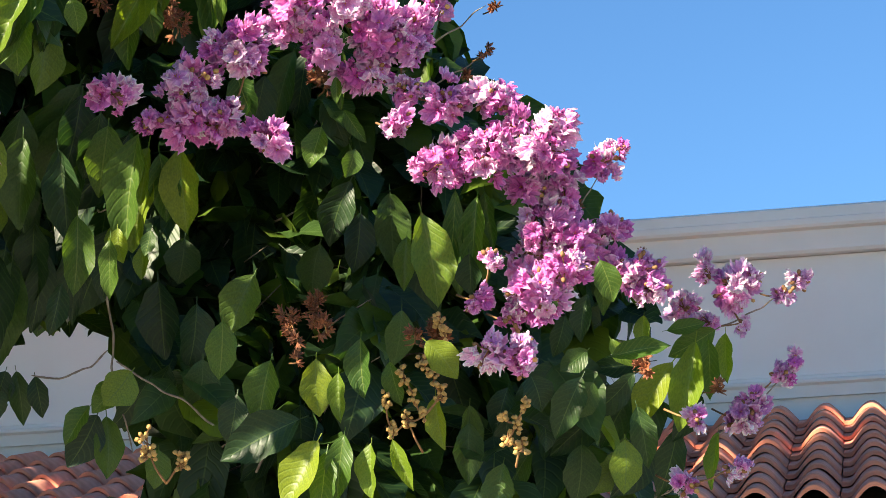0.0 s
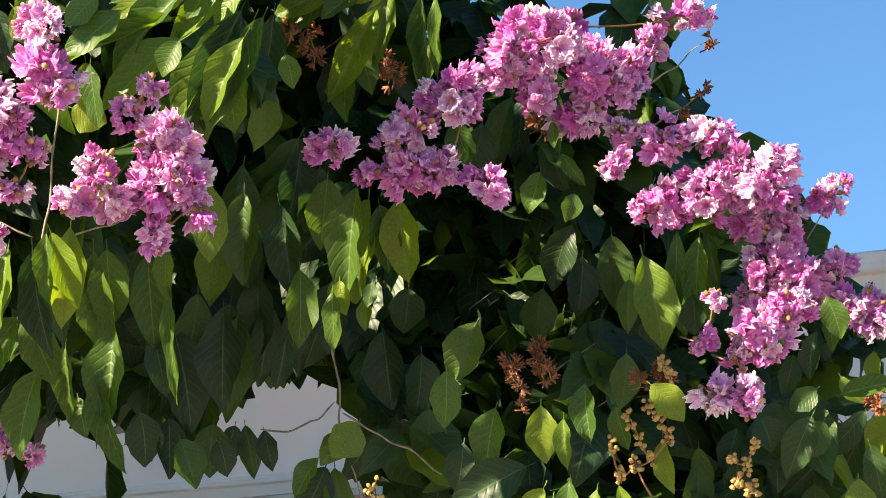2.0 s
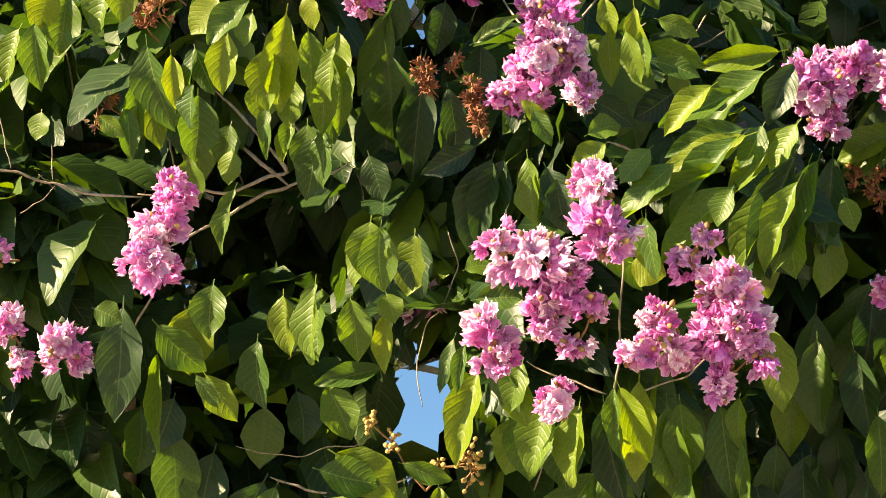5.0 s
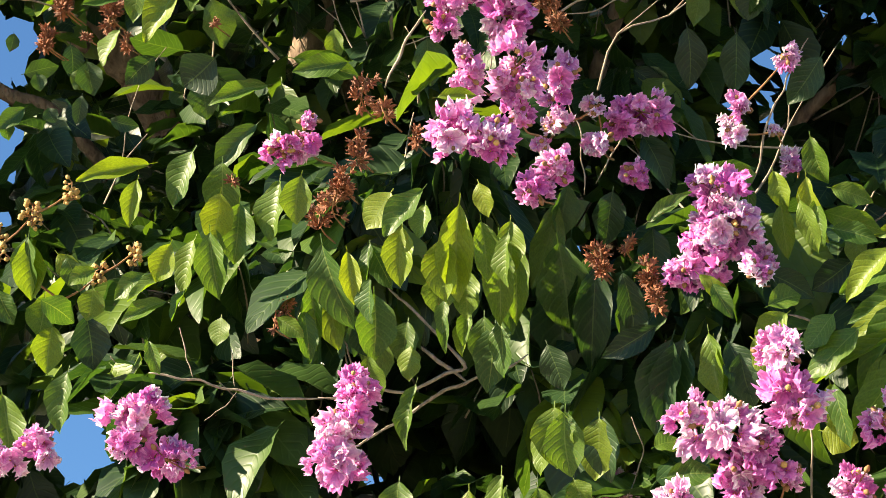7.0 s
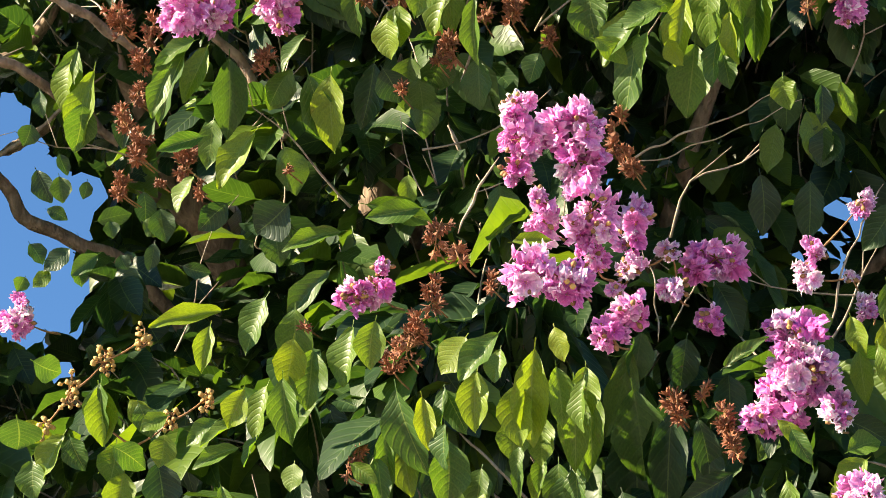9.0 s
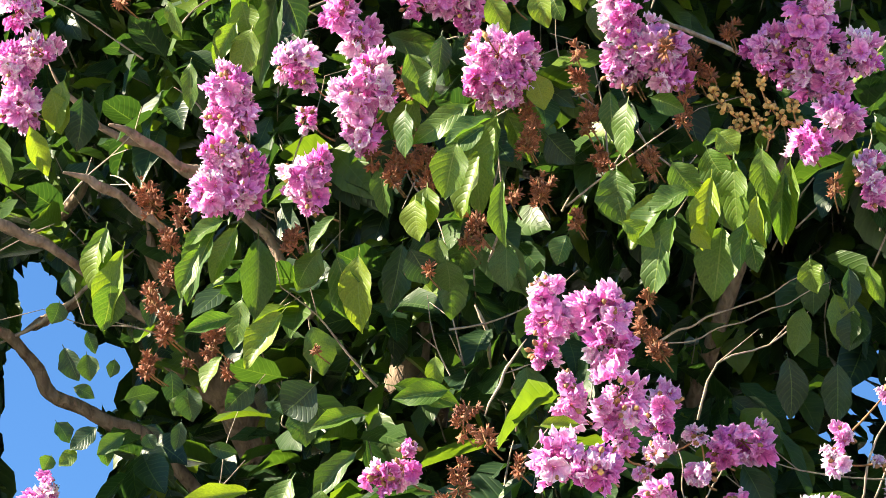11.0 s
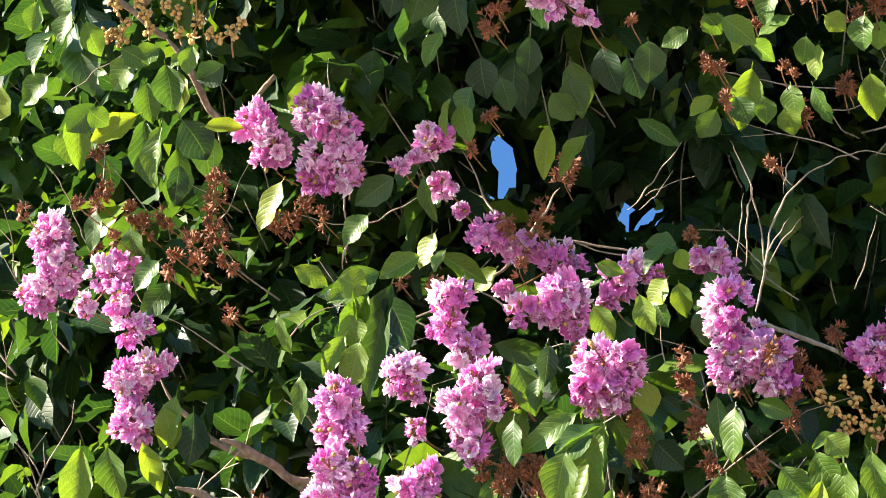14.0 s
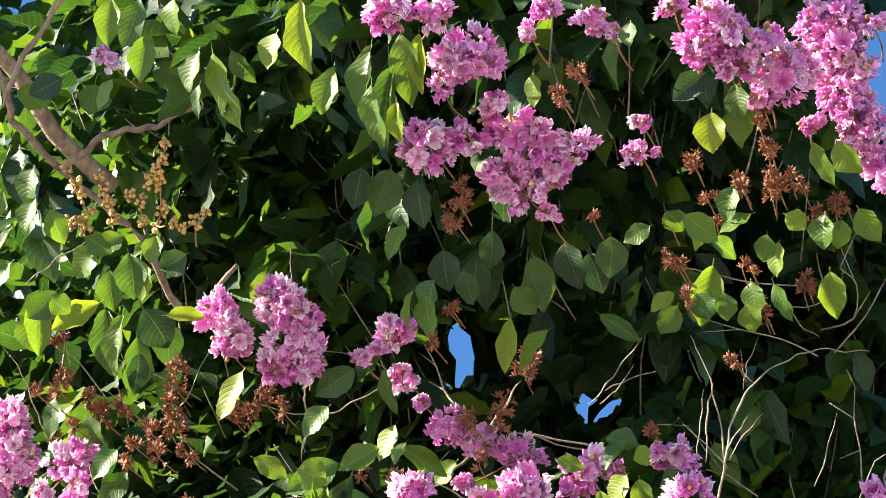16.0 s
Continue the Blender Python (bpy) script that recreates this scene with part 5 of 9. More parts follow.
leaf((-0.296, 3.507, 2.393), (-0.292, 3.512, 2.310), 0.050, 0.8)
leaf((-0.263, 3.508, 2.371), (-0.264, 3.510, 2.297), 0.029, 0.7)
leaf((-0.191, 3.597, 2.404), (-0.183, 3.598, 2.338), 0.034, 0.5)
leaf((-0.369, 3.585, 2.408), (-0.400, 3.588, 2.318), 0.059, 0.6)
leaf((-0.176, 3.713, 2.509), (-0.189, 3.719, 2.426), 0.048, 0.2)
leaf((-0.328, 3.587, 2.317), (-0.446, 3.574, 2.263), 0.072, 0.3)
leaf((-0.277, 3.220, 2.220), (-0.327, 3.219, 2.132), 0.057, 1.0)
leaf((-0.240, 3.221, 2.226), (-0.255, 3.223, 2.138), 0.038, 1.0)
leaf((-0.203, 3.228, 2.215), (-0.209, 3.228, 2.139), 0.038, 1.0)
leaf((-0.176, 3.232, 2.219), (-0.151, 3.232, 2.151), 0.023, 1.0)
leaf((-0.263, 3.225, 2.205), (-0.282, 3.224, 2.125), 0.045, 0.9)
leaf((-0.125, 3.610, 2.353), (-0.122, 3.613, 2.272), 0.034, 0.4)
leaf((-0.076, 3.727, 2.330), (-0.079, 3.731, 2.237), 0.048, 0.2)
leaf((0.186, 3.817, 2.420), (0.114, 3.824, 2.343), 0.045, 0.3)
leaf((0.255, 3.893, 2.452), (0.186, 3.905, 2.353), 0.055, 0.4)
leaf((0.295, 3.902, 2.486), (0.261, 3.921, 2.342), 0.056, 0.8)
leaf((0.326, 3.991, 2.509), (0.316, 4.000, 2.410), 0.038, 0.9)
leaf((0.384, 4.278, 2.581), (0.380, 4.285, 2.492), 0.036, 0.5)
leaf((0.250, 3.910, 2.508), (0.309, 3.891, 2.518), 0.028, 0.6)
leaf((0.201, 3.921, 2.423), (0.142, 3.932, 2.316), 0.060, 0.1)
leaf((0.239, 3.956, 2.409), (0.191, 3.964, 2.313), 0.047, 0.2)
leaf((0.332, 3.997, 2.353), (0.311, 4.003, 2.260), 0.028, 0.6)
leaf((0.102, 3.863, 2.313), (0.093, 3.867, 2.217), 0.063, 0.1)
leaf((0.089, 3.845, 2.448), (-0.009, 3.847, 2.386), 0.054, 0.2)
leaf((0.152, 3.801, 2.473), (0.181, 3.797, 2.428), 0.027, 0.4)
leaf((0.147, 3.870, 2.601), (0.149, 3.874, 2.530), 0.032, 0.4)
leaf((0.266, 3.990, 2.358), (0.229, 3.998, 2.250), 0.052, 0.2)
leaf((0.040, 3.819, 2.362), (0.043, 3.819, 2.297), 0.040, 0.2)
leaf((0.223, 3.946, 2.465), (0.123, 3.942, 2.456), 0.042, 0.2)
leaf((0.171, 3.897, 2.409), (0.072, 3.899, 2.358), 0.051, 0.1)
leaf((0.132, 3.871, 2.368), (0.054, 3.875, 2.296), 0.055, 0.1)
leaf((0.216, 3.946, 2.324), (0.158, 3.951, 2.239), 0.056, 0.2)
leaf((0.303, 3.946, 2.405), (0.256, 3.952, 2.331), 0.042, 0.3)
leaf((-0.013, 3.794, 2.395), (-0.036, 3.795, 2.321), 0.045, 0.1)
leaf((0.113, 3.768, 2.449), (0.070, 3.764, 2.417), 0.040, 0.3)
leaf((0.167, 3.909, 2.310), (0.121, 3.911, 2.236), 0.055, 0.1)
leaf((0.020, 3.823, 2.300), (-0.025, 3.823, 2.227), 0.049, 0.1)
leaf((-0.026, 3.711, 2.264), (-0.039, 3.712, 2.183), 0.052, 0.3)
leaf((0.212, 3.877, 2.526), (0.204, 3.878, 2.471), 0.028, 0.4)
leaf((0.119, 3.811, 2.550), (0.100, 3.817, 2.476), 0.036, 0.3)
leaf((0.083, 3.860, 2.526), (0.065, 3.863, 2.461), 0.037, 0.2)
leaf((-0.599, 3.624, 2.397), (-0.643, 3.615, 2.346), 0.043, 0.4)
leaf((-0.622, 3.632, 2.339), (-0.622, 3.637, 2.243), 0.048, 0.1)
leaf((-0.778, 3.723, 2.432), (-0.767, 3.729, 2.349), 0.036, 0.1)
leaf((-0.793, 3.710, 2.430), (-0.807, 3.707, 2.367), 0.045, 0.1)
leaf((-0.649, 3.641, 2.359), (-0.692, 3.631, 2.307), 0.039, 0.4)
leaf((-0.494, 3.715, 2.529), (-0.506, 3.724, 2.425), 0.062, 0.1)
leaf((-0.301, 3.748, 2.623), (-0.313, 3.756, 2.538), 0.063, 0.0)
leaf((-0.520, 3.783, 2.649), (-0.532, 3.788, 2.573), 0.064, 0.0)
leaf((-0.483, 3.692, 2.434), (-0.494, 3.695, 2.351), 0.061, 0.1)
leaf((-0.430, 3.685, 2.378), (-0.451, 3.684, 2.306), 0.052, 0.2)
leaf((-0.754, 2.855, 2.795), (-0.833, 2.840, 2.743), 0.047, 1.0)
leaf((-0.679, 2.900, 2.836), (-0.793, 2.894, 2.748), 0.051, 0.8)
leaf((-0.689, 2.907, 2.770), (-0.801, 2.896, 2.689), 0.055, 0.9)
leaf((-0.659, 3.017, 2.831), (-0.744, 3.040, 2.682), 0.053, 0.6)
leaf((-0.612, 2.992, 2.821), (-0.682, 3.012, 2.690), 0.049, 0.9)
leaf((-0.795, 2.857, 2.730), (-0.800, 2.873, 2.647), 0.036, 1.0)
leaf((-0.654, 2.925, 2.859), (-0.690, 2.925, 2.807), 0.044, 0.7)
leaf((-0.619, 2.975, 2.876), (-0.669, 2.973, 2.823), 0.038, 0.7)
leaf((-0.578, 3.476, 3.059), (-0.673, 3.473, 2.991), 0.052, 0.5)
leaf((-0.625, 3.203, 2.914), (-0.653, 3.232, 2.787), 0.048, 0.2)
leaf((-0.526, 3.536, 3.040), (-0.608, 3.561, 2.903), 0.053, 0.4)
leaf((-0.504, 3.545, 3.089), (-0.540, 3.577, 2.960), 0.049, 0.3)
leaf((-0.449, 3.526, 3.057), (-0.457, 3.571, 2.899), 0.035, 0.9)
leaf((-0.430, 3.548, 3.064), (-0.450, 3.582, 2.935), 0.026, 0.8)
leaf((-0.258, 3.682, 2.946), (-0.266, 3.705, 2.838), 0.027, 0.9)
leaf((-0.900, 3.031, 2.563), (-0.904, 3.044, 2.467), 0.030, 0.7)
leaf((-0.890, 3.105, 2.591), (-0.901, 3.127, 2.458), 0.054, 0.4)
leaf((-0.902, 3.344, 2.625), (-0.907, 3.361, 2.510), 0.062, 0.5)
leaf((-0.852, 3.382, 2.623), (-0.845, 3.407, 2.488), 0.062, 0.4)
leaf((-1.060, 3.126, 2.562), (-1.095, 3.122, 2.488), 0.071, 0.8)
leaf((-1.030, 3.182, 2.567), (-1.032, 3.194, 2.474), 0.064, 0.9)
leaf((-1.001, 3.225, 2.502), (-1.083, 3.213, 2.391), 0.072, 0.7)
leaf((-1.013, 3.305, 2.523), (-0.975, 3.328, 2.427), 0.057, 0.6)
leaf((-0.884, 3.307, 2.505), (-0.899, 3.324, 2.365), 0.065, 0.8)
leaf((-0.980, 3.265, 2.437), (-1.019, 3.268, 2.316), 0.056, 0.7)
leaf((-1.087, 3.290, 2.441), (-1.097, 3.294, 2.356), 0.057, 0.5)
leaf((-0.964, 3.353, 2.488), (-0.972, 3.363, 2.383), 0.037, 0.6)
leaf((-0.912, 3.316, 2.435), (-0.890, 3.340, 2.294), 0.040, 0.8)
leaf((-0.855, 3.422, 2.522), (-0.839, 3.437, 2.424), 0.042, 0.3)
leaf((-0.957, 3.388, 2.420), (-0.948, 3.390, 2.361), 0.041, 0.6)
leaf((-1.042, 2.953, 2.591), (-1.027, 2.967, 2.521), 0.045, 0.9)
leaf((-1.003, 2.951, 2.587), (-1.028, 2.949, 2.526), 0.045, 0.8)
leaf((-0.814, 3.545, 2.602), (-0.840, 3.562, 2.462), 0.069, 0.1)
leaf((-0.764, 3.601, 2.576), (-0.782, 3.623, 2.415), 0.061, 0.1)
leaf((-0.724, 3.625, 2.606), (-0.731, 3.644, 2.474), 0.053, 0.1)
leaf((-0.848, 3.539, 2.550), (-0.826, 3.569, 2.389), 0.077, 0.1)
leaf((-0.683, 3.648, 2.646), (-0.681, 3.675, 2.491), 0.044, 0.1)
leaf((-0.646, 3.585, 2.599), (-0.663, 3.585, 2.538), 0.026, 0.6)
leaf((-0.603, 3.536, 2.593), (-0.617, 3.544, 2.503), 0.034, 0.7)
leaf((-0.594, 3.538, 2.610), (-0.590, 3.539, 2.558), 0.034, 0.8)
leaf((-0.574, 3.661, 2.613), (-0.576, 3.662, 2.560), 0.026, 0.6)
leaf((-0.810, 3.636, 2.418), (-0.817, 3.638, 2.336), 0.061, 0.1)
leaf((-0.744, 3.702, 2.418), (-0.735, 3.704, 2.355), 0.035, 0.1)
leaf((-0.869, 3.582, 2.420), (-0.861, 3.590, 2.329), 0.052, 0.1)
leaf((-0.905, 3.550, 2.425), (-0.897, 3.556, 2.344), 0.060, 0.1)
leaf((-0.737, 3.533, 2.799), (-0.755, 3.557, 2.669), 0.070, 0.1)
leaf((-0.775, 3.537, 2.704), (-0.796, 3.553, 2.583), 0.061, 0.1)
leaf((-0.658, 3.591, 2.839), (-0.686, 3.612, 2.717), 0.062, 0.2)
leaf((-0.645, 3.213, 2.818), (-0.661, 3.232, 2.717), 0.056, 0.1)
leaf((-1.551, 2.884, 3.090), (-1.552, 2.926, 2.972), 0.066, 0.9)
leaf((-1.375, 2.708, 3.005), (-1.364, 2.729, 2.944), 0.042, 0.9)
leaf((-1.277, 2.729, 2.998), (-1.289, 2.748, 2.916), 0.053, 0.7)
leaf((-1.515, 2.986, 3.038), (-1.533, 3.007, 2.938), 0.054, 0.6)
leaf((-1.438, 2.944, 2.957), (-1.448, 2.946, 2.909), 0.041, 0.9)
leaf((-1.320, 2.983, 2.981), (-1.349, 2.996, 2.888), 0.057, 0.8)
leaf((-1.581, 2.886, 3.026), (-1.583, 2.906, 2.951), 0.033, 0.8)
leaf((-1.243, 3.081, 3.098), (-1.280, 3.123, 2.940), 0.092, 0.1)
leaf((-1.183, 3.043, 3.064), (-1.218, 3.081, 2.917), 0.058, 0.1)
leaf((-1.118, 3.011, 2.989), (-1.135, 3.027, 2.906), 0.048, 0.1)
leaf((-1.092, 3.044, 3.104), (-1.104, 3.061, 3.029), 0.049, 0.2)
leaf((-1.061, 3.005, 2.905), (-1.109, 3.024, 2.779), 0.067, 0.2)
leaf((-0.977, 2.918, 2.865), (-0.985, 2.938, 2.777), 0.038, 0.5)
leaf((-0.954, 2.922, 2.847), (-0.935, 2.944, 2.775), 0.046, 0.3)
leaf((-0.961, 2.850, 2.918), (-0.925, 2.869, 2.872), 0.023, 1.0)
leaf((-1.187, 2.901, 2.789), (-1.193, 2.917, 2.704), 0.058, 0.7)
leaf((-1.160, 2.955, 2.796), (-1.162, 2.975, 2.706), 0.055, 0.3)
leaf((-1.255, 2.992, 2.813), (-1.276, 2.994, 2.747), 0.040, 0.5)
leaf((-1.477, 2.973, 2.767), (-1.488, 2.981, 2.691), 0.057, 0.8)
leaf((-1.548, 3.036, 2.761), (-1.553, 3.054, 2.666), 0.075, 0.4)
leaf((-1.336, 3.032, 2.743), (-1.350, 3.042, 2.658), 0.056, 0.9)
leaf((-1.273, 2.995, 2.724), (-1.269, 3.012, 2.641), 0.051, 0.7)
leaf((-1.416, 3.079, 2.776), (-1.421, 3.094, 2.690), 0.049, 0.6)
leaf((-1.460, 3.080, 2.713), (-1.469, 3.094, 2.617), 0.062, 0.6)
leaf((-1.498, 2.999, 2.642), (-1.466, 3.022, 2.577), 0.048, 0.8)
leaf((-1.600, 3.036, 2.698), (-1.613, 3.062, 2.557), 0.029, 0.6)
leaf((-1.297, 3.157, 2.674), (-1.383, 3.114, 2.651), 0.037, 0.6)
leaf((-1.371, 3.133, 2.649), (-1.343, 3.156, 2.572), 0.058, 0.4)
leaf((-1.453, 3.205, 2.670), (-1.447, 3.219, 2.591), 0.059, 0.2)
leaf((-1.337, 3.092, 2.534), (-1.261, 3.130, 2.468), 0.072, 1.0)
leaf((-1.252, 3.135, 2.520), (-1.188, 3.155, 2.495), 0.032, 0.7)
leaf((-1.329, 3.116, 2.474), (-1.389, 3.092, 2.411), 0.056, 1.0)
leaf((-1.308, 3.125, 2.474), (-1.318, 3.129, 2.389), 0.060, 1.0)
leaf((-1.255, 3.144, 2.490), (-1.255, 3.158, 2.387), 0.060, 0.9)
leaf((-1.240, 3.238, 2.510), (-1.234, 3.249, 2.423), 0.041, 0.6)
leaf((-1.471, 3.134, 2.516), (-1.517, 3.128, 2.401), 0.082, 0.3)
leaf((-1.579, 3.184, 2.581), (-1.611, 3.192, 2.445), 0.076, 0.1)
leaf((-1.088, 3.017, 2.603), (-1.134, 3.024, 2.477), 0.054, 1.0)
leaf((-1.050, 3.096, 2.572), (-1.056, 3.110, 2.471), 0.071, 0.7)
leaf((-0.979, 3.105, 2.567), (-1.004, 3.115, 2.458), 0.062, 0.9)
leaf((-0.910, 3.079, 2.576), (-0.877, 3.104, 2.476), 0.039, 0.7)
leaf((-0.838, 2.921, 2.695), (-0.796, 2.927, 2.673), 0.052, 1.0)
leaf((-0.815, 2.898, 2.747), (-0.809, 2.916, 2.669), 0.037, 0.9)
leaf((-0.663, 2.995, 2.965), (-0.766, 2.988, 2.890), 0.062, 0.9)
leaf((-0.692, 2.949, 2.926), (-0.797, 2.926, 2.884), 0.042, 0.9)
leaf((-0.686, 2.947, 2.867), (-0.788, 2.917, 2.842), 0.045, 0.7)
leaf((-0.675, 3.127, 3.056), (-0.784, 3.094, 3.039), 0.040, 0.6)
leaf((-0.647, 3.084, 2.923), (-0.687, 3.084, 2.869), 0.039, 0.6)
leaf((-0.570, 3.450, 3.045), (-0.671, 3.433, 3.009), 0.052, 0.8)
leaf((-0.572, 3.454, 3.028), (-0.488, 3.447, 3.046), 0.043, 0.7)
leaf((-1.251, 2.854, 3.048), (-1.272, 2.885, 2.933), 0.047, 0.6)
leaf((-1.627, 3.144, 2.663), (-1.655, 3.140, 2.583), 0.060, 0.2)
leaf((-1.502, 3.193, 2.645), (-1.514, 3.201, 2.556), 0.068, 0.1)
leaf((-1.676, 3.133, 2.647), (-1.688, 3.143, 2.549), 0.068, 0.1)
leaf((-1.463, 2.732, 3.039), (-1.464, 2.778, 2.925), 0.063, 0.9)
leaf((-1.565, 2.885, 3.066), (-1.581, 2.910, 2.973), 0.033, 0.7)
leaf((-1.377, 2.702, 3.005), (-1.394, 2.712, 2.943), 0.031, 0.8)
leaf((-1.319, 2.690, 3.010), (-1.336, 2.708, 2.933), 0.046, 0.8)
leaf((-1.280, 2.682, 3.031), (-1.293, 2.685, 2.986), 0.038, 0.9)
leaf((-1.319, 2.659, 3.048), (-1.356, 2.651, 3.004), 0.053, 0.9)
leaf((-1.241, 2.706, 3.032), (-1.270, 2.744, 2.911), 0.053, 0.7)
leaf((-1.256, 2.809, 3.055), (-1.262, 2.835, 2.975), 0.039, 0.5)
leaf((-1.231, 2.851, 3.067), (-1.244, 2.869, 2.995), 0.047, 0.5)
leaf((-1.243, 2.904, 3.057), (-1.268, 2.933, 2.950), 0.040, 0.4)
leaf((-1.303, 2.867, 3.012), (-1.321, 2.877, 2.949), 0.048, 0.5)
leaf((-1.334, 2.977, 2.993), (-1.343, 2.998, 2.909), 0.049, 0.7)
leaf((-1.438, 2.938, 2.994), (-1.458, 2.942, 2.937), 0.049, 0.7)
leaf((-1.467, 2.891, 3.027), (-1.482, 2.915, 2.935), 0.061, 0.5)
leaf((-1.601, 2.851, 3.228), (-1.629, 2.869, 3.143), 0.059, 0.8)
leaf((-1.479, 2.699, 3.135), (-1.497, 2.711, 3.072), 0.047, 0.8)
leaf((-1.662, 2.839, 3.200), (-1.685, 2.858, 3.116), 0.059, 0.7)
leaf((-1.719, 2.885, 3.304), (-1.744, 2.907, 3.217), 0.061, 0.5)
leaf((-1.762, 2.872, 3.329), (-1.810, 2.874, 3.251), 0.052, 0.4)
leaf((-1.834, 2.857, 3.322), (-1.926, 2.795, 3.295), 0.035, 0.6)
leaf((-1.664, 2.892, 3.361), (-1.737, 2.876, 3.292), 0.043, 0.3)
leaf((-1.642, 2.890, 3.423), (-1.721, 2.843, 3.399), 0.031, 0.6)
leaf((-1.489, 2.862, 3.404), (-1.557, 2.819, 3.390), 0.038, 0.7)
leaf((-1.264, 3.160, 3.181), (-1.311, 3.225, 2.984), 0.086, 0.1)
leaf((-1.191, 3.064, 3.103), (-1.239, 3.103, 2.958), 0.066, 0.1)
leaf((-1.201, 3.177, 3.250), (-1.225, 3.195, 3.172), 0.052, 0.1)
leaf((-1.262, 3.146, 3.262), (-1.286, 3.164, 3.184), 0.043, 0.2)
leaf((-1.018, 2.990, 3.135), (-0.921, 3.001, 3.147), 0.040, 0.8)
leaf((-0.944, 2.852, 2.901), (-0.926, 2.866, 2.854), 0.026, 0.9)
leaf((-1.044, 3.005, 2.902), (-1.093, 3.027, 2.781), 0.063, 0.2)
leaf((-0.975, 2.920, 2.853), (-0.988, 2.937, 2.775), 0.042, 0.6)
leaf((-0.940, 2.927, 2.831), (-0.935, 2.946, 2.760), 0.046, 0.3)
leaf((-0.878, 3.160, 3.251), (-0.873, 3.184, 3.183), 0.042, 0.9)
leaf((-0.877, 2.975, 3.056), (-0.882, 2.996, 2.984), 0.031, 0.6)
leaf((-0.815, 2.925, 3.026), (-0.818, 2.942, 2.964), 0.031, 0.8)
leaf((-0.797, 2.952, 3.051), (-0.748, 2.965, 3.024), 0.031, 0.7)
leaf((-0.791, 2.906, 2.969), (-0.735, 2.921, 2.942), 0.030, 0.7)
leaf((-1.991, 2.775, 3.200), (-2.005, 2.800, 3.114), 0.052, 0.7)
leaf((-1.946, 2.786, 3.165), (-1.926, 2.813, 3.116), 0.039, 0.7)
leaf((-1.814, 2.797, 3.260), (-1.837, 2.807, 3.192), 0.034, 0.8)
leaf((-2.004, 2.861, 3.087), (-2.020, 2.871, 3.017), 0.052, 0.4)
leaf((-1.948, 2.868, 3.095), (-1.950, 2.893, 3.017), 0.061, 0.3)
leaf((-2.095, 2.863, 2.996), (-2.099, 2.893, 2.898), 0.070, 0.5)
leaf((-1.881, 2.732, 2.937), (-1.906, 2.741, 2.853), 0.049, 0.4)
leaf((-1.248, 2.663, 3.178), (-1.194, 2.675, 3.174), 0.019, 0.9)
leaf((-1.203, 2.905, 2.799), (-1.215, 2.920, 2.720), 0.062, 0.7)
leaf((-1.159, 2.956, 2.791), (-1.179, 2.967, 2.711), 0.062, 0.4)
leaf((-0.998, 3.240, 3.504), (-1.027, 3.268, 3.418), 0.054, 0.1)
leaf((-1.067, 3.201, 3.514), (-1.077, 3.236, 3.427), 0.054, 0.1)
leaf((-0.970, 3.242, 3.601), (-0.993, 3.258, 3.542), 0.054, 0.2)
leaf((-1.440, 3.037, 3.520), (-1.445, 3.065, 3.451), 0.062, 0.1)
leaf((-1.115, 3.014, 3.009), (-1.132, 3.037, 2.919), 0.056, 0.1)
leaf((-1.165, 2.958, 3.713), (-1.230, 2.969, 3.641), 0.053, 1.0)
leaf((-1.137, 2.968, 3.763), (-1.117, 2.992, 3.720), 0.044, 0.9)
leaf((-1.156, 2.964, 3.671), (-1.227, 2.996, 3.565), 0.065, 1.0)
leaf((-1.101, 2.987, 3.720), (-1.126, 3.028, 3.628), 0.057, 0.9)
leaf((-1.057, 3.005, 3.770), (-1.087, 3.046, 3.679), 0.053, 1.0)
leaf((-1.084, 3.000, 3.648), (-1.124, 3.038, 3.549), 0.070, 0.7)
leaf((-1.029, 3.021, 3.738), (-1.062, 3.078, 3.620), 0.053, 0.8)
leaf((-1.020, 3.023, 3.790), (-1.007, 3.069, 3.712), 0.036, 1.0)
leaf((-0.989, 3.042, 3.748), (-1.022, 3.087, 3.648), 0.035, 0.7)
leaf((-1.053, 3.005, 3.823), (-1.099, 2.989, 3.803), 0.027, 1.0)
leaf((-1.047, 3.019, 3.627), (-1.048, 3.038, 3.577), 0.035, 0.7)
leaf((-1.829, 2.752, 3.755), (-1.890, 2.723, 3.719), 0.036, 1.0)
leaf((-1.839, 2.751, 3.747), (-1.920, 2.759, 3.644), 0.054, 1.0)
leaf((-1.810, 2.757, 3.741), (-1.863, 2.767, 3.662), 0.045, 0.9)
leaf((-1.808, 2.822, 3.757), (-1.841, 2.872, 3.642), 0.060, 0.3)
leaf((-1.644, 2.865, 3.696), (-1.675, 2.911, 3.587), 0.058, 0.6)
leaf((-1.707, 2.847, 3.717), (-1.746, 2.853, 3.656), 0.050, 0.3)
leaf((-1.604, 2.866, 3.860), (-1.623, 2.901, 3.783), 0.037, 0.5)
leaf((-1.503, 2.831, 3.760), (-1.516, 2.854, 3.701), 0.053, 0.8)
leaf((-1.490, 2.830, 3.990), (-1.511, 2.845, 3.940), 0.037, 0.8)
leaf((-1.547, 2.879, 3.985), (-1.594, 2.894, 3.917), 0.056, 0.5)
leaf((-1.424, 2.919, 3.933), (-1.457, 2.956, 3.847), 0.046, 0.6)
leaf((-1.414, 2.856, 3.866), (-1.478, 2.840, 3.825), 0.045, 0.8)
leaf((-1.461, 2.909, 3.882), (-1.480, 2.965, 3.779), 0.055, 0.4)
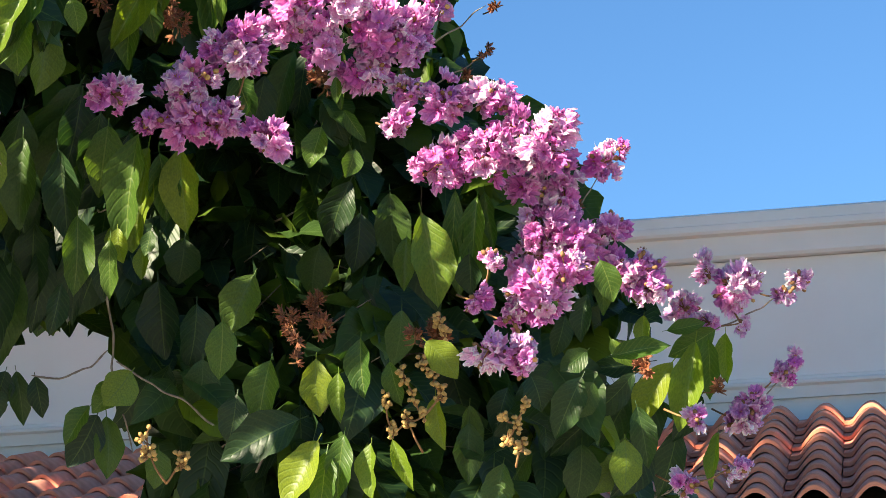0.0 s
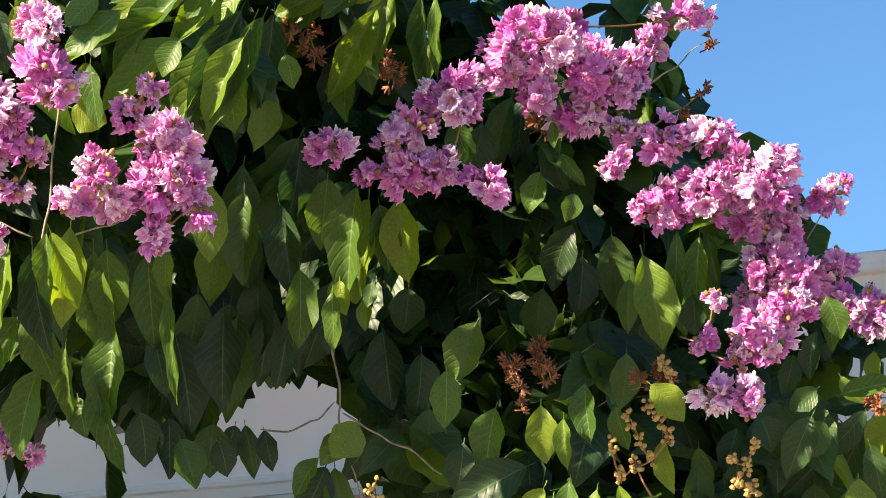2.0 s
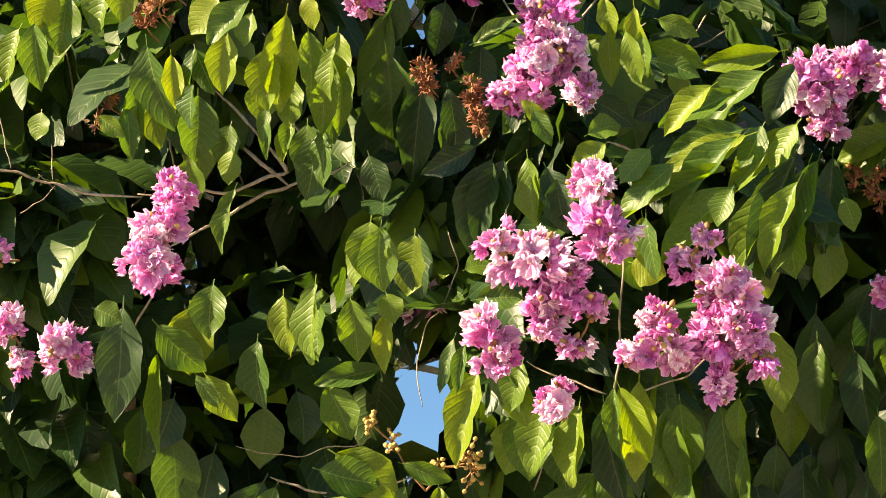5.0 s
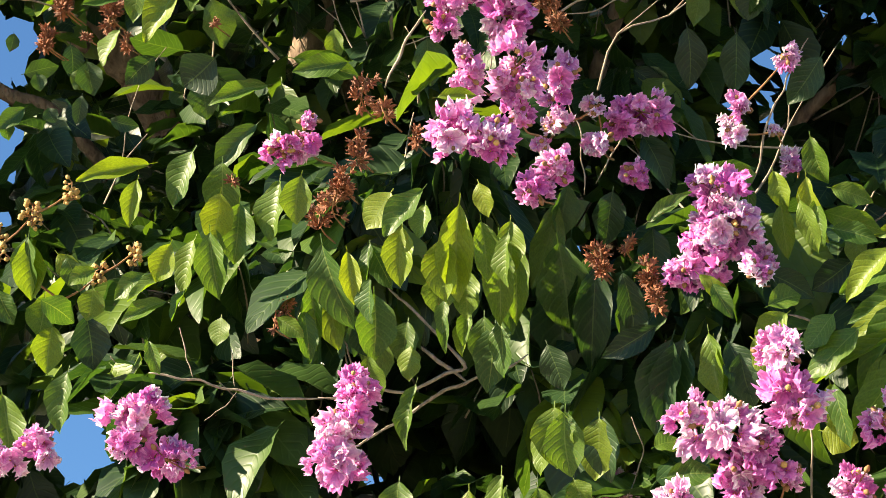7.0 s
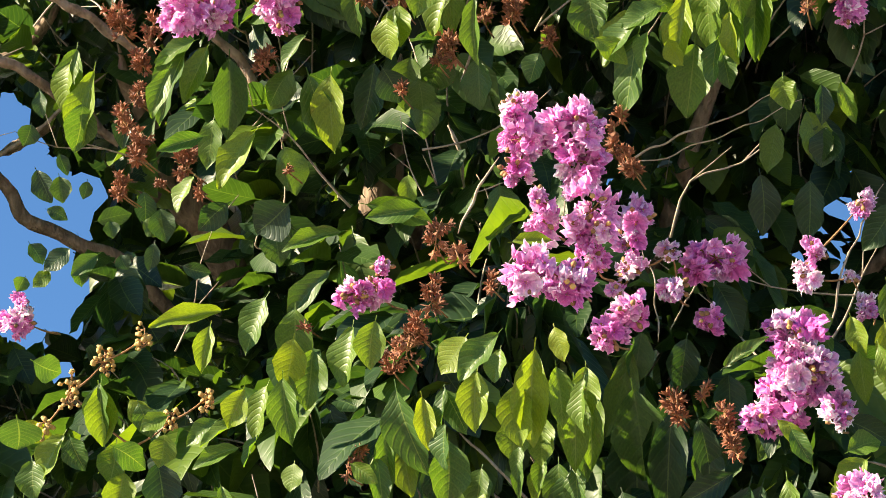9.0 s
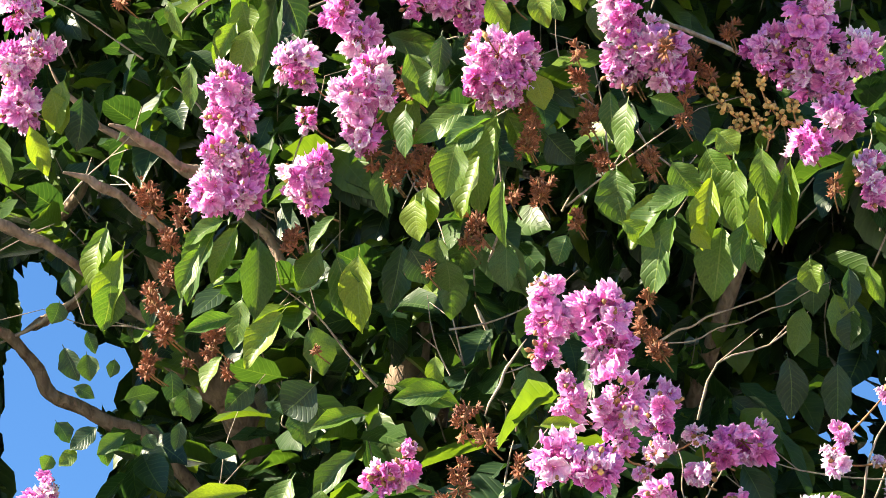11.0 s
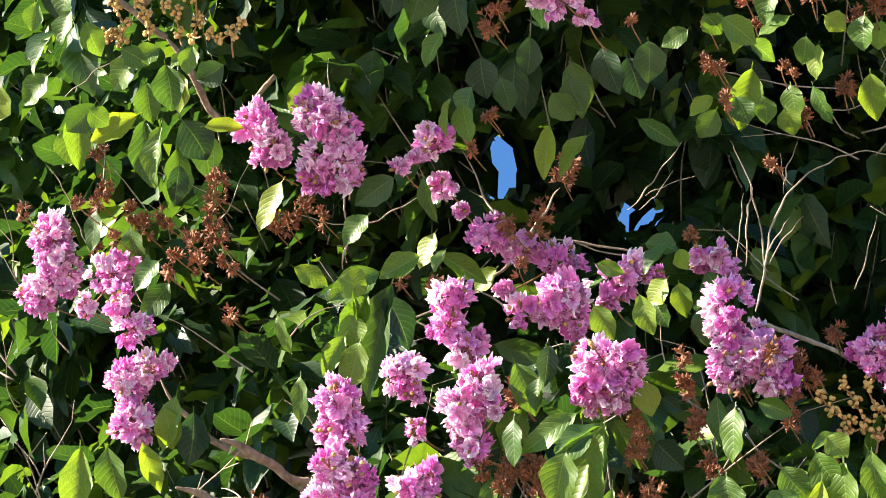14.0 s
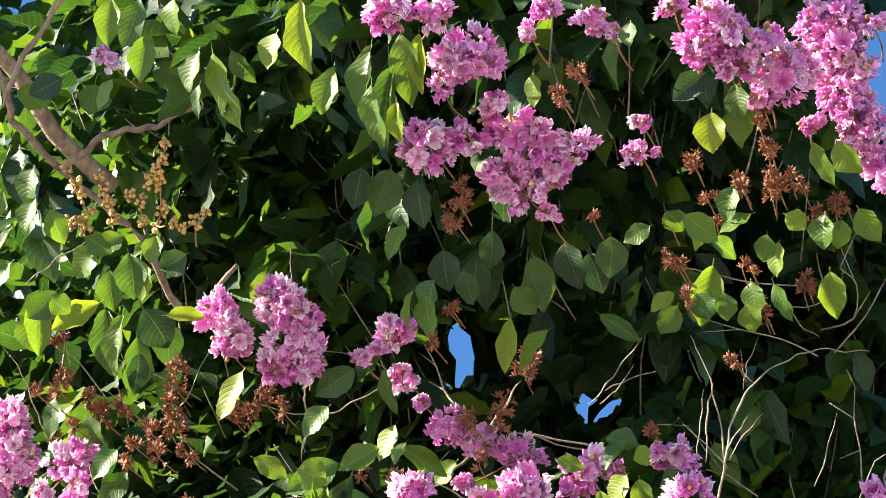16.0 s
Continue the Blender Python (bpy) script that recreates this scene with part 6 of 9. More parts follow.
leaf((-1.406, 2.925, 3.931), (-1.385, 2.975, 3.861), 0.046, 0.5)
leaf((-1.225, 2.995, 3.945), (-1.256, 3.026, 3.869), 0.051, 0.3)
leaf((-1.222, 2.931, 3.759), (-1.241, 2.964, 3.684), 0.066, 0.7)
leaf((-2.077, 2.771, 3.836), (-2.115, 2.799, 3.745), 0.057, 0.6)
leaf((-2.044, 2.778, 3.785), (-2.098, 2.814, 3.666), 0.056, 0.5)
leaf((-2.173, 2.752, 4.167), (-2.223, 2.774, 4.082), 0.050, 0.4)
leaf((-2.186, 2.820, 4.179), (-2.217, 2.855, 4.095), 0.061, 0.2)
leaf((-1.816, 2.751, 4.203), (-1.818, 2.781, 4.152), 0.058, 0.9)
leaf((-1.793, 2.755, 4.135), (-1.839, 2.771, 4.065), 0.057, 0.9)
leaf((-1.736, 2.782, 3.573), (-1.804, 2.779, 3.495), 0.053, 0.7)
leaf((-1.567, 2.837, 3.421), (-1.481, 2.888, 3.388), 0.043, 0.8)
leaf((-1.013, 3.209, 3.684), (-1.032, 3.239, 3.606), 0.055, 0.2)
leaf((-0.988, 3.229, 3.624), (-0.988, 3.265, 3.544), 0.054, 0.2)
leaf((-0.894, 3.108, 3.578), (-0.889, 3.133, 3.518), 0.026, 0.9)
leaf((-1.630, 2.932, 4.185), (-1.552, 2.980, 4.160), 0.049, 0.2)
leaf((-1.558, 2.973, 3.765), (-1.586, 3.001, 3.686), 0.064, 0.1)
leaf((-2.101, 2.494, 4.591), (-2.128, 2.563, 4.496), 0.062, 0.7)
leaf((-2.105, 2.481, 4.597), (-2.183, 2.454, 4.547), 0.051, 0.7)
leaf((-1.988, 2.404, 4.599), (-2.003, 2.452, 4.533), 0.060, 0.7)
leaf((-2.267, 2.486, 4.650), (-2.277, 2.529, 4.590), 0.063, 0.7)
leaf((-2.155, 2.664, 4.683), (-2.199, 2.714, 4.591), 0.064, 0.2)
leaf((-2.087, 2.640, 4.675), (-2.091, 2.697, 4.605), 0.063, 0.1)
leaf((-1.987, 2.528, 4.550), (-1.924, 2.561, 4.546), 0.030, 0.7)
leaf((-1.919, 2.682, 4.504), (-1.987, 2.693, 4.431), 0.051, 0.7)
leaf((-1.539, 2.626, 4.480), (-1.573, 2.650, 4.423), 0.024, 1.0)
leaf((-1.523, 2.647, 4.477), (-1.538, 2.683, 4.419), 0.049, 0.8)
leaf((-1.421, 2.764, 4.470), (-1.459, 2.804, 4.394), 0.039, 0.8)
leaf((-1.377, 2.827, 4.473), (-1.444, 2.825, 4.424), 0.040, 0.7)
leaf((-1.693, 2.781, 4.305), (-1.759, 2.756, 4.270), 0.049, 0.9)
leaf((-1.763, 2.764, 4.284), (-1.851, 2.733, 4.239), 0.059, 0.8)
leaf((-1.782, 2.758, 4.237), (-1.845, 2.776, 4.157), 0.049, 0.7)
leaf((-1.774, 2.820, 4.303), (-1.882, 2.887, 4.139), 0.070, 0.3)
leaf((-1.664, 2.790, 4.350), (-1.709, 2.796, 4.298), 0.049, 0.8)
leaf((-1.673, 2.766, 4.469), (-1.687, 2.812, 4.400), 0.030, 0.8)
leaf((-1.684, 2.842, 4.346), (-1.624, 2.902, 4.302), 0.040, 0.6)
leaf((-1.379, 2.779, 4.613), (-1.388, 2.839, 4.536), 0.060, 0.2)
leaf((-1.290, 2.823, 4.619), (-1.290, 2.869, 4.559), 0.060, 0.2)
leaf((-1.097, 2.920, 4.577), (-1.151, 2.965, 4.495), 0.060, 0.5)
leaf((-1.286, 2.843, 4.483), (-1.236, 2.894, 4.437), 0.034, 0.8)
leaf((-1.314, 2.893, 4.248), (-1.264, 2.916, 4.228), 0.048, 1.0)
leaf((-1.220, 2.927, 4.170), (-1.215, 2.959, 4.118), 0.047, 0.9)
leaf((-1.302, 2.894, 4.120), (-1.302, 2.914, 4.077), 0.047, 0.8)
leaf((-1.265, 2.909, 4.151), (-1.269, 2.935, 4.100), 0.038, 0.9)
leaf((-2.326, 2.686, 4.069), (-2.365, 2.736, 3.957), 0.060, 0.7)
leaf((-2.307, 2.740, 4.096), (-2.319, 2.786, 4.013), 0.061, 0.6)
leaf((-2.237, 2.746, 4.086), (-2.227, 2.800, 4.015), 0.040, 0.5)
leaf((-2.197, 2.749, 4.147), (-2.202, 2.785, 4.084), 0.050, 0.5)
leaf((-1.466, 2.729, 4.614), (-1.501, 2.765, 4.547), 0.060, 0.2)
leaf((-1.513, 2.691, 4.619), (-1.524, 2.732, 4.560), 0.060, 0.2)
leaf((-1.687, 2.154, 4.718), (-1.726, 2.179, 4.663), 0.058, 1.0)
leaf((-1.657, 2.161, 4.708), (-1.690, 2.255, 4.607), 0.067, 0.7)
leaf((-1.627, 2.169, 4.699), (-1.616, 2.217, 4.655), 0.038, 0.8)
leaf((-1.762, 2.115, 4.766), (-1.806, 2.148, 4.703), 0.049, 0.9)
leaf((-1.811, 2.065, 4.833), (-1.846, 2.105, 4.771), 0.049, 0.8)
leaf((-1.694, 2.087, 4.787), (-1.720, 2.113, 4.741), 0.058, 0.9)
leaf((-1.539, 2.172, 4.694), (-1.575, 2.190, 4.648), 0.057, 0.9)
leaf((-1.481, 2.167, 4.699), (-1.520, 2.213, 4.633), 0.057, 1.0)
leaf((-1.396, 2.237, 4.649), (-1.447, 2.293, 4.567), 0.066, 1.0)
leaf((-1.340, 2.242, 4.651), (-1.376, 2.317, 4.563), 0.056, 0.9)
leaf((-1.381, 2.276, 4.623), (-1.445, 2.343, 4.526), 0.056, 0.9)
leaf((-1.314, 2.253, 4.646), (-1.347, 2.310, 4.573), 0.037, 0.9)
leaf((-1.478, 2.274, 4.619), (-1.524, 2.266, 4.586), 0.038, 0.8)
leaf((-1.970, 2.420, 4.588), (-1.999, 2.449, 4.528), 0.060, 0.8)
leaf((-2.081, 2.472, 4.657), (-2.095, 2.513, 4.597), 0.052, 0.5)
leaf((-1.523, 2.519, 4.676), (-1.568, 2.551, 4.611), 0.069, 0.2)
leaf((-1.487, 2.556, 4.663), (-1.512, 2.600, 4.598), 0.059, 0.2)
leaf((-1.364, 2.739, 4.538), (-1.360, 2.777, 4.487), 0.059, 0.3)
leaf((-1.215, 2.750, 4.557), (-1.235, 2.784, 4.500), 0.059, 0.3)
leaf((-1.467, 2.681, 4.539), (-1.473, 2.714, 4.488), 0.049, 0.3)
leaf((-1.316, 2.781, 4.621), (-1.320, 2.834, 4.552), 0.060, 0.2)
leaf((-0.965, 2.642, 4.637), (-0.986, 2.678, 4.582), 0.058, 0.5)
leaf((-0.912, 2.622, 4.660), (-0.919, 2.656, 4.612), 0.048, 0.4)
leaf((-1.192, 2.429, 4.655), (-1.214, 2.456, 4.609), 0.038, 0.6)
leaf((-0.974, 2.736, 4.548), (-1.012, 2.754, 4.502), 0.048, 1.0)
leaf((-0.976, 2.810, 4.546), (-1.033, 2.792, 4.526), 0.039, 1.0)
leaf((-0.930, 2.853, 4.562), (-0.905, 2.873, 4.533), 0.039, 1.0)
leaf((-1.148, 2.769, 4.568), (-1.193, 2.755, 4.546), 0.039, 0.4)
leaf((-0.830, 2.750, 4.596), (-0.835, 2.801, 4.531), 0.039, 1.0)
leaf((-0.982, 2.960, 4.612), (-1.011, 2.983, 4.563), 0.045, 0.5)
leaf((-0.877, 3.003, 4.653), (-0.901, 3.019, 4.613), 0.051, 0.5)
leaf((-1.062, 3.013, 4.597), (-1.080, 3.040, 4.546), 0.051, 0.4)
leaf((-1.144, 2.970, 4.572), (-1.161, 2.997, 4.520), 0.051, 0.5)
leaf((-2.134, 2.289, 4.785), (-2.169, 2.307, 4.732), 0.062, 0.6)
leaf((-2.105, 2.181, 4.877), (-2.061, 2.224, 4.859), 0.052, 0.4)
leaf((-0.943, 2.578, 4.662), (-1.007, 2.576, 4.628), 0.048, 0.3)
leaf((-1.997, 2.775, 3.195), (-2.005, 2.803, 3.109), 0.052, 0.8)
leaf((-1.933, 2.790, 3.157), (-1.925, 2.808, 3.108), 0.038, 0.8)
leaf((-2.114, 2.774, 3.100), (-2.119, 2.787, 3.041), 0.052, 0.7)
leaf((-2.046, 2.778, 3.123), (-2.034, 2.800, 3.074), 0.043, 0.7)
leaf((-2.014, 2.851, 3.136), (-2.029, 2.858, 3.076), 0.052, 0.6)
leaf((-1.731, 2.829, 3.152), (-1.767, 2.835, 3.076), 0.042, 0.8)
leaf((-1.811, 2.818, 3.111), (-1.852, 2.794, 3.078), 0.034, 0.8)
leaf((-1.681, 2.855, 3.701), (-1.671, 2.922, 3.597), 0.059, 0.6)
leaf((-1.717, 2.846, 3.707), (-1.743, 2.849, 3.661), 0.045, 0.4)
leaf((-2.085, 2.772, 3.808), (-2.120, 2.790, 3.732), 0.057, 0.5)
leaf((-2.063, 2.779, 3.727), (-2.087, 2.800, 3.656), 0.056, 0.4)
leaf((-1.513, 2.830, 3.747), (-1.534, 2.844, 3.694), 0.053, 0.7)
leaf((-1.420, 2.934, 3.692), (-1.437, 2.962, 3.620), 0.053, 0.3)
leaf((-1.328, 2.967, 3.692), (-1.354, 2.969, 3.652), 0.044, 0.6)
leaf((-1.255, 2.990, 3.778), (-1.260, 3.017, 3.719), 0.063, 0.6)
leaf((-0.990, 3.128, 3.632), (-0.991, 3.146, 3.581), 0.044, 0.4)
leaf((-0.963, 3.247, 3.596), (-0.986, 3.263, 3.538), 0.054, 0.2)
leaf((-1.889, 2.800, 3.132), (-1.920, 2.777, 3.108), 0.034, 0.7)
leaf((-2.141, 2.763, 3.159), (-2.091, 2.797, 3.138), 0.035, 0.7)
leaf((-1.724, 2.035, 4.749), (-1.781, 2.059, 4.686), 0.048, 0.9)
leaf((-1.673, 2.153, 4.623), (-1.698, 2.176, 4.577), 0.028, 0.9)
leaf((-1.451, 2.103, 4.658), (-1.492, 2.176, 4.572), 0.056, 1.0)
leaf((-1.442, 2.198, 4.580), (-1.484, 2.230, 4.520), 0.051, 0.8)
leaf((-1.392, 2.242, 4.553), (-1.421, 2.304, 4.476), 0.055, 0.9)
leaf((-1.370, 2.277, 4.534), (-1.390, 2.312, 4.481), 0.037, 0.7)
leaf((-1.540, 2.453, 4.625), (-1.570, 2.483, 4.568), 0.058, 0.1)
leaf((-1.455, 2.462, 4.452), (-1.499, 2.472, 4.404), 0.038, 0.8)
leaf((-1.049, 2.679, 4.466), (-1.012, 2.721, 4.422), 0.047, 1.0)
leaf((-1.021, 2.731, 4.472), (-1.060, 2.730, 4.442), 0.038, 0.9)
leaf((-0.862, 2.855, 4.528), (-0.889, 2.877, 4.481), 0.058, 0.8)
leaf((-0.813, 2.895, 4.553), (-0.800, 2.934, 4.501), 0.049, 0.9)
leaf((-0.785, 2.726, 4.550), (-0.772, 2.766, 4.499), 0.057, 1.0)
leaf((-0.997, 2.393, 4.634), (-1.012, 2.409, 4.600), 0.042, 0.6)
leaf((-2.085, 2.248, 4.649), (-2.119, 2.264, 4.597), 0.050, 0.8)
leaf((-2.061, 2.268, 4.626), (-2.057, 2.311, 4.579), 0.045, 0.8)
leaf((-2.020, 2.320, 4.582), (-1.987, 2.358, 4.557), 0.040, 0.9)
leaf((-2.164, 2.287, 4.652), (-2.206, 2.296, 4.598), 0.041, 0.9)
leaf((-1.895, 2.352, 4.534), (-1.924, 2.337, 4.511), 0.029, 0.9)
leaf((-1.964, 2.138, 4.786), (-2.014, 2.114, 4.755), 0.050, 0.3)
leaf((-1.944, 2.205, 4.826), (-1.968, 2.227, 4.781), 0.061, 0.1)
leaf((-1.863, 2.154, 4.744), (-1.903, 2.158, 4.702), 0.039, 0.5)
leaf((-1.119, 2.903, 3.721), (-1.093, 2.933, 3.673), 0.052, 0.9)
leaf((-1.070, 2.925, 3.743), (-1.055, 2.953, 3.692), 0.061, 1.0)
leaf((-1.034, 2.944, 3.720), (-1.065, 2.988, 3.622), 0.052, 1.0)
leaf((-1.068, 2.928, 3.691), (-1.107, 2.968, 3.594), 0.048, 1.0)
leaf((-0.994, 2.964, 3.738), (-1.006, 2.998, 3.664), 0.044, 0.9)
leaf((-1.126, 2.903, 3.655), (-1.204, 2.894, 3.604), 0.052, 1.0)
leaf((-1.101, 2.914, 3.673), (-1.161, 2.895, 3.646), 0.048, 0.9)
leaf((-1.121, 2.907, 3.625), (-1.150, 2.913, 3.578), 0.034, 0.9)
leaf((-1.011, 2.959, 3.657), (-1.022, 2.991, 3.584), 0.035, 0.9)
leaf((-0.978, 3.046, 3.762), (-1.022, 3.093, 3.655), 0.045, 0.6)
leaf((-1.232, 2.926, 3.760), (-1.235, 2.966, 3.683), 0.067, 0.5)
leaf((-1.173, 2.877, 3.837), (-1.209, 2.903, 3.765), 0.053, 0.7)
leaf((-1.224, 2.925, 3.910), (-1.239, 2.956, 3.843), 0.036, 0.6)
leaf((-1.052, 2.933, 3.773), (-1.030, 2.951, 3.738), 0.044, 0.9)
leaf((-1.164, 2.951, 3.893), (-1.119, 2.974, 3.864), 0.036, 0.5)
leaf((-1.529, 2.818, 4.028), (-1.523, 2.871, 3.951), 0.056, 0.5)
leaf((-1.502, 2.761, 3.866), (-1.528, 2.785, 3.800), 0.045, 0.8)
leaf((-1.406, 2.790, 3.859), (-1.500, 2.763, 3.813), 0.045, 0.7)
leaf((-1.373, 2.801, 3.832), (-1.445, 2.779, 3.794), 0.040, 0.8)
leaf((-1.368, 2.803, 3.831), (-1.402, 2.836, 3.749), 0.049, 0.9)
leaf((-1.426, 2.785, 3.787), (-1.464, 2.807, 3.713), 0.062, 0.7)
leaf((-1.421, 2.854, 3.817), (-1.476, 2.882, 3.725), 0.063, 0.6)
leaf((-1.362, 2.808, 3.713), (-1.392, 2.845, 3.623), 0.035, 0.8)
leaf((-1.490, 2.768, 3.693), (-1.503, 2.789, 3.635), 0.052, 0.7)
leaf((-1.351, 2.964, 3.893), (-1.322, 2.996, 3.848), 0.055, 0.2)
leaf((-1.372, 2.803, 4.073), (-1.357, 2.839, 4.022), 0.042, 0.8)
leaf((-1.302, 2.828, 4.085), (-1.299, 2.865, 4.026), 0.042, 0.8)
leaf((-1.474, 2.834, 4.053), (-1.495, 2.858, 3.994), 0.037, 0.3)
leaf((-1.254, 2.850, 4.190), (-1.304, 2.847, 4.151), 0.047, 1.0)
leaf((-1.237, 2.856, 4.175), (-1.235, 2.871, 4.141), 0.037, 1.0)
leaf((-1.129, 2.908, 4.514), (-1.122, 2.937, 4.470), 0.045, 0.5)
leaf((-1.138, 2.825, 4.450), (-1.180, 2.817, 4.424), 0.034, 0.7)
leaf((-1.092, 2.946, 4.527), (-1.100, 2.968, 4.485), 0.040, 0.6)
leaf((-1.075, 3.008, 4.543), (-1.078, 3.032, 4.500), 0.045, 0.6)
leaf((-0.995, 2.938, 4.500), (-0.995, 2.981, 4.440), 0.039, 0.7)
leaf((-0.930, 3.060, 4.598), (-0.945, 3.106, 4.529), 0.051, 0.4)
leaf((-2.038, 2.465, 4.523), (-2.083, 2.509, 4.436), 0.055, 0.7)
leaf((-2.210, 2.445, 4.646), (-2.252, 2.506, 4.550), 0.052, 0.5)
leaf((-2.160, 2.414, 4.582), (-2.135, 2.442, 4.560), 0.046, 0.8)
leaf((-1.881, 2.344, 4.535), (-1.902, 2.358, 4.493), 0.039, 0.9)
leaf((-1.981, 2.375, 4.612), (-2.021, 2.355, 4.583), 0.045, 0.6)
leaf((-2.137, 2.654, 4.624), (-2.162, 2.686, 4.561), 0.042, 0.2)
leaf((-1.801, 2.698, 4.241), (-1.765, 2.727, 4.216), 0.058, 0.8)
leaf((-2.306, 2.635, 4.574), (-2.340, 2.659, 4.509), 0.043, 0.8)
leaf((-2.281, 2.708, 4.576), (-2.291, 2.750, 4.512), 0.054, 0.6)
leaf((-2.166, 2.659, 4.407), (-2.215, 2.650, 4.359), 0.051, 0.8)
leaf((-1.888, 2.686, 4.294), (-1.846, 2.729, 4.262), 0.039, 0.7)
leaf((-1.757, 2.715, 4.375), (-1.807, 2.709, 4.331), 0.049, 0.8)
leaf((-2.177, 2.706, 4.394), (-2.234, 2.701, 4.336), 0.051, 0.6)
leaf((-1.617, 2.740, 4.254), (-1.642, 2.740, 4.220), 0.033, 1.0)
leaf((-1.794, 2.830, 4.291), (-1.771, 2.897, 4.217), 0.064, 0.2)
leaf((-1.820, 2.749, 4.156), (-1.869, 2.757, 4.094), 0.038, 0.6)
leaf((-1.897, 2.734, 4.090), (-1.925, 2.762, 4.020), 0.034, 0.6)
leaf((-1.912, 2.678, 4.191), (-1.918, 2.713, 4.131), 0.029, 0.7)
leaf((-1.836, 2.690, 3.669), (-1.876, 2.700, 3.600), 0.040, 0.8)
leaf((-1.779, 2.708, 3.536), (-1.838, 2.670, 3.510), 0.030, 0.8)
leaf((-1.798, 2.766, 3.605), (-1.828, 2.780, 3.536), 0.044, 0.6)
leaf((-1.797, 2.709, 3.472), (-1.829, 2.706, 3.421), 0.043, 0.9)
leaf((-1.618, 2.735, 3.687), (-1.662, 2.731, 3.637), 0.035, 1.0)
leaf((-1.366, 2.809, 4.165), (-1.328, 2.830, 4.143), 0.028, 0.7)
leaf((-1.233, 2.921, 4.096), (-1.249, 2.949, 4.038), 0.037, 0.3)
leaf((-1.337, 2.881, 3.956), (-1.330, 2.910, 3.905), 0.046, 0.5)
leaf((-1.592, 2.912, 3.730), (-1.634, 2.943, 3.635), 0.050, 0.2)
leaf((-1.515, 2.939, 3.678), (-1.529, 2.972, 3.601), 0.054, 0.1)
leaf((-1.741, 2.883, 3.601), (-1.736, 2.918, 3.532), 0.054, 0.2)
leaf((-1.511, 2.867, 3.471), (-1.519, 2.880, 3.422), 0.030, 0.6)
leaf((-1.765, 2.891, 3.467), (-1.766, 2.914, 3.407), 0.053, 0.1)
leaf((-1.835, 2.869, 3.518), (-1.876, 2.857, 3.474), 0.045, 0.2)
leaf((-1.679, 2.787, 3.134), (-1.687, 2.819, 3.041), 0.049, 0.8)
leaf((-1.904, 2.819, 3.110), (-1.916, 2.821, 3.064), 0.043, 0.6)
leaf((-1.751, 2.780, 3.075), (-1.800, 2.751, 3.043), 0.029, 0.8)
leaf((-1.753, 2.785, 3.041), (-1.809, 2.749, 3.014), 0.029, 0.9)
leaf((-1.719, 2.790, 3.053), (-1.746, 2.782, 3.009), 0.029, 0.9)
leaf((-2.096, 2.737, 3.020), (-2.110, 2.747, 2.952), 0.051, 0.8)
leaf((-1.628, 2.734, 2.965), (-1.638, 2.733, 2.927), 0.036, 0.6)
leaf((-1.677, 2.622, 2.899), (-1.668, 2.635, 2.853), 0.023, 0.7)
leaf((-1.545, 2.747, 2.951), (-1.514, 2.765, 2.921), 0.027, 0.7)
leaf((-1.516, 2.930, 3.008), (-1.504, 2.946, 2.959), 0.049, 0.3)
leaf((-1.202, 2.891, 3.630), (-1.161, 2.917, 3.595), 0.039, 0.9)
leaf((-1.101, 2.936, 3.623), (-1.090, 2.954, 3.582), 0.034, 1.0)
leaf((-1.033, 2.970, 3.620), (-1.066, 2.987, 3.557), 0.043, 0.9)
leaf((-0.925, 3.109, 3.584), (-0.938, 3.129, 3.526), 0.031, 0.3)
leaf((-1.018, 3.159, 3.569), (-1.053, 3.175, 3.504), 0.044, 0.1)
leaf((-0.875, 3.261, 3.437), (-0.938, 3.266, 3.375), 0.053, 0.1)
leaf((-1.254, 2.622, 3.021), (-1.310, 2.613, 2.963), 0.044, 1.0)
leaf((-1.191, 2.664, 3.032), (-1.189, 2.676, 2.987), 0.030, 0.7)
leaf((-1.318, 2.817, 2.952), (-1.332, 2.819, 2.906), 0.023, 0.9)
leaf((-1.330, 2.916, 2.986), (-1.345, 2.922, 2.930), 0.024, 0.9)
leaf((-1.287, 2.937, 2.966), (-1.309, 2.952, 2.885), 0.048, 0.8)
leaf((-1.262, 3.093, 3.208), (-1.314, 3.120, 3.088), 0.051, 0.1)
leaf((-1.028, 2.853, 3.015), (-0.965, 2.844, 3.045), 0.023, 0.8)
leaf((-0.912, 2.956, 3.092), (-0.935, 2.972, 3.022), 0.031, 0.5)
leaf((-0.889, 2.992, 3.120), (-0.882, 3.010, 3.064), 0.032, 0.4)
leaf((-0.821, 2.914, 3.057), (-0.822, 2.944, 2.970), 0.039, 0.9)
leaf((-0.904, 2.875, 2.821), (-0.870, 2.893, 2.773), 0.052, 0.5)
leaf((-1.248, 3.000, 2.938), (-1.240, 3.019, 2.872), 0.048, 0.1)
leaf((-1.407, 2.696, 2.998), (-1.409, 2.715, 2.928), 0.031, 0.7)
leaf((-1.199, 2.767, 3.003), (-1.221, 2.775, 2.937), 0.038, 0.7)
leaf((-1.271, 2.948, 3.048), (-1.293, 2.966, 2.956), 0.040, 0.7)
leaf((-1.371, 2.919, 2.991), (-1.379, 2.929, 2.930), 0.020, 0.8)
leaf((-1.345, 2.932, 2.975), (-1.356, 2.936, 2.922), 0.024, 0.9)
leaf((-1.422, 2.922, 2.888), (-1.457, 2.925, 2.803), 0.032, 0.7)
leaf((-1.122, 2.987, 3.015), (-1.118, 3.016, 2.924), 0.040, 0.1)
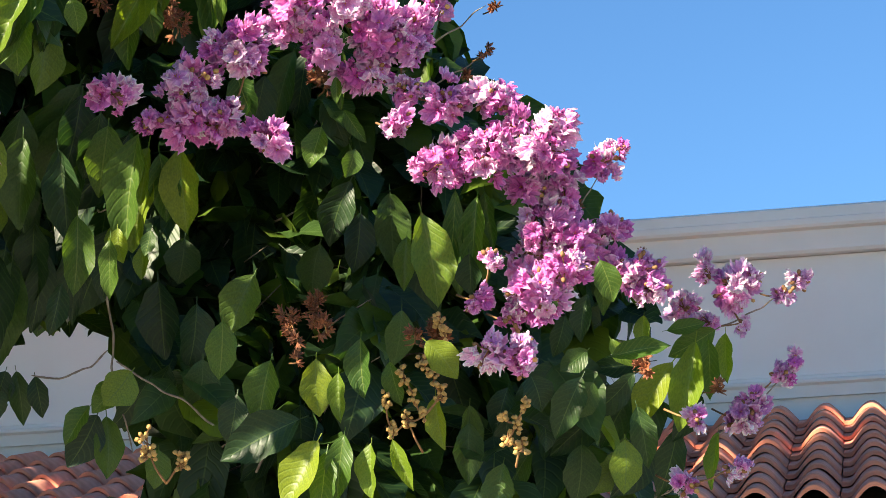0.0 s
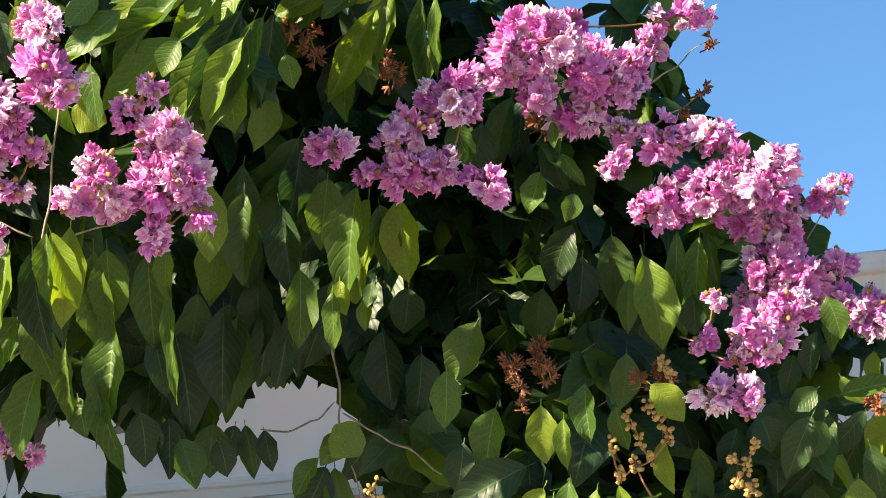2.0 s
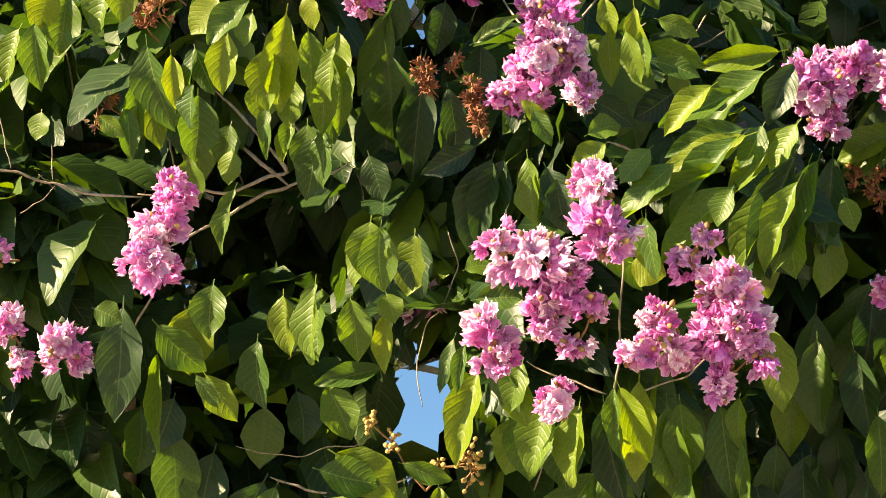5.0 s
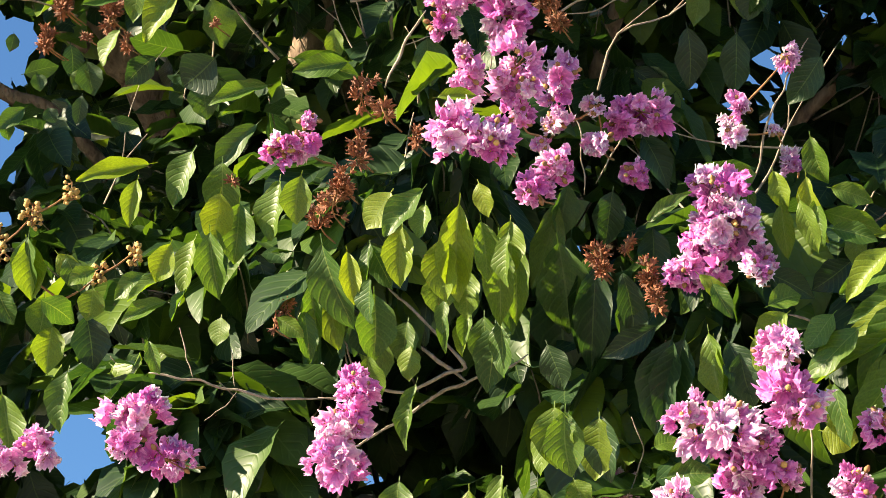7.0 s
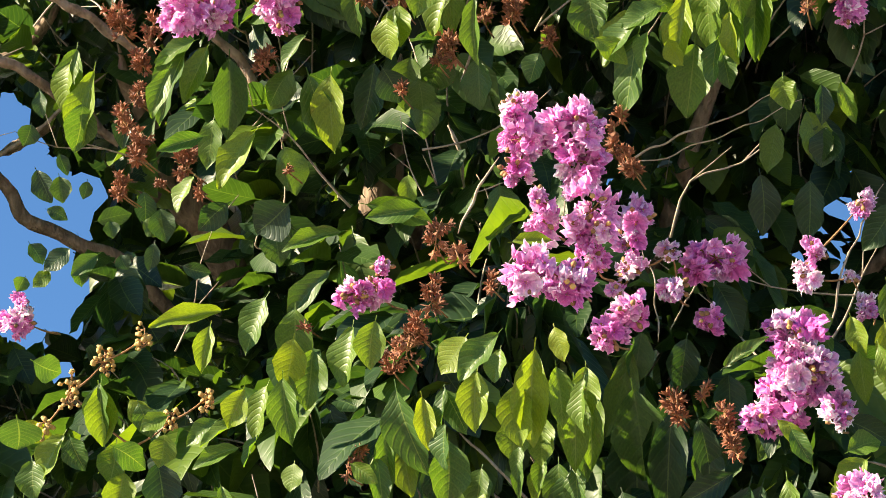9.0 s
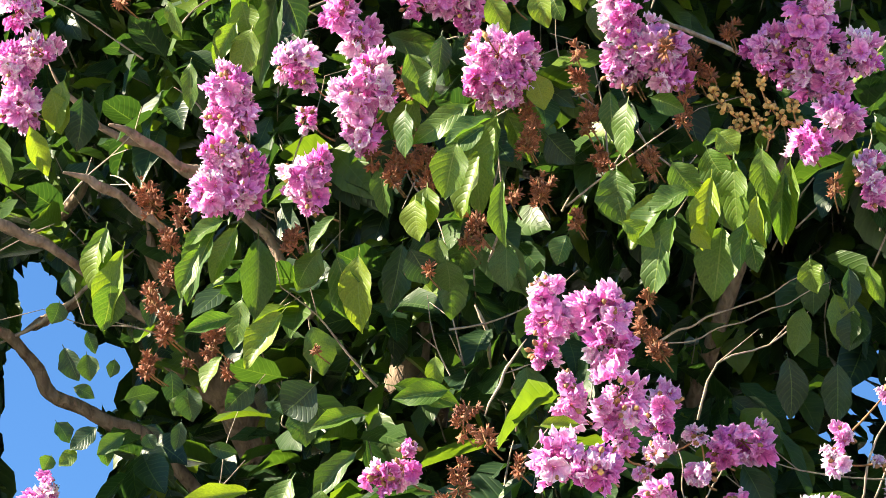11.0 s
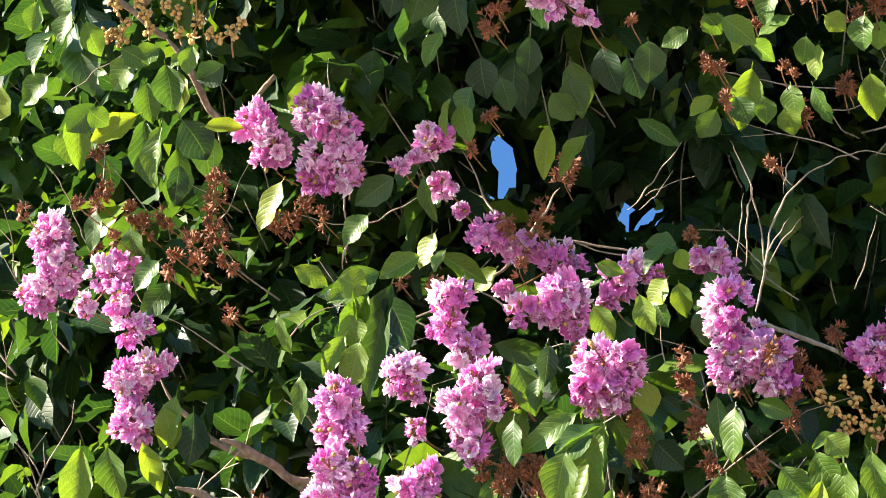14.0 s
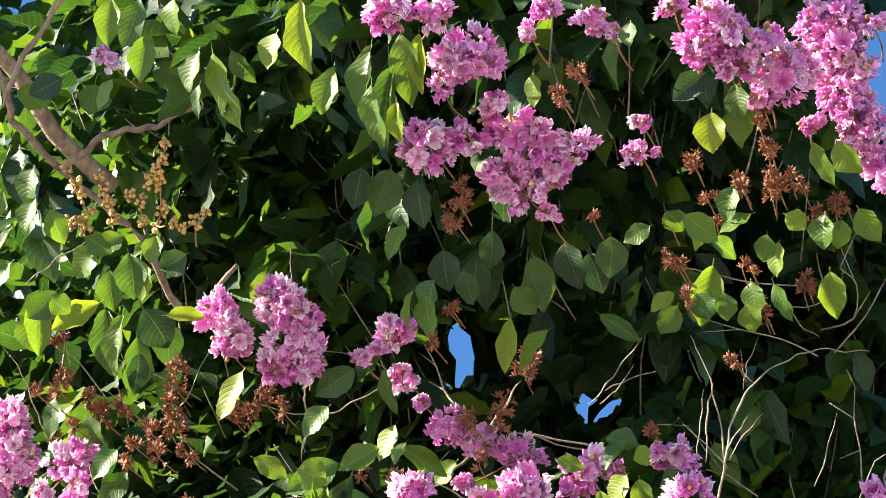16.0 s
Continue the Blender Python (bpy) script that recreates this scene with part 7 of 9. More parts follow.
leaf((-1.073, 2.970, 2.915), (-1.143, 2.946, 2.876), 0.039, 0.2)
leaf((-0.711, 2.892, 2.912), (-0.782, 2.881, 2.862), 0.041, 1.0)
leaf((-0.674, 2.913, 2.843), (-0.793, 2.885, 2.803), 0.045, 0.8)
leaf((-0.701, 2.897, 2.801), (-0.847, 2.865, 2.745), 0.033, 0.9)
leaf((-0.642, 3.043, 2.904), (-0.747, 3.039, 2.820), 0.039, 0.6)
leaf((-0.712, 3.092, 2.842), (-0.753, 3.118, 2.709), 0.047, 0.2)
leaf((-0.632, 3.200, 2.887), (-0.694, 3.230, 2.735), 0.056, 0.1)
leaf((-0.524, 3.448, 3.054), (-0.598, 3.445, 2.998), 0.043, 0.7)
leaf((-0.809, 2.946, 3.016), (-0.742, 2.969, 2.976), 0.039, 0.6)
leaf((-0.820, 2.875, 3.004), (-0.814, 2.896, 2.934), 0.030, 0.9)
leaf((-0.928, 3.016, 3.083), (-0.947, 3.038, 2.993), 0.048, 0.1)
leaf((-0.651, 3.104, 3.023), (-0.696, 3.115, 2.944), 0.048, 0.3)
leaf((-0.796, 3.036, 3.018), (-0.799, 3.042, 2.971), 0.032, 0.2)
leaf((-0.911, 2.982, 2.963), (-0.852, 3.005, 2.923), 0.039, 0.1)
leaf((-0.801, 3.021, 2.970), (-0.856, 3.008, 2.934), 0.047, 0.1)
leaf((-0.862, 2.898, 2.857), (-0.906, 2.886, 2.820), 0.038, 0.4)
leaf((-0.785, 2.847, 2.818), (-0.828, 2.835, 2.782), 0.044, 0.7)
leaf((-1.327, 2.988, 2.754), (-1.348, 3.005, 2.643), 0.056, 0.8)
leaf((-1.213, 2.983, 2.721), (-1.204, 2.987, 2.682), 0.039, 0.6)
leaf((-1.221, 3.003, 2.703), (-1.234, 3.013, 2.620), 0.031, 0.5)
leaf((-1.577, 2.993, 2.726), (-1.520, 3.033, 2.661), 0.057, 0.6)
leaf((-1.588, 2.913, 2.728), (-1.615, 2.938, 2.572), 0.069, 0.3)
leaf((-1.037, 2.977, 2.585), (-1.015, 2.994, 2.513), 0.046, 0.8)
leaf((-1.120, 3.004, 2.651), (-1.149, 3.004, 2.578), 0.023, 0.6)
leaf((-1.079, 2.938, 2.618), (-1.098, 2.938, 2.555), 0.023, 0.8)
leaf((-1.438, 3.108, 2.498), (-1.473, 3.100, 2.412), 0.041, 0.4)
leaf((-1.620, 3.120, 2.604), (-1.617, 3.147, 2.469), 0.076, 0.1)
leaf((-1.042, 2.884, 2.660), (-0.980, 2.894, 2.656), 0.037, 0.7)
leaf((-1.493, 2.960, 2.631), (-1.468, 2.975, 2.584), 0.024, 0.9)
leaf((-1.564, 2.792, 2.687), (-1.529, 2.804, 2.668), 0.039, 0.8)
leaf((-0.998, 3.027, 2.563), (-1.031, 3.034, 2.456), 0.061, 0.8)
leaf((-0.959, 3.156, 2.578), (-0.953, 3.186, 2.431), 0.047, 0.3)
leaf((-0.922, 3.341, 2.624), (-0.916, 3.372, 2.470), 0.058, 0.5)
leaf((-0.809, 3.331, 2.618), (-0.822, 3.335, 2.550), 0.033, 0.8)
leaf((-0.948, 3.200, 2.580), (-0.934, 3.225, 2.459), 0.040, 0.3)
leaf((-1.027, 3.228, 2.479), (-1.083, 3.215, 2.404), 0.064, 0.8)
leaf((-0.661, 3.619, 2.790), (-0.693, 3.637, 2.669), 0.053, 0.1)
leaf((-0.671, 3.593, 2.829), (-0.761, 3.593, 2.731), 0.062, 0.1)
leaf((-0.658, 3.563, 2.638), (-0.664, 3.581, 2.518), 0.052, 0.4)
leaf((-0.544, 3.638, 2.754), (-0.534, 3.657, 2.652), 0.053, 0.4)
leaf((-0.742, 3.279, 2.697), (-0.743, 3.301, 2.584), 0.057, 0.2)
leaf((-0.731, 3.615, 2.641), (-0.741, 3.632, 2.519), 0.062, 0.1)
leaf((-0.773, 3.596, 2.596), (-0.802, 3.607, 2.475), 0.070, 0.1)
leaf((-0.685, 3.582, 2.539), (-0.701, 3.586, 2.459), 0.035, 0.3)
leaf((-0.758, 3.557, 2.719), (-0.737, 3.579, 2.616), 0.061, 0.1)
leaf((-0.609, 2.918, 2.771), (-0.671, 2.932, 2.663), 0.044, 0.9)
leaf((-0.678, 2.840, 2.745), (-0.702, 2.837, 2.702), 0.036, 0.9)
leaf((-0.595, 3.121, 2.821), (-0.587, 3.126, 2.775), 0.031, 0.6)
leaf((-0.557, 3.526, 2.751), (-0.594, 3.557, 2.584), 0.069, 0.6)
leaf((-0.390, 3.776, 2.924), (-0.416, 3.792, 2.829), 0.055, 0.2)
leaf((-0.265, 3.605, 2.860), (-0.266, 3.606, 2.818), 0.018, 0.9)
leaf((-0.294, 3.673, 2.801), (-0.317, 3.677, 2.738), 0.044, 0.4)
leaf((-0.242, 3.675, 2.762), (-0.254, 3.674, 2.719), 0.035, 0.4)
leaf((-0.728, 3.479, 2.737), (-0.743, 3.504, 2.600), 0.068, 0.1)
leaf((-0.682, 3.526, 2.731), (-0.672, 3.554, 2.592), 0.060, 0.1)
leaf((-0.812, 3.352, 2.568), (-0.821, 3.379, 2.399), 0.025, 0.6)
leaf((-0.769, 3.515, 2.565), (-0.782, 3.535, 2.418), 0.077, 0.1)
leaf((-0.541, 3.521, 2.599), (-0.551, 3.517, 2.562), 0.025, 0.8)
leaf((-0.580, 3.600, 2.402), (-0.620, 3.592, 2.351), 0.060, 0.2)
leaf((-0.635, 3.619, 2.339), (-0.675, 3.614, 2.259), 0.060, 0.1)
leaf((-0.539, 3.599, 2.280), (-0.544, 3.596, 2.220), 0.042, 0.1)
leaf((-0.841, 3.541, 2.377), (-0.812, 3.549, 2.307), 0.060, 0.1)
leaf((-0.791, 3.585, 2.383), (-0.781, 3.586, 2.327), 0.043, 0.1)
leaf((-0.138, 3.622, 2.641), (-0.114, 3.647, 2.499), 0.069, 0.4)
leaf((-0.086, 3.703, 2.697), (-0.104, 3.728, 2.554), 0.035, 0.5)
leaf((-0.051, 3.713, 2.689), (-0.068, 3.735, 2.555), 0.044, 0.6)
leaf((-0.134, 3.494, 2.410), (-0.088, 3.494, 2.358), 0.049, 0.5)
leaf((0.343, 4.052, 2.538), (0.263, 4.056, 2.496), 0.048, 0.5)
leaf((0.141, 3.625, 2.408), (0.230, 3.605, 2.420), 0.034, 0.4)
leaf((0.099, 3.685, 2.388), (0.053, 3.691, 2.298), 0.052, 0.2)
leaf((0.116, 3.696, 2.380), (0.082, 3.697, 2.320), 0.052, 0.1)
leaf((0.021, 3.642, 2.382), (0.038, 3.640, 2.330), 0.051, 0.1)
leaf((0.164, 3.741, 2.299), (0.159, 3.743, 2.217), 0.052, 0.2)
leaf((0.137, 3.724, 2.582), (0.154, 3.726, 2.518), 0.044, 0.4)
leaf((0.185, 3.750, 2.352), (0.200, 3.753, 2.259), 0.044, 0.2)
leaf((-2.197, 2.843, 3.676), (-2.187, 2.872, 3.624), 0.043, 0.1)
leaf((-2.155, 2.851, 3.656), (-2.156, 2.865, 3.613), 0.038, 0.1)
leaf((-2.208, 2.835, 3.764), (-2.220, 2.836, 3.729), 0.039, 0.1)
leaf((-2.085, 2.870, 3.560), (-2.032, 2.887, 3.565), 0.037, 0.1)
leaf((-2.006, 2.885, 3.544), (-1.979, 2.903, 3.521), 0.037, 0.1)
leaf((-2.084, 2.797, 3.470), (-2.119, 2.778, 3.435), 0.036, 0.3)
leaf((-2.035, 2.806, 3.451), (-2.071, 2.787, 3.415), 0.032, 0.3)
leaf((-2.154, 2.786, 3.495), (-2.139, 2.804, 3.463), 0.032, 0.3)
leaf((-1.977, 2.889, 3.559), (-1.976, 2.909, 3.507), 0.046, 0.1)
leaf((-2.005, 2.880, 3.595), (-2.009, 2.898, 3.542), 0.037, 0.1)
leaf((-2.065, 2.874, 3.556), (-2.061, 2.880, 3.526), 0.028, 0.1)
leaf((-1.942, 2.907, 3.453), (-1.903, 2.926, 3.439), 0.027, 0.2)
leaf((-1.988, 2.893, 3.501), (-2.002, 2.897, 3.457), 0.027, 0.1)
leaf((-2.047, 2.884, 3.492), (-2.037, 2.890, 3.468), 0.028, 0.1)
leaf((-2.119, 2.796, 3.438), (-2.139, 2.781, 3.413), 0.027, 0.6)
leaf((-2.074, 2.802, 3.439), (-2.067, 2.812, 3.406), 0.027, 0.6)
leaf((-2.164, 2.791, 3.438), (-2.171, 2.785, 3.413), 0.027, 0.4)
leaf((-2.155, 2.847, 3.698), (-2.144, 2.863, 3.665), 0.024, 0.2)
leaf((-2.104, 2.860, 3.635), (-2.110, 2.861, 3.605), 0.023, 0.1)
leaf((-2.176, 2.853, 3.599), (-2.147, 2.869, 3.583), 0.026, 0.1)
leaf((-2.033, 2.861, 3.756), (-2.054, 2.877, 3.694), 0.038, 0.2)
leaf((-2.142, 2.766, 3.771), (-2.144, 2.782, 3.728), 0.028, 0.3)
leaf((-1.226, 3.009, 3.098), (-1.249, 3.084, 2.982), 0.085, 0.1)
leaf((-2.101, 2.716, 3.143), (-2.119, 2.745, 3.104), 0.071, 0.4)
leaf((-2.048, 2.759, 3.121), (-2.108, 2.776, 3.067), 0.053, 0.8)
leaf((-0.949, 2.910, 3.081), (-0.893, 2.941, 3.097), 0.040, 0.4)
leaf((-1.514, 2.912, 3.674), (-1.527, 2.944, 3.633), 0.047, 0.2)
leaf((-1.718, 2.739, 3.105), (-1.759, 2.760, 3.061), 0.043, 0.6)
leaf((-1.669, 2.798, 3.201), (-1.707, 2.830, 3.141), 0.052, 0.7)
leaf((-1.973, 2.785, 3.094), (-1.941, 2.830, 3.068), 0.044, 0.6)
leaf((-0.890, 2.911, 2.881), (-0.850, 2.934, 2.897), 0.039, 0.4)
leaf((-2.079, 2.718, 3.234), (-2.050, 2.753, 3.223), 0.045, 0.5)
leaf((-1.451, 2.883, 3.688), (-1.498, 2.914, 3.636), 0.056, 0.1)
leaf((-1.557, 2.874, 3.685), (-1.552, 2.921, 3.646), 0.056, 0.2)
leaf((-1.722, 2.864, 3.480), (-1.785, 2.869, 3.449), 0.074, 0.3)
leaf((-1.268, 2.868, 4.132), (-1.314, 2.876, 4.108), 0.048, 0.6)
leaf((-1.157, 2.732, 3.242), (-1.202, 2.753, 3.203), 0.049, 0.1)
leaf((-2.014, 2.347, 4.577), (-2.071, 2.363, 4.544), 0.057, 0.4)
leaf((-2.092, 2.595, 4.668), (-2.081, 2.666, 4.620), 0.077, 0.1)
leaf((-1.718, 2.735, 4.463), (-1.799, 2.734, 4.432), 0.053, 0.2)
leaf((-1.506, 2.650, 4.509), (-1.551, 2.677, 4.472), 0.072, 0.7)
leaf((-1.781, 2.712, 4.239), (-1.820, 2.758, 4.187), 0.051, 0.8)
leaf((-1.417, 2.698, 4.630), (-1.449, 2.741, 4.585), 0.047, 0.2)
leaf((-1.397, 2.736, 4.513), (-1.384, 2.790, 4.483), 0.051, 0.2)
leaf((-1.082, 2.687, 4.500), (-1.073, 2.730, 4.479), 0.045, 0.6)
leaf((-0.972, 2.865, 4.544), (-0.999, 2.895, 4.515), 0.041, 0.4)
leaf((-1.033, 2.753, 4.465), (-1.005, 2.800, 4.450), 0.040, 0.4)
leaf((-1.158, 2.886, 4.479), (-1.203, 2.906, 4.449), 0.046, 0.3)
leaf((-2.190, 2.331, 4.611), (-2.256, 2.339, 4.581), 0.053, 0.7)
leaf((-2.117, 2.198, 4.641), (-2.148, 2.226, 4.611), 0.041, 0.8)
leaf((-2.266, 2.301, 4.596), (-2.309, 2.331, 4.558), 0.053, 0.7)
leaf((-2.165, 2.431, 4.612), (-2.231, 2.440, 4.581), 0.053, 0.3)
leaf((-1.887, 2.440, 4.578), (-1.944, 2.437, 4.563), 0.052, 0.2)
leaf((-1.814, 2.579, 4.618), (-1.856, 2.610, 4.580), 0.042, 0.1)
leaf((-1.616, 2.916, 4.341), (-1.668, 2.925, 4.317), 0.047, 0.5)
leaf((-1.353, 3.071, 2.507), (-1.275, 3.110, 2.493), 0.062, 0.9)
leaf((-1.042, 2.847, 2.689), (-1.009, 2.863, 2.702), 0.039, 0.4)
leaf((-0.600, 2.990, 2.826), (-0.666, 3.019, 2.716), 0.047, 0.7)
leaf((-0.628, 2.979, 2.833), (-0.710, 3.011, 2.703), 0.047, 0.3)
leaf((-0.628, 3.593, 2.809), (-0.658, 3.629, 2.712), 0.064, 0.2)
leaf((-0.683, 3.574, 2.800), (-0.712, 3.618, 2.678), 0.074, 0.1)
leaf((-1.378, 2.702, 2.952), (-1.396, 2.726, 2.899), 0.047, 0.8)
leaf((-1.335, 2.834, 3.008), (-1.353, 2.858, 2.953), 0.049, 0.7)
leaf((-1.492, 2.913, 2.943), (-1.495, 2.942, 2.886), 0.050, 0.4)
leaf((-0.075, 3.691, 2.350), (-0.083, 3.725, 2.259), 0.045, 0.1)
leaf((-0.014, 3.777, 2.346), (-0.035, 3.811, 2.254), 0.051, 0.1)
leaf((-0.068, 3.710, 2.596), (-0.070, 3.735, 2.538), 0.046, 0.3)

CLEARINGS = []


def clearing(near, far, spread):
    """A gap through the crown along the line from near to far, widening by spread per metre."""
    CLEARINGS.append((np.array(near), np.array(far), spread))


clearing((-0.697, 1.796, 2.179), (-5.027, 12.487, 5.487), 0.0180)
clearing((-0.705, 1.799, 2.157), (-5.087, 12.510, 5.332), 0.0143)
clearing((-0.684, 1.795, 2.197), (-4.939, 12.484, 5.610), 0.0127)
clearing((-0.669, 1.788, 2.237), (-4.834, 12.433, 5.888), 0.0074)
clearing((-0.693, 1.766, 2.272), (-4.999, 12.281, 6.132), 0.0046)
clearing((-1.090, 1.413, 2.556), (-7.419, 9.533, 8.721), 0.0152)
clearing((-1.060, 1.443, 2.547), (-7.213, 9.739, 8.655), 0.0122)
clearing((-1.108, 1.437, 2.505), (-7.549, 9.696, 8.362), 0.0180)
clearing((-1.124, 1.447, 2.473), (-7.660, 9.766, 8.135), 0.0161)
clearing((-1.036, 1.468, 2.537), (-7.041, 9.916, 8.584), 0.0051)
clearing((-1.088, 1.385, 2.594), (-7.411, 9.334, 8.985), 0.0129)
clearing((-1.009, 1.508, 2.507), (-6.853, 10.193, 8.373), 0.0032)
clearing((-1.048, 1.495, 2.485), (-7.130, 10.103, 8.223), 0.0032)
clearing((-1.106, 1.488, 2.430), (-7.537, 10.055, 7.839), 0.0088)
clearing((-1.110, 1.503, 2.402), (-7.559, 10.160, 7.642), 0.0046)
clearing((-0.707, 1.601, 2.613), (-4.744, 10.843, 9.115), 0.0032)
clearing((-0.587, 1.701, 2.530), (-3.901, 11.547, 8.536), 0.0037)
clearing((-0.518, 1.724, 2.527), (-3.422, 11.710, 8.516), 0.0099)
clearing((-0.798, 1.579, 2.583), (-5.379, 10.691, 8.906), 0.0032)
clearing((-1.051, 1.423, 2.550), (-7.276, 9.664, 8.660), 0.0097)
clearing((-1.000, 1.469, 2.537), (-6.921, 9.985, 8.572), 0.0097)
clearing((-1.068, 1.460, 2.479), (-7.396, 9.923, 8.165), 0.0104)
clearing((-1.088, 1.484, 2.419), (-7.534, 10.094, 7.741), 0.0042)
clearing((-1.071, 1.581, 2.263), (-7.420, 10.771, 6.651), 0.0180)
clearing((-0.781, 1.574, 2.574), (-5.389, 10.719, 8.830), 0.0032)
clearing((-0.507, 1.716, 2.521), (-3.471, 11.715, 8.457), 0.0051)
clearing((-0.574, 1.693, 2.524), (-3.937, 11.556, 8.476), 0.0032)
clearing((-1.087, 1.360, 2.620), (-7.425, 9.263, 9.053), 0.0118)
clearing((-1.061, 1.425, 2.562), (-7.243, 9.718, 8.646), 0.0164)
clearing((-1.107, 1.398, 2.551), (-7.566, 9.528, 8.566), 0.0152)
clearing((-1.001, 1.495, 2.523), (-6.824, 10.207, 8.371), 0.0051)
clearing((-1.131, 1.405, 2.514), (-7.732, 9.581, 8.311), 0.0095)
clearing((-0.963, 1.377, 2.711), (-6.556, 9.380, 9.688), 0.0046)
clearing((-0.711, 1.585, 2.625), (-4.790, 10.839, 9.085), 0.0028)
clearing((-0.570, 1.695, 2.538), (-3.808, 11.608, 8.475), 0.0028)
clearing((-0.515, 1.714, 2.535), (-3.422, 11.741, 8.452), 0.0042)
clearing((-0.796, 1.568, 2.592), (-5.385, 10.717, 8.856), 0.0032)
clearing((-0.719, 1.302, 2.901), (-4.936, 9.076, 11.012), 0.0129)
clearing((-0.640, 1.375, 2.869), (-4.377, 9.585, 10.782), 0.0096)
clearing((-0.645, 1.366, 2.876), (-4.413, 9.519, 10.834), 0.0068)
clearing((-0.638, 1.386, 2.858), (-4.367, 9.662, 10.707), 0.0086)
clearing((-0.684, 1.365, 2.857), (-4.691, 9.516, 10.699), 0.0068)
clearing((-0.836, 1.175, 2.951), (-5.751, 8.183, 11.361), 0.0029)
clearing((-1.030, 1.096, 2.886), (-7.111, 7.629, 10.907), 0.0061)
clearing((-0.945, 1.340, 2.716), (-6.513, 9.340, 9.715), 0.0042)
clearing((-0.948, 1.363, 2.686), (-6.534, 9.503, 9.508), 0.0067)
clearing((-0.583, 1.359, 2.910), (-3.979, 9.472, 11.074), 0.0029)
clearing((-0.722, 1.292, 2.905), (-4.931, 9.105, 10.981), 0.0103)
clearing((-0.798, 1.161, 2.981), (-5.465, 8.186, 11.517), 0.0081)
clearing((-0.845, 1.145, 2.968), (-5.790, 8.076, 11.423), 0.0049)
clearing((-0.837, 1.165, 2.955), (-5.740, 8.215, 11.337), 0.0026)
clearing((-0.683, 1.353, 2.864), (-4.655, 9.531, 10.695), 0.0062)
clearing((-0.645, 1.370, 2.864), (-4.393, 9.654, 10.696), 0.0068)
clearing((-0.512, 1.284, 3.002), (-3.459, 9.049, 11.663), 0.0049)
clearing((-0.331, 1.287, 3.049), (-2.191, 9.071, 11.990), 0.0143)
clearing((-0.342, 1.308, 3.028), (-2.271, 9.217, 11.844), 0.0113)
clearing((-0.414, 1.924, 2.030), (-2.576, 13.492, 4.378), 0.0180)
clearing((-0.387, 1.924, 2.053), (-2.387, 13.493, 4.534), 0.0134)
clearing((-0.365, 1.927, 2.057), (-2.230, 13.512, 4.566), 0.0106)
clearing((-0.415, 1.929, 2.004), (-2.580, 13.527, 4.191), 0.0180)
clearing((-0.429, 1.932, 1.973), (-2.676, 13.548, 3.973), 0.0180)
clearing((-0.402, 1.937, 1.968), (-2.492, 13.588, 3.941), 0.0150)
clearing((-0.056, 1.960, 2.012), (-0.070, 13.750, 4.249), 0.0074)
clearing((-0.072, 1.958, 2.026), (-0.179, 13.731, 4.347), 0.0053)
clearing((-0.004, 1.948, 2.071), (0.299, 13.661, 4.663), 0.0042)
clearing((-0.021, 1.966, 1.979), (0.180, 13.790, 4.020), 0.0060)
clearing((0.016, 1.965, 1.978), (0.437, 13.784, 4.011), 0.0060)
clearing((-0.439, 1.935, 2.029), (-2.901, 13.458, 4.303), 0.0138)
clearing((-0.383, 1.941, 2.055), (-2.512, 13.499, 4.481), 0.0115)
clearing((-0.347, 1.948, 2.054), (-2.259, 13.545, 4.474), 0.0092)
clearing((-0.403, 1.942, 2.033), (-2.648, 13.505, 4.328), 0.0138)
clearing((-0.554, 1.907, 2.031), (-3.706, 13.258, 4.316), 0.0138)
clearing((-0.665, 1.871, 2.036), (-4.487, 13.008, 4.352), 0.0161)
clearing((-0.579, 1.895, 2.056), (-3.880, 13.172, 4.490), 0.0051)
clearing((-0.628, 1.886, 2.023), (-4.224, 13.115, 4.258), 0.0138)
clearing((0.133, 1.911, 2.183), (1.255, 13.404, 5.445), 0.0346)
clearing((0.103, 1.896, 2.242), (1.044, 13.300, 5.857), 0.0415)
clearing((0.068, 1.881, 2.296), (0.800, 13.192, 6.235), 0.0415)
clearing((0.205, 1.938, 2.041), (1.758, 13.590, 4.452), 0.0254)
clearing((0.193, 1.952, 1.970), (1.674, 13.694, 3.956), 0.0277)
clearing((0.242, 1.925, 2.074), (2.017, 13.502, 4.685), 0.0231)
clearing((0.087, 1.914, 2.185), (0.936, 13.427, 5.463), 0.0208)
clearing((0.013, 1.886, 2.290), (0.414, 13.226, 6.193), 0.0138)
clearing((0.172, 1.917, 2.145), (1.532, 13.447, 5.182), 0.0138)
clearing((-0.990, 1.484, 2.558), (-2.351, 3.513, 4.025), 0.0044)
clearing((-0.979, 1.506, 2.537), (-2.325, 3.567, 3.974), 0.0046)
clearing((-0.969, 1.540, 2.496), (-2.302, 3.650, 3.873), 0.0048)
clearing((-0.963, 1.565, 2.464), (-2.285, 3.710, 3.796), 0.0044)
clearing((-0.959, 1.587, 2.431), (-2.277, 3.763, 3.717), 0.0044)
clearing((-1.051, 1.473, 2.515), (-2.500, 3.485, 3.919), 0.0028)
clearing((-1.024, 1.516, 2.478), (-2.434, 3.591, 3.831), 0.0028)
clearing((-1.014, 1.545, 2.442), (-2.410, 3.662, 3.744), 0.0028)
clearing((-0.837, 1.550, 2.595), (-1.981, 3.672, 4.115), 0.0053)
clearing((-0.842, 1.558, 2.580), (-1.992, 3.693, 4.077), 0.0046)
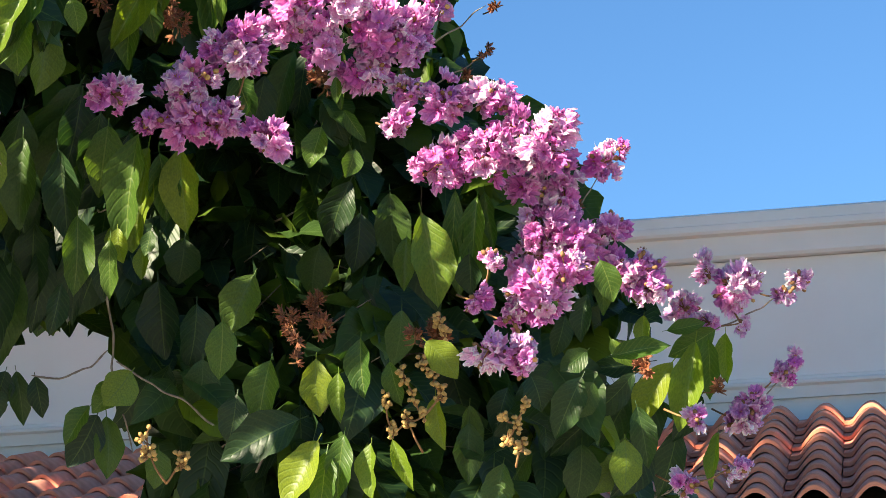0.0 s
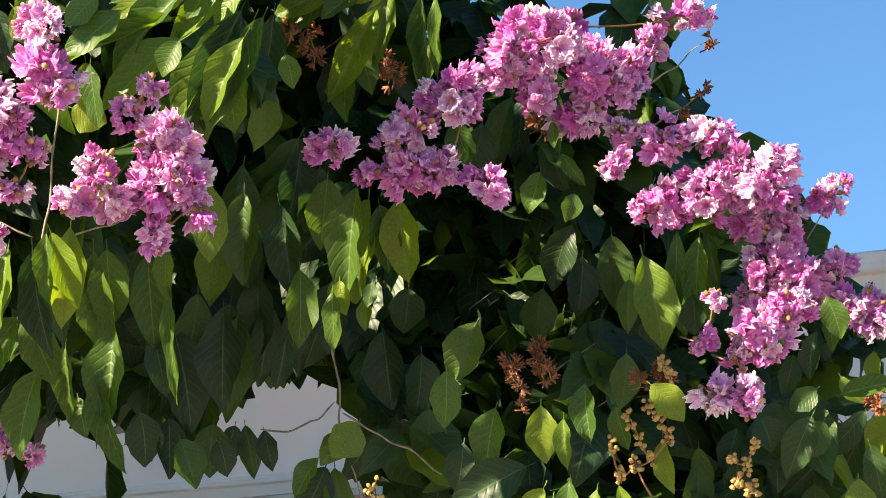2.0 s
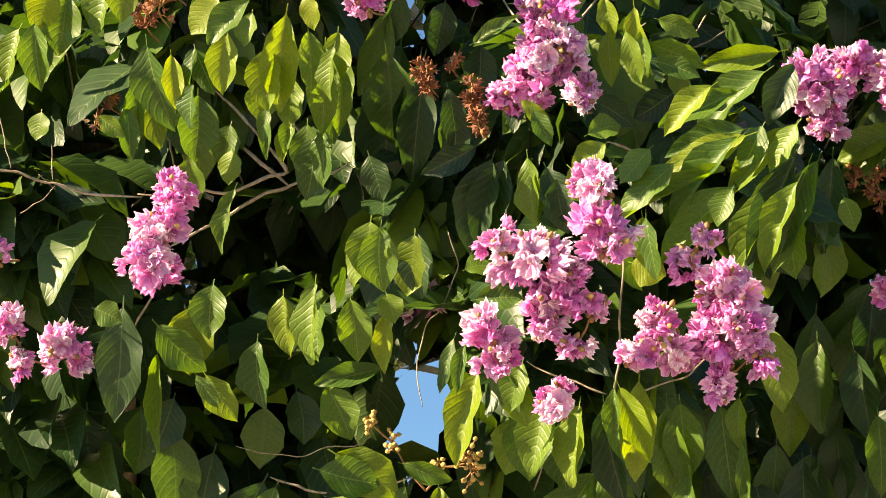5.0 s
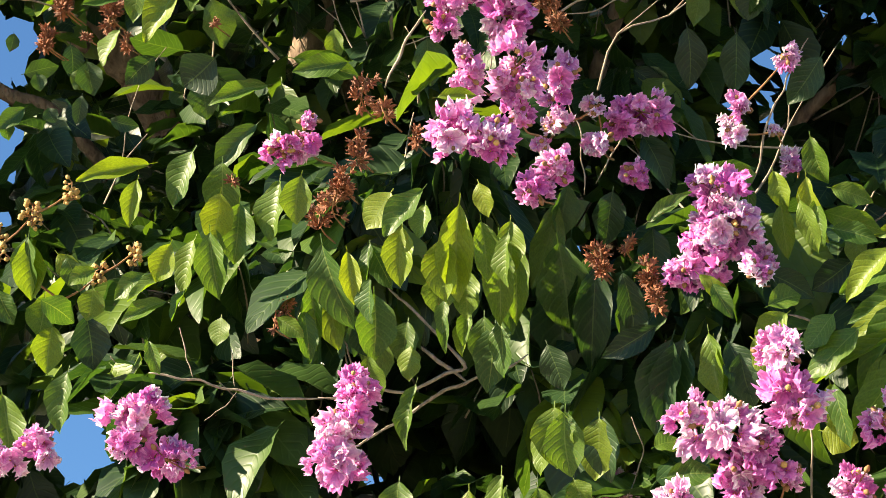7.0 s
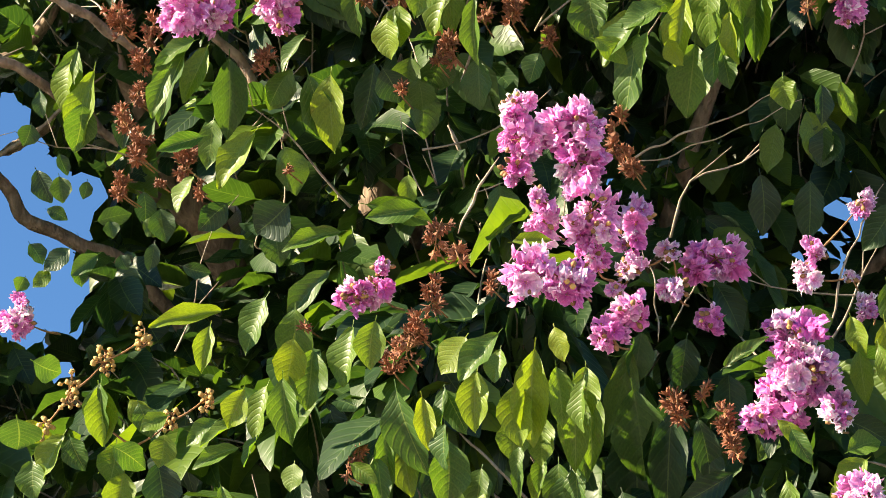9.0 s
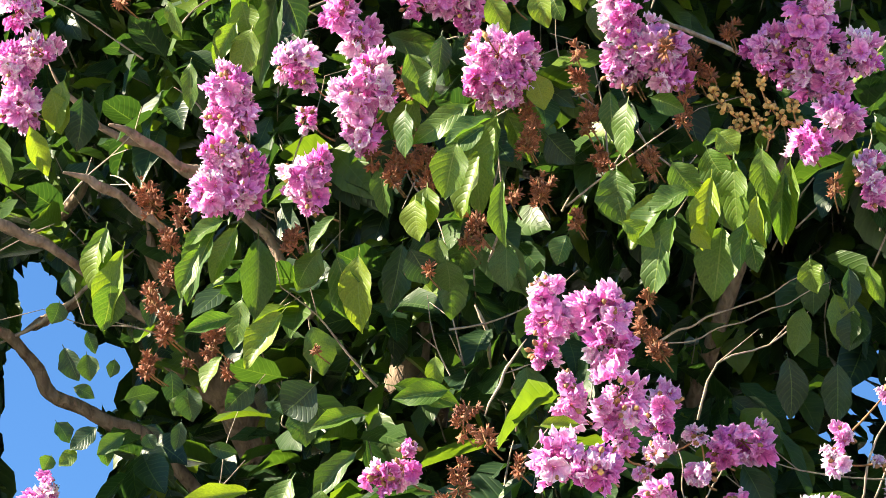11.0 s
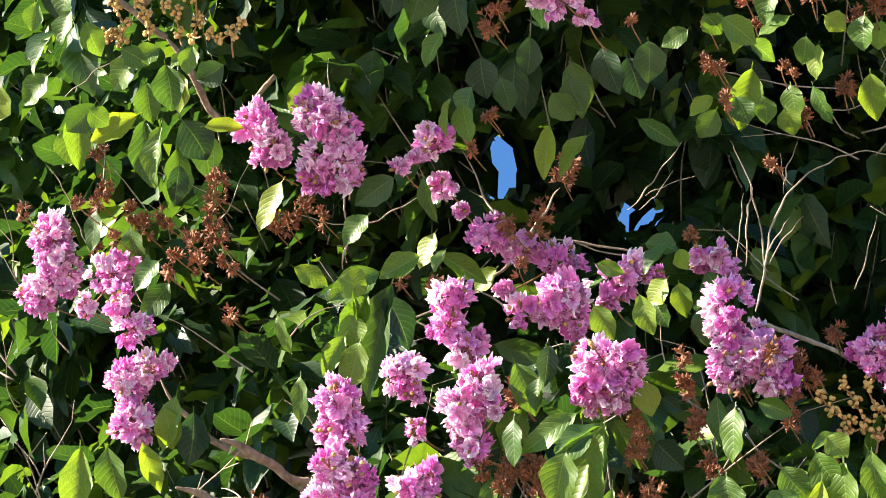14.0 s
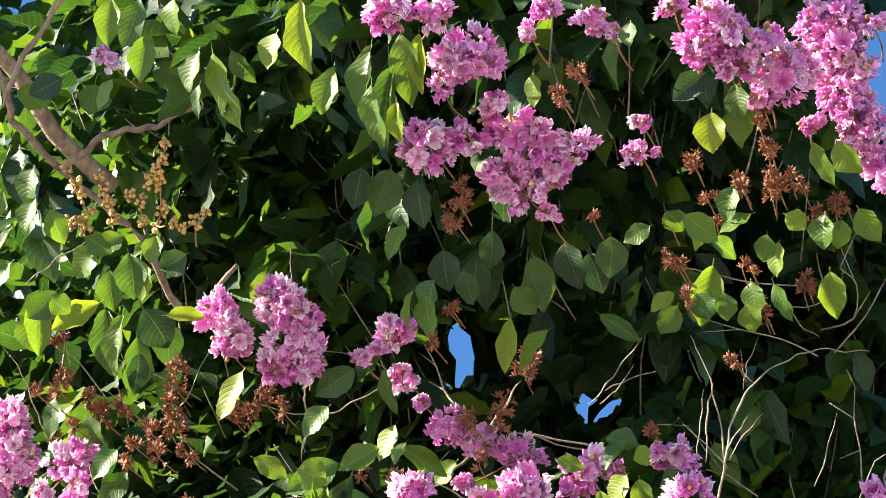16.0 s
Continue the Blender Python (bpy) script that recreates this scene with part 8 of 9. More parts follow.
clearing((-1.085, 1.442, 2.522), (-2.583, 3.411, 3.938), 0.0032)
clearing((-0.981, 1.486, 2.555), (-2.312, 3.507, 3.965), 0.0044)
clearing((-0.978, 1.510, 2.524), (-2.304, 3.563, 3.890), 0.0046)
clearing((-0.834, 1.542, 2.601), (-1.959, 3.641, 4.074), 0.0044)
clearing((-0.970, 1.371, 2.712), (-2.285, 3.229, 4.342), 0.0028)
clearing((-1.076, 1.340, 2.655), (-2.540, 3.157, 4.203), 0.0030)
clearing((-0.998, 1.338, 2.727), (-2.352, 3.150, 4.376), 0.0023)
clearing((-0.910, 1.648, 2.292), (-2.163, 3.750, 3.171), 0.0055)
clearing((-0.915, 1.658, 2.262), (-2.172, 3.773, 3.101), 0.0051)
clearing((-0.928, 1.598, 2.379), (-2.203, 3.635, 3.371), 0.0069)
clearing((-0.293, 1.932, 2.153), (-0.578, 4.042, 2.708), 0.0196)
clearing((-0.336, 1.939, 2.100), (-0.668, 4.056, 2.597), 0.0184)
clearing((-0.267, 1.946, 2.112), (-0.525, 4.070, 2.623), 0.0208)
clearing((-0.232, 1.958, 2.076), (-0.451, 4.096, 2.546), 0.0184)
clearing((-0.211, 1.943, 2.147), (-0.406, 4.065, 2.695), 0.0161)
clearing((-0.392, 1.917, 2.149), (-0.786, 4.010, 2.700), 0.0138)
clearing((-0.337, 1.914, 2.197), (-0.676, 4.003, 2.798), 0.0208)
clearing((-0.368, 1.924, 2.140), (-0.743, 4.024, 2.678), 0.0184)
clearing((-0.299, 1.931, 2.155), (-0.597, 4.039, 2.711), 0.0208)
clearing((-0.890, 1.015, 3.039), (-2.174, 2.528, 5.222), 0.0138)
clearing((-0.857, 1.074, 3.016), (-2.090, 2.674, 5.166), 0.0184)
clearing((-0.817, 1.115, 3.007), (-1.993, 2.776, 5.143), 0.0184)
clearing((-0.762, 1.157, 3.003), (-1.856, 2.880, 5.133), 0.0138)
clearing((-0.772, 1.120, 3.027), (-1.881, 2.787, 5.194), 0.0138)
clearing((-0.943, 0.999, 3.018), (-2.304, 2.488, 5.171), 0.0115)
clearing((-0.573, 1.378, 2.895), (-1.351, 3.297, 4.780), 0.0115)
clearing((-0.510, 1.450, 2.843), (-1.202, 3.471, 4.654), 0.0138)
clearing((-0.568, 1.414, 2.860), (-1.339, 3.384, 4.694), 0.0115)
clearing((-0.645, 1.638, 2.595), (-1.484, 3.809, 4.061), 0.0150)
clearing((-0.591, 1.682, 2.559), (-1.357, 3.911, 3.974), 0.0150)
clearing((-0.540, 1.681, 2.586), (-1.235, 3.910, 4.038), 0.0138)
clearing((-0.533, 1.741, 2.492), (-1.218, 4.051, 3.816), 0.0138)
clearing((-0.707, 1.655, 2.531), (-1.631, 3.848, 3.909), 0.0104)
clearing((-0.696, 1.590, 2.633), (-1.606, 3.695, 4.152), 0.0104)
clearing((-0.375, 1.888, 2.202), (-0.795, 3.806, 2.793), 0.0231)
clearing((-0.405, 1.902, 2.133), (-0.855, 3.833, 2.653), 0.0208)
clearing((-0.338, 1.915, 2.134), (-0.720, 3.861, 2.656), 0.0208)
clearing((-0.814, 1.755, 2.137), (-1.683, 3.536, 2.661), 0.0208)
clearing((-0.856, 1.725, 2.166), (-1.768, 3.475, 2.721), 0.0138)
clearing((-0.671, 1.716, 2.412), (-1.394, 3.456, 3.218), 0.0138)
clearing((-0.744, 1.725, 2.317), (-1.542, 3.475, 3.026), 0.0138)
clearing((-0.502, 1.773, 2.419), (-1.051, 3.573, 3.232), 0.0138)
clearing((-0.985, 0.968, 3.009), (-2.387, 2.412, 5.165), 0.0138)
clearing((-0.916, 1.018, 3.018), (-2.217, 2.536, 5.187), 0.0138)
clearing((-0.902, 1.064, 2.993), (-2.182, 2.650, 5.125), 0.0138)
clearing((-1.004, 1.051, 2.936), (-2.435, 2.618, 4.986), 0.0115)
clearing((-1.012, 0.997, 2.971), (-2.456, 2.483, 5.070), 0.0115)
clearing((-0.374, 1.943, 2.056), (-2.415, 13.512, 4.501), 0.0161)
clearing((-0.352, 1.950, 2.037), (-2.263, 13.564, 4.374), 0.0115)
clearing((-0.438, 1.943, 1.989), (-2.865, 13.515, 4.037), 0.0138)
clearing((-0.389, 1.952, 1.993), (-2.524, 13.578, 4.064), 0.0138)
clearing((-0.396, 1.938, 2.060), (-2.569, 13.477, 4.534), 0.0115)
clearing((-0.342, 1.945, 2.069), (-2.191, 13.530, 4.592), 0.0092)
clearing((-0.543, 1.908, 2.018), (-3.634, 13.289, 4.232), 0.0138)
clearing((-0.500, 1.919, 2.018), (-3.329, 13.369, 4.229), 0.0138)
clearing((-0.368, 1.938, 2.060), (-2.408, 13.504, 4.526), 0.0092)
clearing((-0.342, 1.945, 2.051), (-2.222, 13.549, 4.459), 0.0115)
clearing((-0.598, 1.886, 2.050), (-4.016, 13.135, 4.451), 0.0092)
clearing((-0.025, 1.877, 2.317), (0.147, 13.165, 6.385), 0.0115)
clearing((-0.013, 1.887, 2.286), (0.236, 13.239, 6.169), 0.0097)
clearing((-0.002, 1.897, 2.258), (0.310, 13.304, 5.968), 0.0083)

clearing((-0.046, 1.886, 2.316), (0.002, 13.231, 6.379), 0.0104)
clearing((-0.022, 1.895, 2.284), (0.172, 13.291, 6.156), 0.0092)
clearing((-0.032, 1.881, 2.338), (0.104, 13.192, 6.533), 0.0138)
clearing((0.002, 1.904, 2.252), (0.342, 13.352, 5.932), 0.0065)
clearing((0.053, 1.921, 2.189), (0.698, 13.474, 5.484), 0.0051)
clearing((0.022, 1.899, 2.270), (0.475, 13.322, 6.053), 0.0092)
clearing((-0.686, 1.781, 2.263), (-4.868, 12.417, 6.042), 0.0088)
clearing((-0.687, 1.789, 2.237), (-4.874, 12.479, 5.858), 0.0078)
clearing((-0.697, 1.798, 2.202), (-4.949, 12.540, 5.614), 0.0104)
clearing((-0.715, 1.805, 2.167), (-5.070, 12.588, 5.371), 0.0104)
clearing((-0.694, 1.808, 2.176), (-4.924, 12.611, 5.429), 0.0069)
clearing((-0.408, 1.965, 1.991), (-2.529, 13.785, 4.105), 0.0127)
clearing((-0.353, 1.971, 1.974), (-2.146, 13.822, 3.985), 0.0104)
clearing((-0.326, 1.974, 1.962), (-1.955, 13.848, 3.895), 0.0058)
clearing((-0.385, 1.972, 1.969), (-2.373, 13.829, 3.945), 0.0115)
clearing((-0.401, 1.953, 2.040), (-2.485, 13.697, 4.448), 0.0127)
clearing((-0.359, 1.948, 2.062), (-2.190, 13.663, 4.596), 0.0081)
clearing((-0.436, 1.972, 1.965), (-2.729, 13.830, 3.923), 0.0092)
clearing((-0.231, 1.922, 2.170), (-0.427, 4.055, 2.757), 0.0150)
clearing((-0.247, 1.936, 2.112), (-0.456, 4.048, 2.626), 0.0127)
clearing((-0.168, 1.932, 2.132), (-0.294, 4.082, 2.679), 0.0104)
clearing((-0.403, 1.928, 2.134), (-0.762, 3.917, 2.644), 0.0127)
clearing((-0.292, 1.927, 2.145), (-0.542, 3.959, 2.676), 0.0081)
clearing((-0.193, 1.916, 2.195), (-0.345, 4.014, 2.803), 0.0092)
clearing((-0.162, 1.962, 2.020), (-0.264, 3.808, 2.378), 0.0069)
clearing((-0.051, 1.962, 2.026), (-0.048, 3.898, 2.407), 0.0092)
clearing((-0.424, 1.911, 2.202), (-0.793, 3.824, 2.764), 0.0104)
clearing((-0.420, 1.922, 2.126), (-0.823, 3.888, 2.616), 0.0161)
clearing((-0.394, 1.910, 2.179), (-0.765, 3.840, 2.716), 0.0127)
clearing((-0.450, 1.911, 2.154), (-0.876, 3.825, 2.662), 0.0104)
clearing((-0.234, 1.930, 2.173), (-0.460, 4.052, 2.752), 0.0161)
clearing((-0.195, 1.927, 2.198), (-0.377, 4.012, 2.795), 0.0104)
clearing((-0.260, 1.942, 2.121), (-0.506, 3.992, 2.621), 0.0115)
clearing((-0.397, 1.887, 2.259), (-0.786, 3.864, 2.901), 0.0092)
clearing((-0.314, 1.930, 2.140), (-0.604, 3.882, 2.639), 0.0092)
clearing((-0.771, 1.733, 2.326), (-1.447, 3.224, 2.925), 0.0138)
clearing((-0.729, 1.751, 2.312), (-1.343, 3.197, 2.876), 0.0138)
clearing((-0.811, 1.733, 2.292), (-1.534, 3.251, 2.872), 0.0092)
clearing((-0.872, 1.778, 2.109), (-1.713, 3.465, 2.563), 0.0127)
clearing((-0.864, 1.758, 2.175), (-1.683, 3.394, 2.681), 0.0104)
clearing((-0.653, 1.851, 2.087), (-1.240, 3.480, 2.488), 0.0092)
clearing((-0.381, 1.898, 2.187), (-0.787, 3.854, 2.759), 0.0150)
clearing((-0.345, 1.934, 2.116), (-0.706, 3.887, 2.605), 0.0138)
clearing((-0.409, 1.908, 2.135), (-0.844, 3.874, 2.653), 0.0127)
clearing((-0.237, 1.946, 2.175), (-0.503, 4.028, 2.757), 0.0138)
clearing((-0.237, 1.973, 2.096), (-0.495, 4.016, 2.577), 0.0115)
clearing((-0.372, 1.874, 2.266), (-0.768, 3.804, 2.919), 0.0104)
clearing((-0.557, 1.804, 2.309), (-0.950, 3.047, 2.776), 0.0058)
clearing((-0.660, 1.764, 2.333), (-1.217, 3.222, 2.913), 0.0081)
clearing((-0.774, 1.754, 2.265), (-1.450, 3.257, 2.809), 0.0058)
clearing((-0.791, 1.540, 2.650), (-1.597, 3.114, 3.841), 0.0104)
clearing((-0.791, 1.594, 2.565), (-1.535, 3.103, 3.583), 0.0081)
clearing((-0.591, 1.645, 2.645), (-1.156, 3.250, 3.775), 0.0115)
clearing((-0.594, 1.697, 2.560), (-1.183, 3.413, 3.641), 0.0104)
clearing((-0.697, 1.718, 2.446), (-1.300, 3.226, 3.279), 0.0092)
clearing((-1.069, 1.488, 2.511), (-2.226, 3.082, 3.608), 0.0092)
clearing((-1.029, 1.529, 2.478), (-2.128, 3.149, 3.525), 0.0092)
clearing((-0.861, 1.532, 2.607), (-1.766, 3.142, 3.786), 0.0069)
clearing((-0.512, 1.719, 2.590), (-1.028, 3.508, 3.734), 0.0104)
clearing((-0.946, 1.624, 2.396), (-1.786, 3.065, 3.193), 0.0081)
clearing((-0.822, 1.705, 2.368), (-1.511, 3.142, 3.101), 0.0092)
clearing((-1.017, 1.319, 2.768), (-2.302, 2.983, 4.356), 0.0127)
clearing((-0.944, 1.322, 2.812), (-2.059, 2.882, 4.353), 0.0104)
clearing((-0.786, 1.552, 2.624), (-1.599, 3.174, 3.781), 0.0092)
clearing((-0.528, 1.521, 2.834), (-1.087, 3.183, 4.278), 0.0138)
clearing((-0.657, 1.662, 2.570), (-1.223, 3.122, 3.490), 0.0104)
clearing((-0.867, 1.401, 2.762), (-1.848, 2.994, 4.184), 0.0081)
clearing((-0.781, 1.465, 2.738), (-1.604, 3.024, 4.042), 0.0069)
clearing((-0.520, 1.651, 2.674), (-1.034, 3.338, 3.855), 0.0104)
clearing((-0.898, 1.487, 2.633), (-1.851, 3.072, 3.824), 0.0069)
clearing((-0.994, 1.412, 2.665), (-2.056, 2.922, 3.896), 0.0069)
clearing((-0.824, 1.138, 3.000), (-1.776, 2.512, 4.756), 0.0138)
clearing((-0.771, 1.230, 2.941), (-1.740, 2.850, 4.780), 0.0115)
clearing((-0.871, 1.118, 2.993), (-1.915, 2.516, 4.804), 0.0092)
clearing((-0.765, 1.166, 3.006), (-1.623, 2.537, 4.725), 0.0115)
clearing((-0.639, 1.297, 2.951), (-1.417, 2.966, 4.760), 0.0115)
clearing((-0.603, 1.390, 2.882), (-1.297, 3.086, 4.514), 0.0127)
clearing((-0.517, 1.470, 2.854), (-1.063, 3.139, 4.341), 0.0138)
clearing((-0.875, 1.279, 2.834), (-1.946, 2.909, 4.478), 0.0069)
clearing((-0.653, 1.339, 2.903), (-1.449, 3.062, 4.650), 0.0092)
clearing((-0.925, 1.271, 2.814), (-2.039, 2.866, 4.405), 0.0104)
clearing((-0.497, 1.392, 2.940), (-1.097, 3.200, 4.753), 0.0092)
clearing((-0.884, 1.091, 3.006), (-1.989, 2.502, 4.859), 0.0115)
clearing((-0.779, 1.150, 3.005), (-1.674, 2.519, 4.712), 0.0127)
clearing((-0.819, 1.090, 3.038), (-1.771, 2.400, 4.800), 0.0127)
clearing((-0.768, 1.205, 2.962), (-1.731, 2.771, 4.771), 0.0104)
clearing((-0.619, 1.325, 2.928), (-1.389, 3.045, 4.692), 0.0127)
clearing((-0.553, 1.396, 2.898), (-1.248, 3.231, 4.647), 0.0127)
clearing((-0.601, 1.387, 2.882), (-1.308, 3.088, 4.493), 0.0104)
clearing((-0.480, 1.455, 2.881), (-1.083, 3.375, 4.615), 0.0138)
clearing((-0.798, 1.184, 2.966), (-1.801, 2.723, 4.779), 0.0069)
clearing((-0.942, 1.006, 3.052), (-2.155, 2.345, 5.018), 0.0115)
clearing((-0.937, 0.961, 3.095), (-2.135, 2.231, 5.104), 0.0138)
clearing((-0.912, 1.001, 3.071), (-2.078, 2.323, 5.050), 0.0115)
clearing((-0.963, 1.006, 3.042), (-2.202, 2.343, 4.994), 0.0115)
clearing((-0.913, 1.041, 3.035), (-2.112, 2.451, 5.017), 0.0092)
clearing((-0.886, 1.123, 2.976), (-2.031, 2.623, 4.852), 0.0092)
clearing((-0.790, 1.095, 3.048), (-1.722, 2.432, 4.849), 0.0104)
clearing((-0.941, 0.958, 3.095), (-2.214, 2.298, 5.219), 0.0196)
clearing((-0.958, 0.997, 3.052), (-2.286, 2.425, 5.168), 0.0184)
clearing((-0.901, 0.981, 3.094), (-2.095, 2.327, 5.179), 0.0092)
clearing((-0.916, 1.017, 3.055), (-2.154, 2.438, 5.125), 0.0104)
clearing((-0.990, 1.017, 3.019), (-2.338, 2.445, 5.051), 0.0115)

clearing((-0.352, 3.079, 2.481), (-0.428, 3.869, 2.697), 0.0328)
clearing((-0.398, 3.087, 2.447), (-0.486, 3.879, 2.654), 0.0242)
clearing((-0.294, 3.084, 2.465), (-0.355, 3.875, 2.677), 0.0276)
clearing((-0.332, 3.098, 2.409), (-0.404, 3.893, 2.607), 0.0207)
clearing((-0.365, 3.064, 2.539), (-0.445, 3.850, 2.769), 0.0155)
clearing((-0.431, 2.764, 2.098), (-1.372, 9.686, 3.244), 0.0092)
clearing((-0.454, 2.767, 2.086), (-1.453, 9.695, 3.203), 0.0066)
clearing((-0.465, 2.731, 2.225), (-1.493, 9.568, 3.690), 0.0058)
clearing((-0.561, 2.748, 2.152), (-1.830, 9.630, 3.432), 0.0131)
clearing((-0.570, 2.761, 2.102), (-1.858, 9.675, 3.258), 0.0157)
clearing((-1.418, 1.935, 3.267), (-2.073, 2.818, 4.066), 0.0138)
clearing((-1.461, 1.955, 3.217), (-2.136, 2.849, 3.993), 0.0154)
clearing((-1.545, 1.942, 3.180), (-2.259, 2.828, 3.940), 0.0154)
clearing((-1.394, 1.973, 3.237), (-2.038, 2.875, 4.023), 0.0123)
clearing((-1.515, 1.916, 3.228), (-2.216, 2.791, 4.009), 0.0123)
clearing((-1.588, 1.950, 3.144), (-2.323, 2.841, 3.886), 0.0123)
clearing((-1.497, 2.046, 3.089), (-2.189, 2.982, 3.805), 0.0108)
clearing((-1.308, 2.011, 3.247), (-1.912, 2.931, 4.037), 0.0092)
clearing((-0.345, 3.079, 2.481), (-0.445, 4.139, 2.770), 0.0373)
clearing((-0.405, 3.089, 2.440), (-0.526, 4.152, 2.715), 0.0237)
clearing((-0.294, 3.089, 2.444), (-0.377, 4.153, 2.720), 0.0237)
clearing((-0.357, 3.062, 2.546), (-0.462, 4.116, 2.857), 0.0169)
clearing((-1.015, 2.234, 2.528), (-1.479, 3.214, 2.928), 0.0227)
clearing((-0.961, 2.243, 2.556), (-1.401, 3.227, 2.968), 0.0114)
clearing((-1.036, 2.238, 2.497), (-1.509, 3.220, 2.883), 0.0142)
clearing((-0.863, 2.271, 2.572), (-1.259, 3.268, 2.991), 0.0114)
clearing((-0.853, 2.231, 2.691), (-1.246, 3.210, 3.163), 0.0099)
clearing((-1.181, 2.262, 2.292), (-1.718, 3.255, 2.586), 0.0241)
clearing((-1.209, 2.237, 2.332), (-1.760, 3.219, 2.644), 0.0170)
clearing((-1.126, 2.271, 2.319), (-1.639, 3.268, 2.627), 0.0142)
# gaps towards the sun: over the sunlit leaves, and a few that let flecks of sun fall on the roof
for q in SUNLIT:
    clearing(q + SUN_DIR * 0.02, q + SUN_DIR * 1.6, 0.020)
for q in ((1.53, 9.97, 3.47), (1.36, 9.41, 3.29), (-1.94, 10.31, 3.40), (-1.74, 9.93, 3.30), (-2.03, 10.10, 3.33)):
    clearing(Vector(q), Vector(q) + SUN_DIR * 14, 0.012)
OPEN_A = np.array([c[0] for c in CLEARINGS])
OPEN_D = np.array([c[1] - c[0] for c in CLEARINGS])
OPEN_L = np.linalg.norm(OPEN_D, axis=1)
OPEN_D = OPEN_D / OPEN_L[:, None]
OPEN_R = np.array([c[2] for c in CLEARINGS])


SKIN_AT = np.array([tuple(q) for q in SKIN])
SKIN_FRONT = np.array(FRONT)


def before_skin(p):
    """Whether a place lies close in front of one of the leaves at the skin of the crown."""
    off = p - SKIN_AT
    ahead = off @ SKIN_FRONT
    aside = (off * off).sum(1) - ahead * ahead
    return bool(((aside < 0.042 ** 2) & (ahead > -0.015) & (ahead < 0.5)).any())


def in_clearing(p, slack):
    off = p - OPEN_A
    along = (off * OPEN_D).sum(1)
    away = np.linalg.norm(off - along[:, None] * OPEN_D, axis=1)
    return bool(((away < OPEN_R * (along + 2.0) + slack) & (along > 0) & (along < OPEN_L)).any())


# boughs that climb from the trunk to the skin of the crown
for k in range(46):
    a, up = rng.uniform(-2.9, 0.5), rng.uniform(2.1, 5.6)
    c, r3 = LOBES[0]
    w = math.sqrt(max(0.1, 1 - ((up - c[2]) / r3[2]) ** 2)) * rng.uniform(0.6, 0.86)
    end = Vector((c[0] + math.cos(a) * r3[0] * w, c[1] + math.sin(a) * r3[1] * w, up))
    root = Vector((-2.25, 4.4, max(1.7, min(4.2, up - rng.uniform(0.7, 1.6)))))
    m1 = root.lerp(end, 0.35) + Vector((rng.uniform(-0.12, 0.12), rng.uniform(-0.12, 0.12), rng.uniform(-0.05, 0.12)))
    m2 = root.lerp(end, 0.7) + Vector((rng.uniform(-0.12, 0.12), rng.uniform(-0.12, 0.12), rng.uniform(-0.05, 0.15)))
    if any(in_clearing(np.array(root.lerp(end, q / 12)), 0.05) for q in range(13)):
        continue
    v, f = tube([(*root, 0.034), (*m1, 0.024), (*m2, 0.014), (*end, 0.004)], 8, 0.1, k)
    tree_part("bough", v, f, M_BARK)


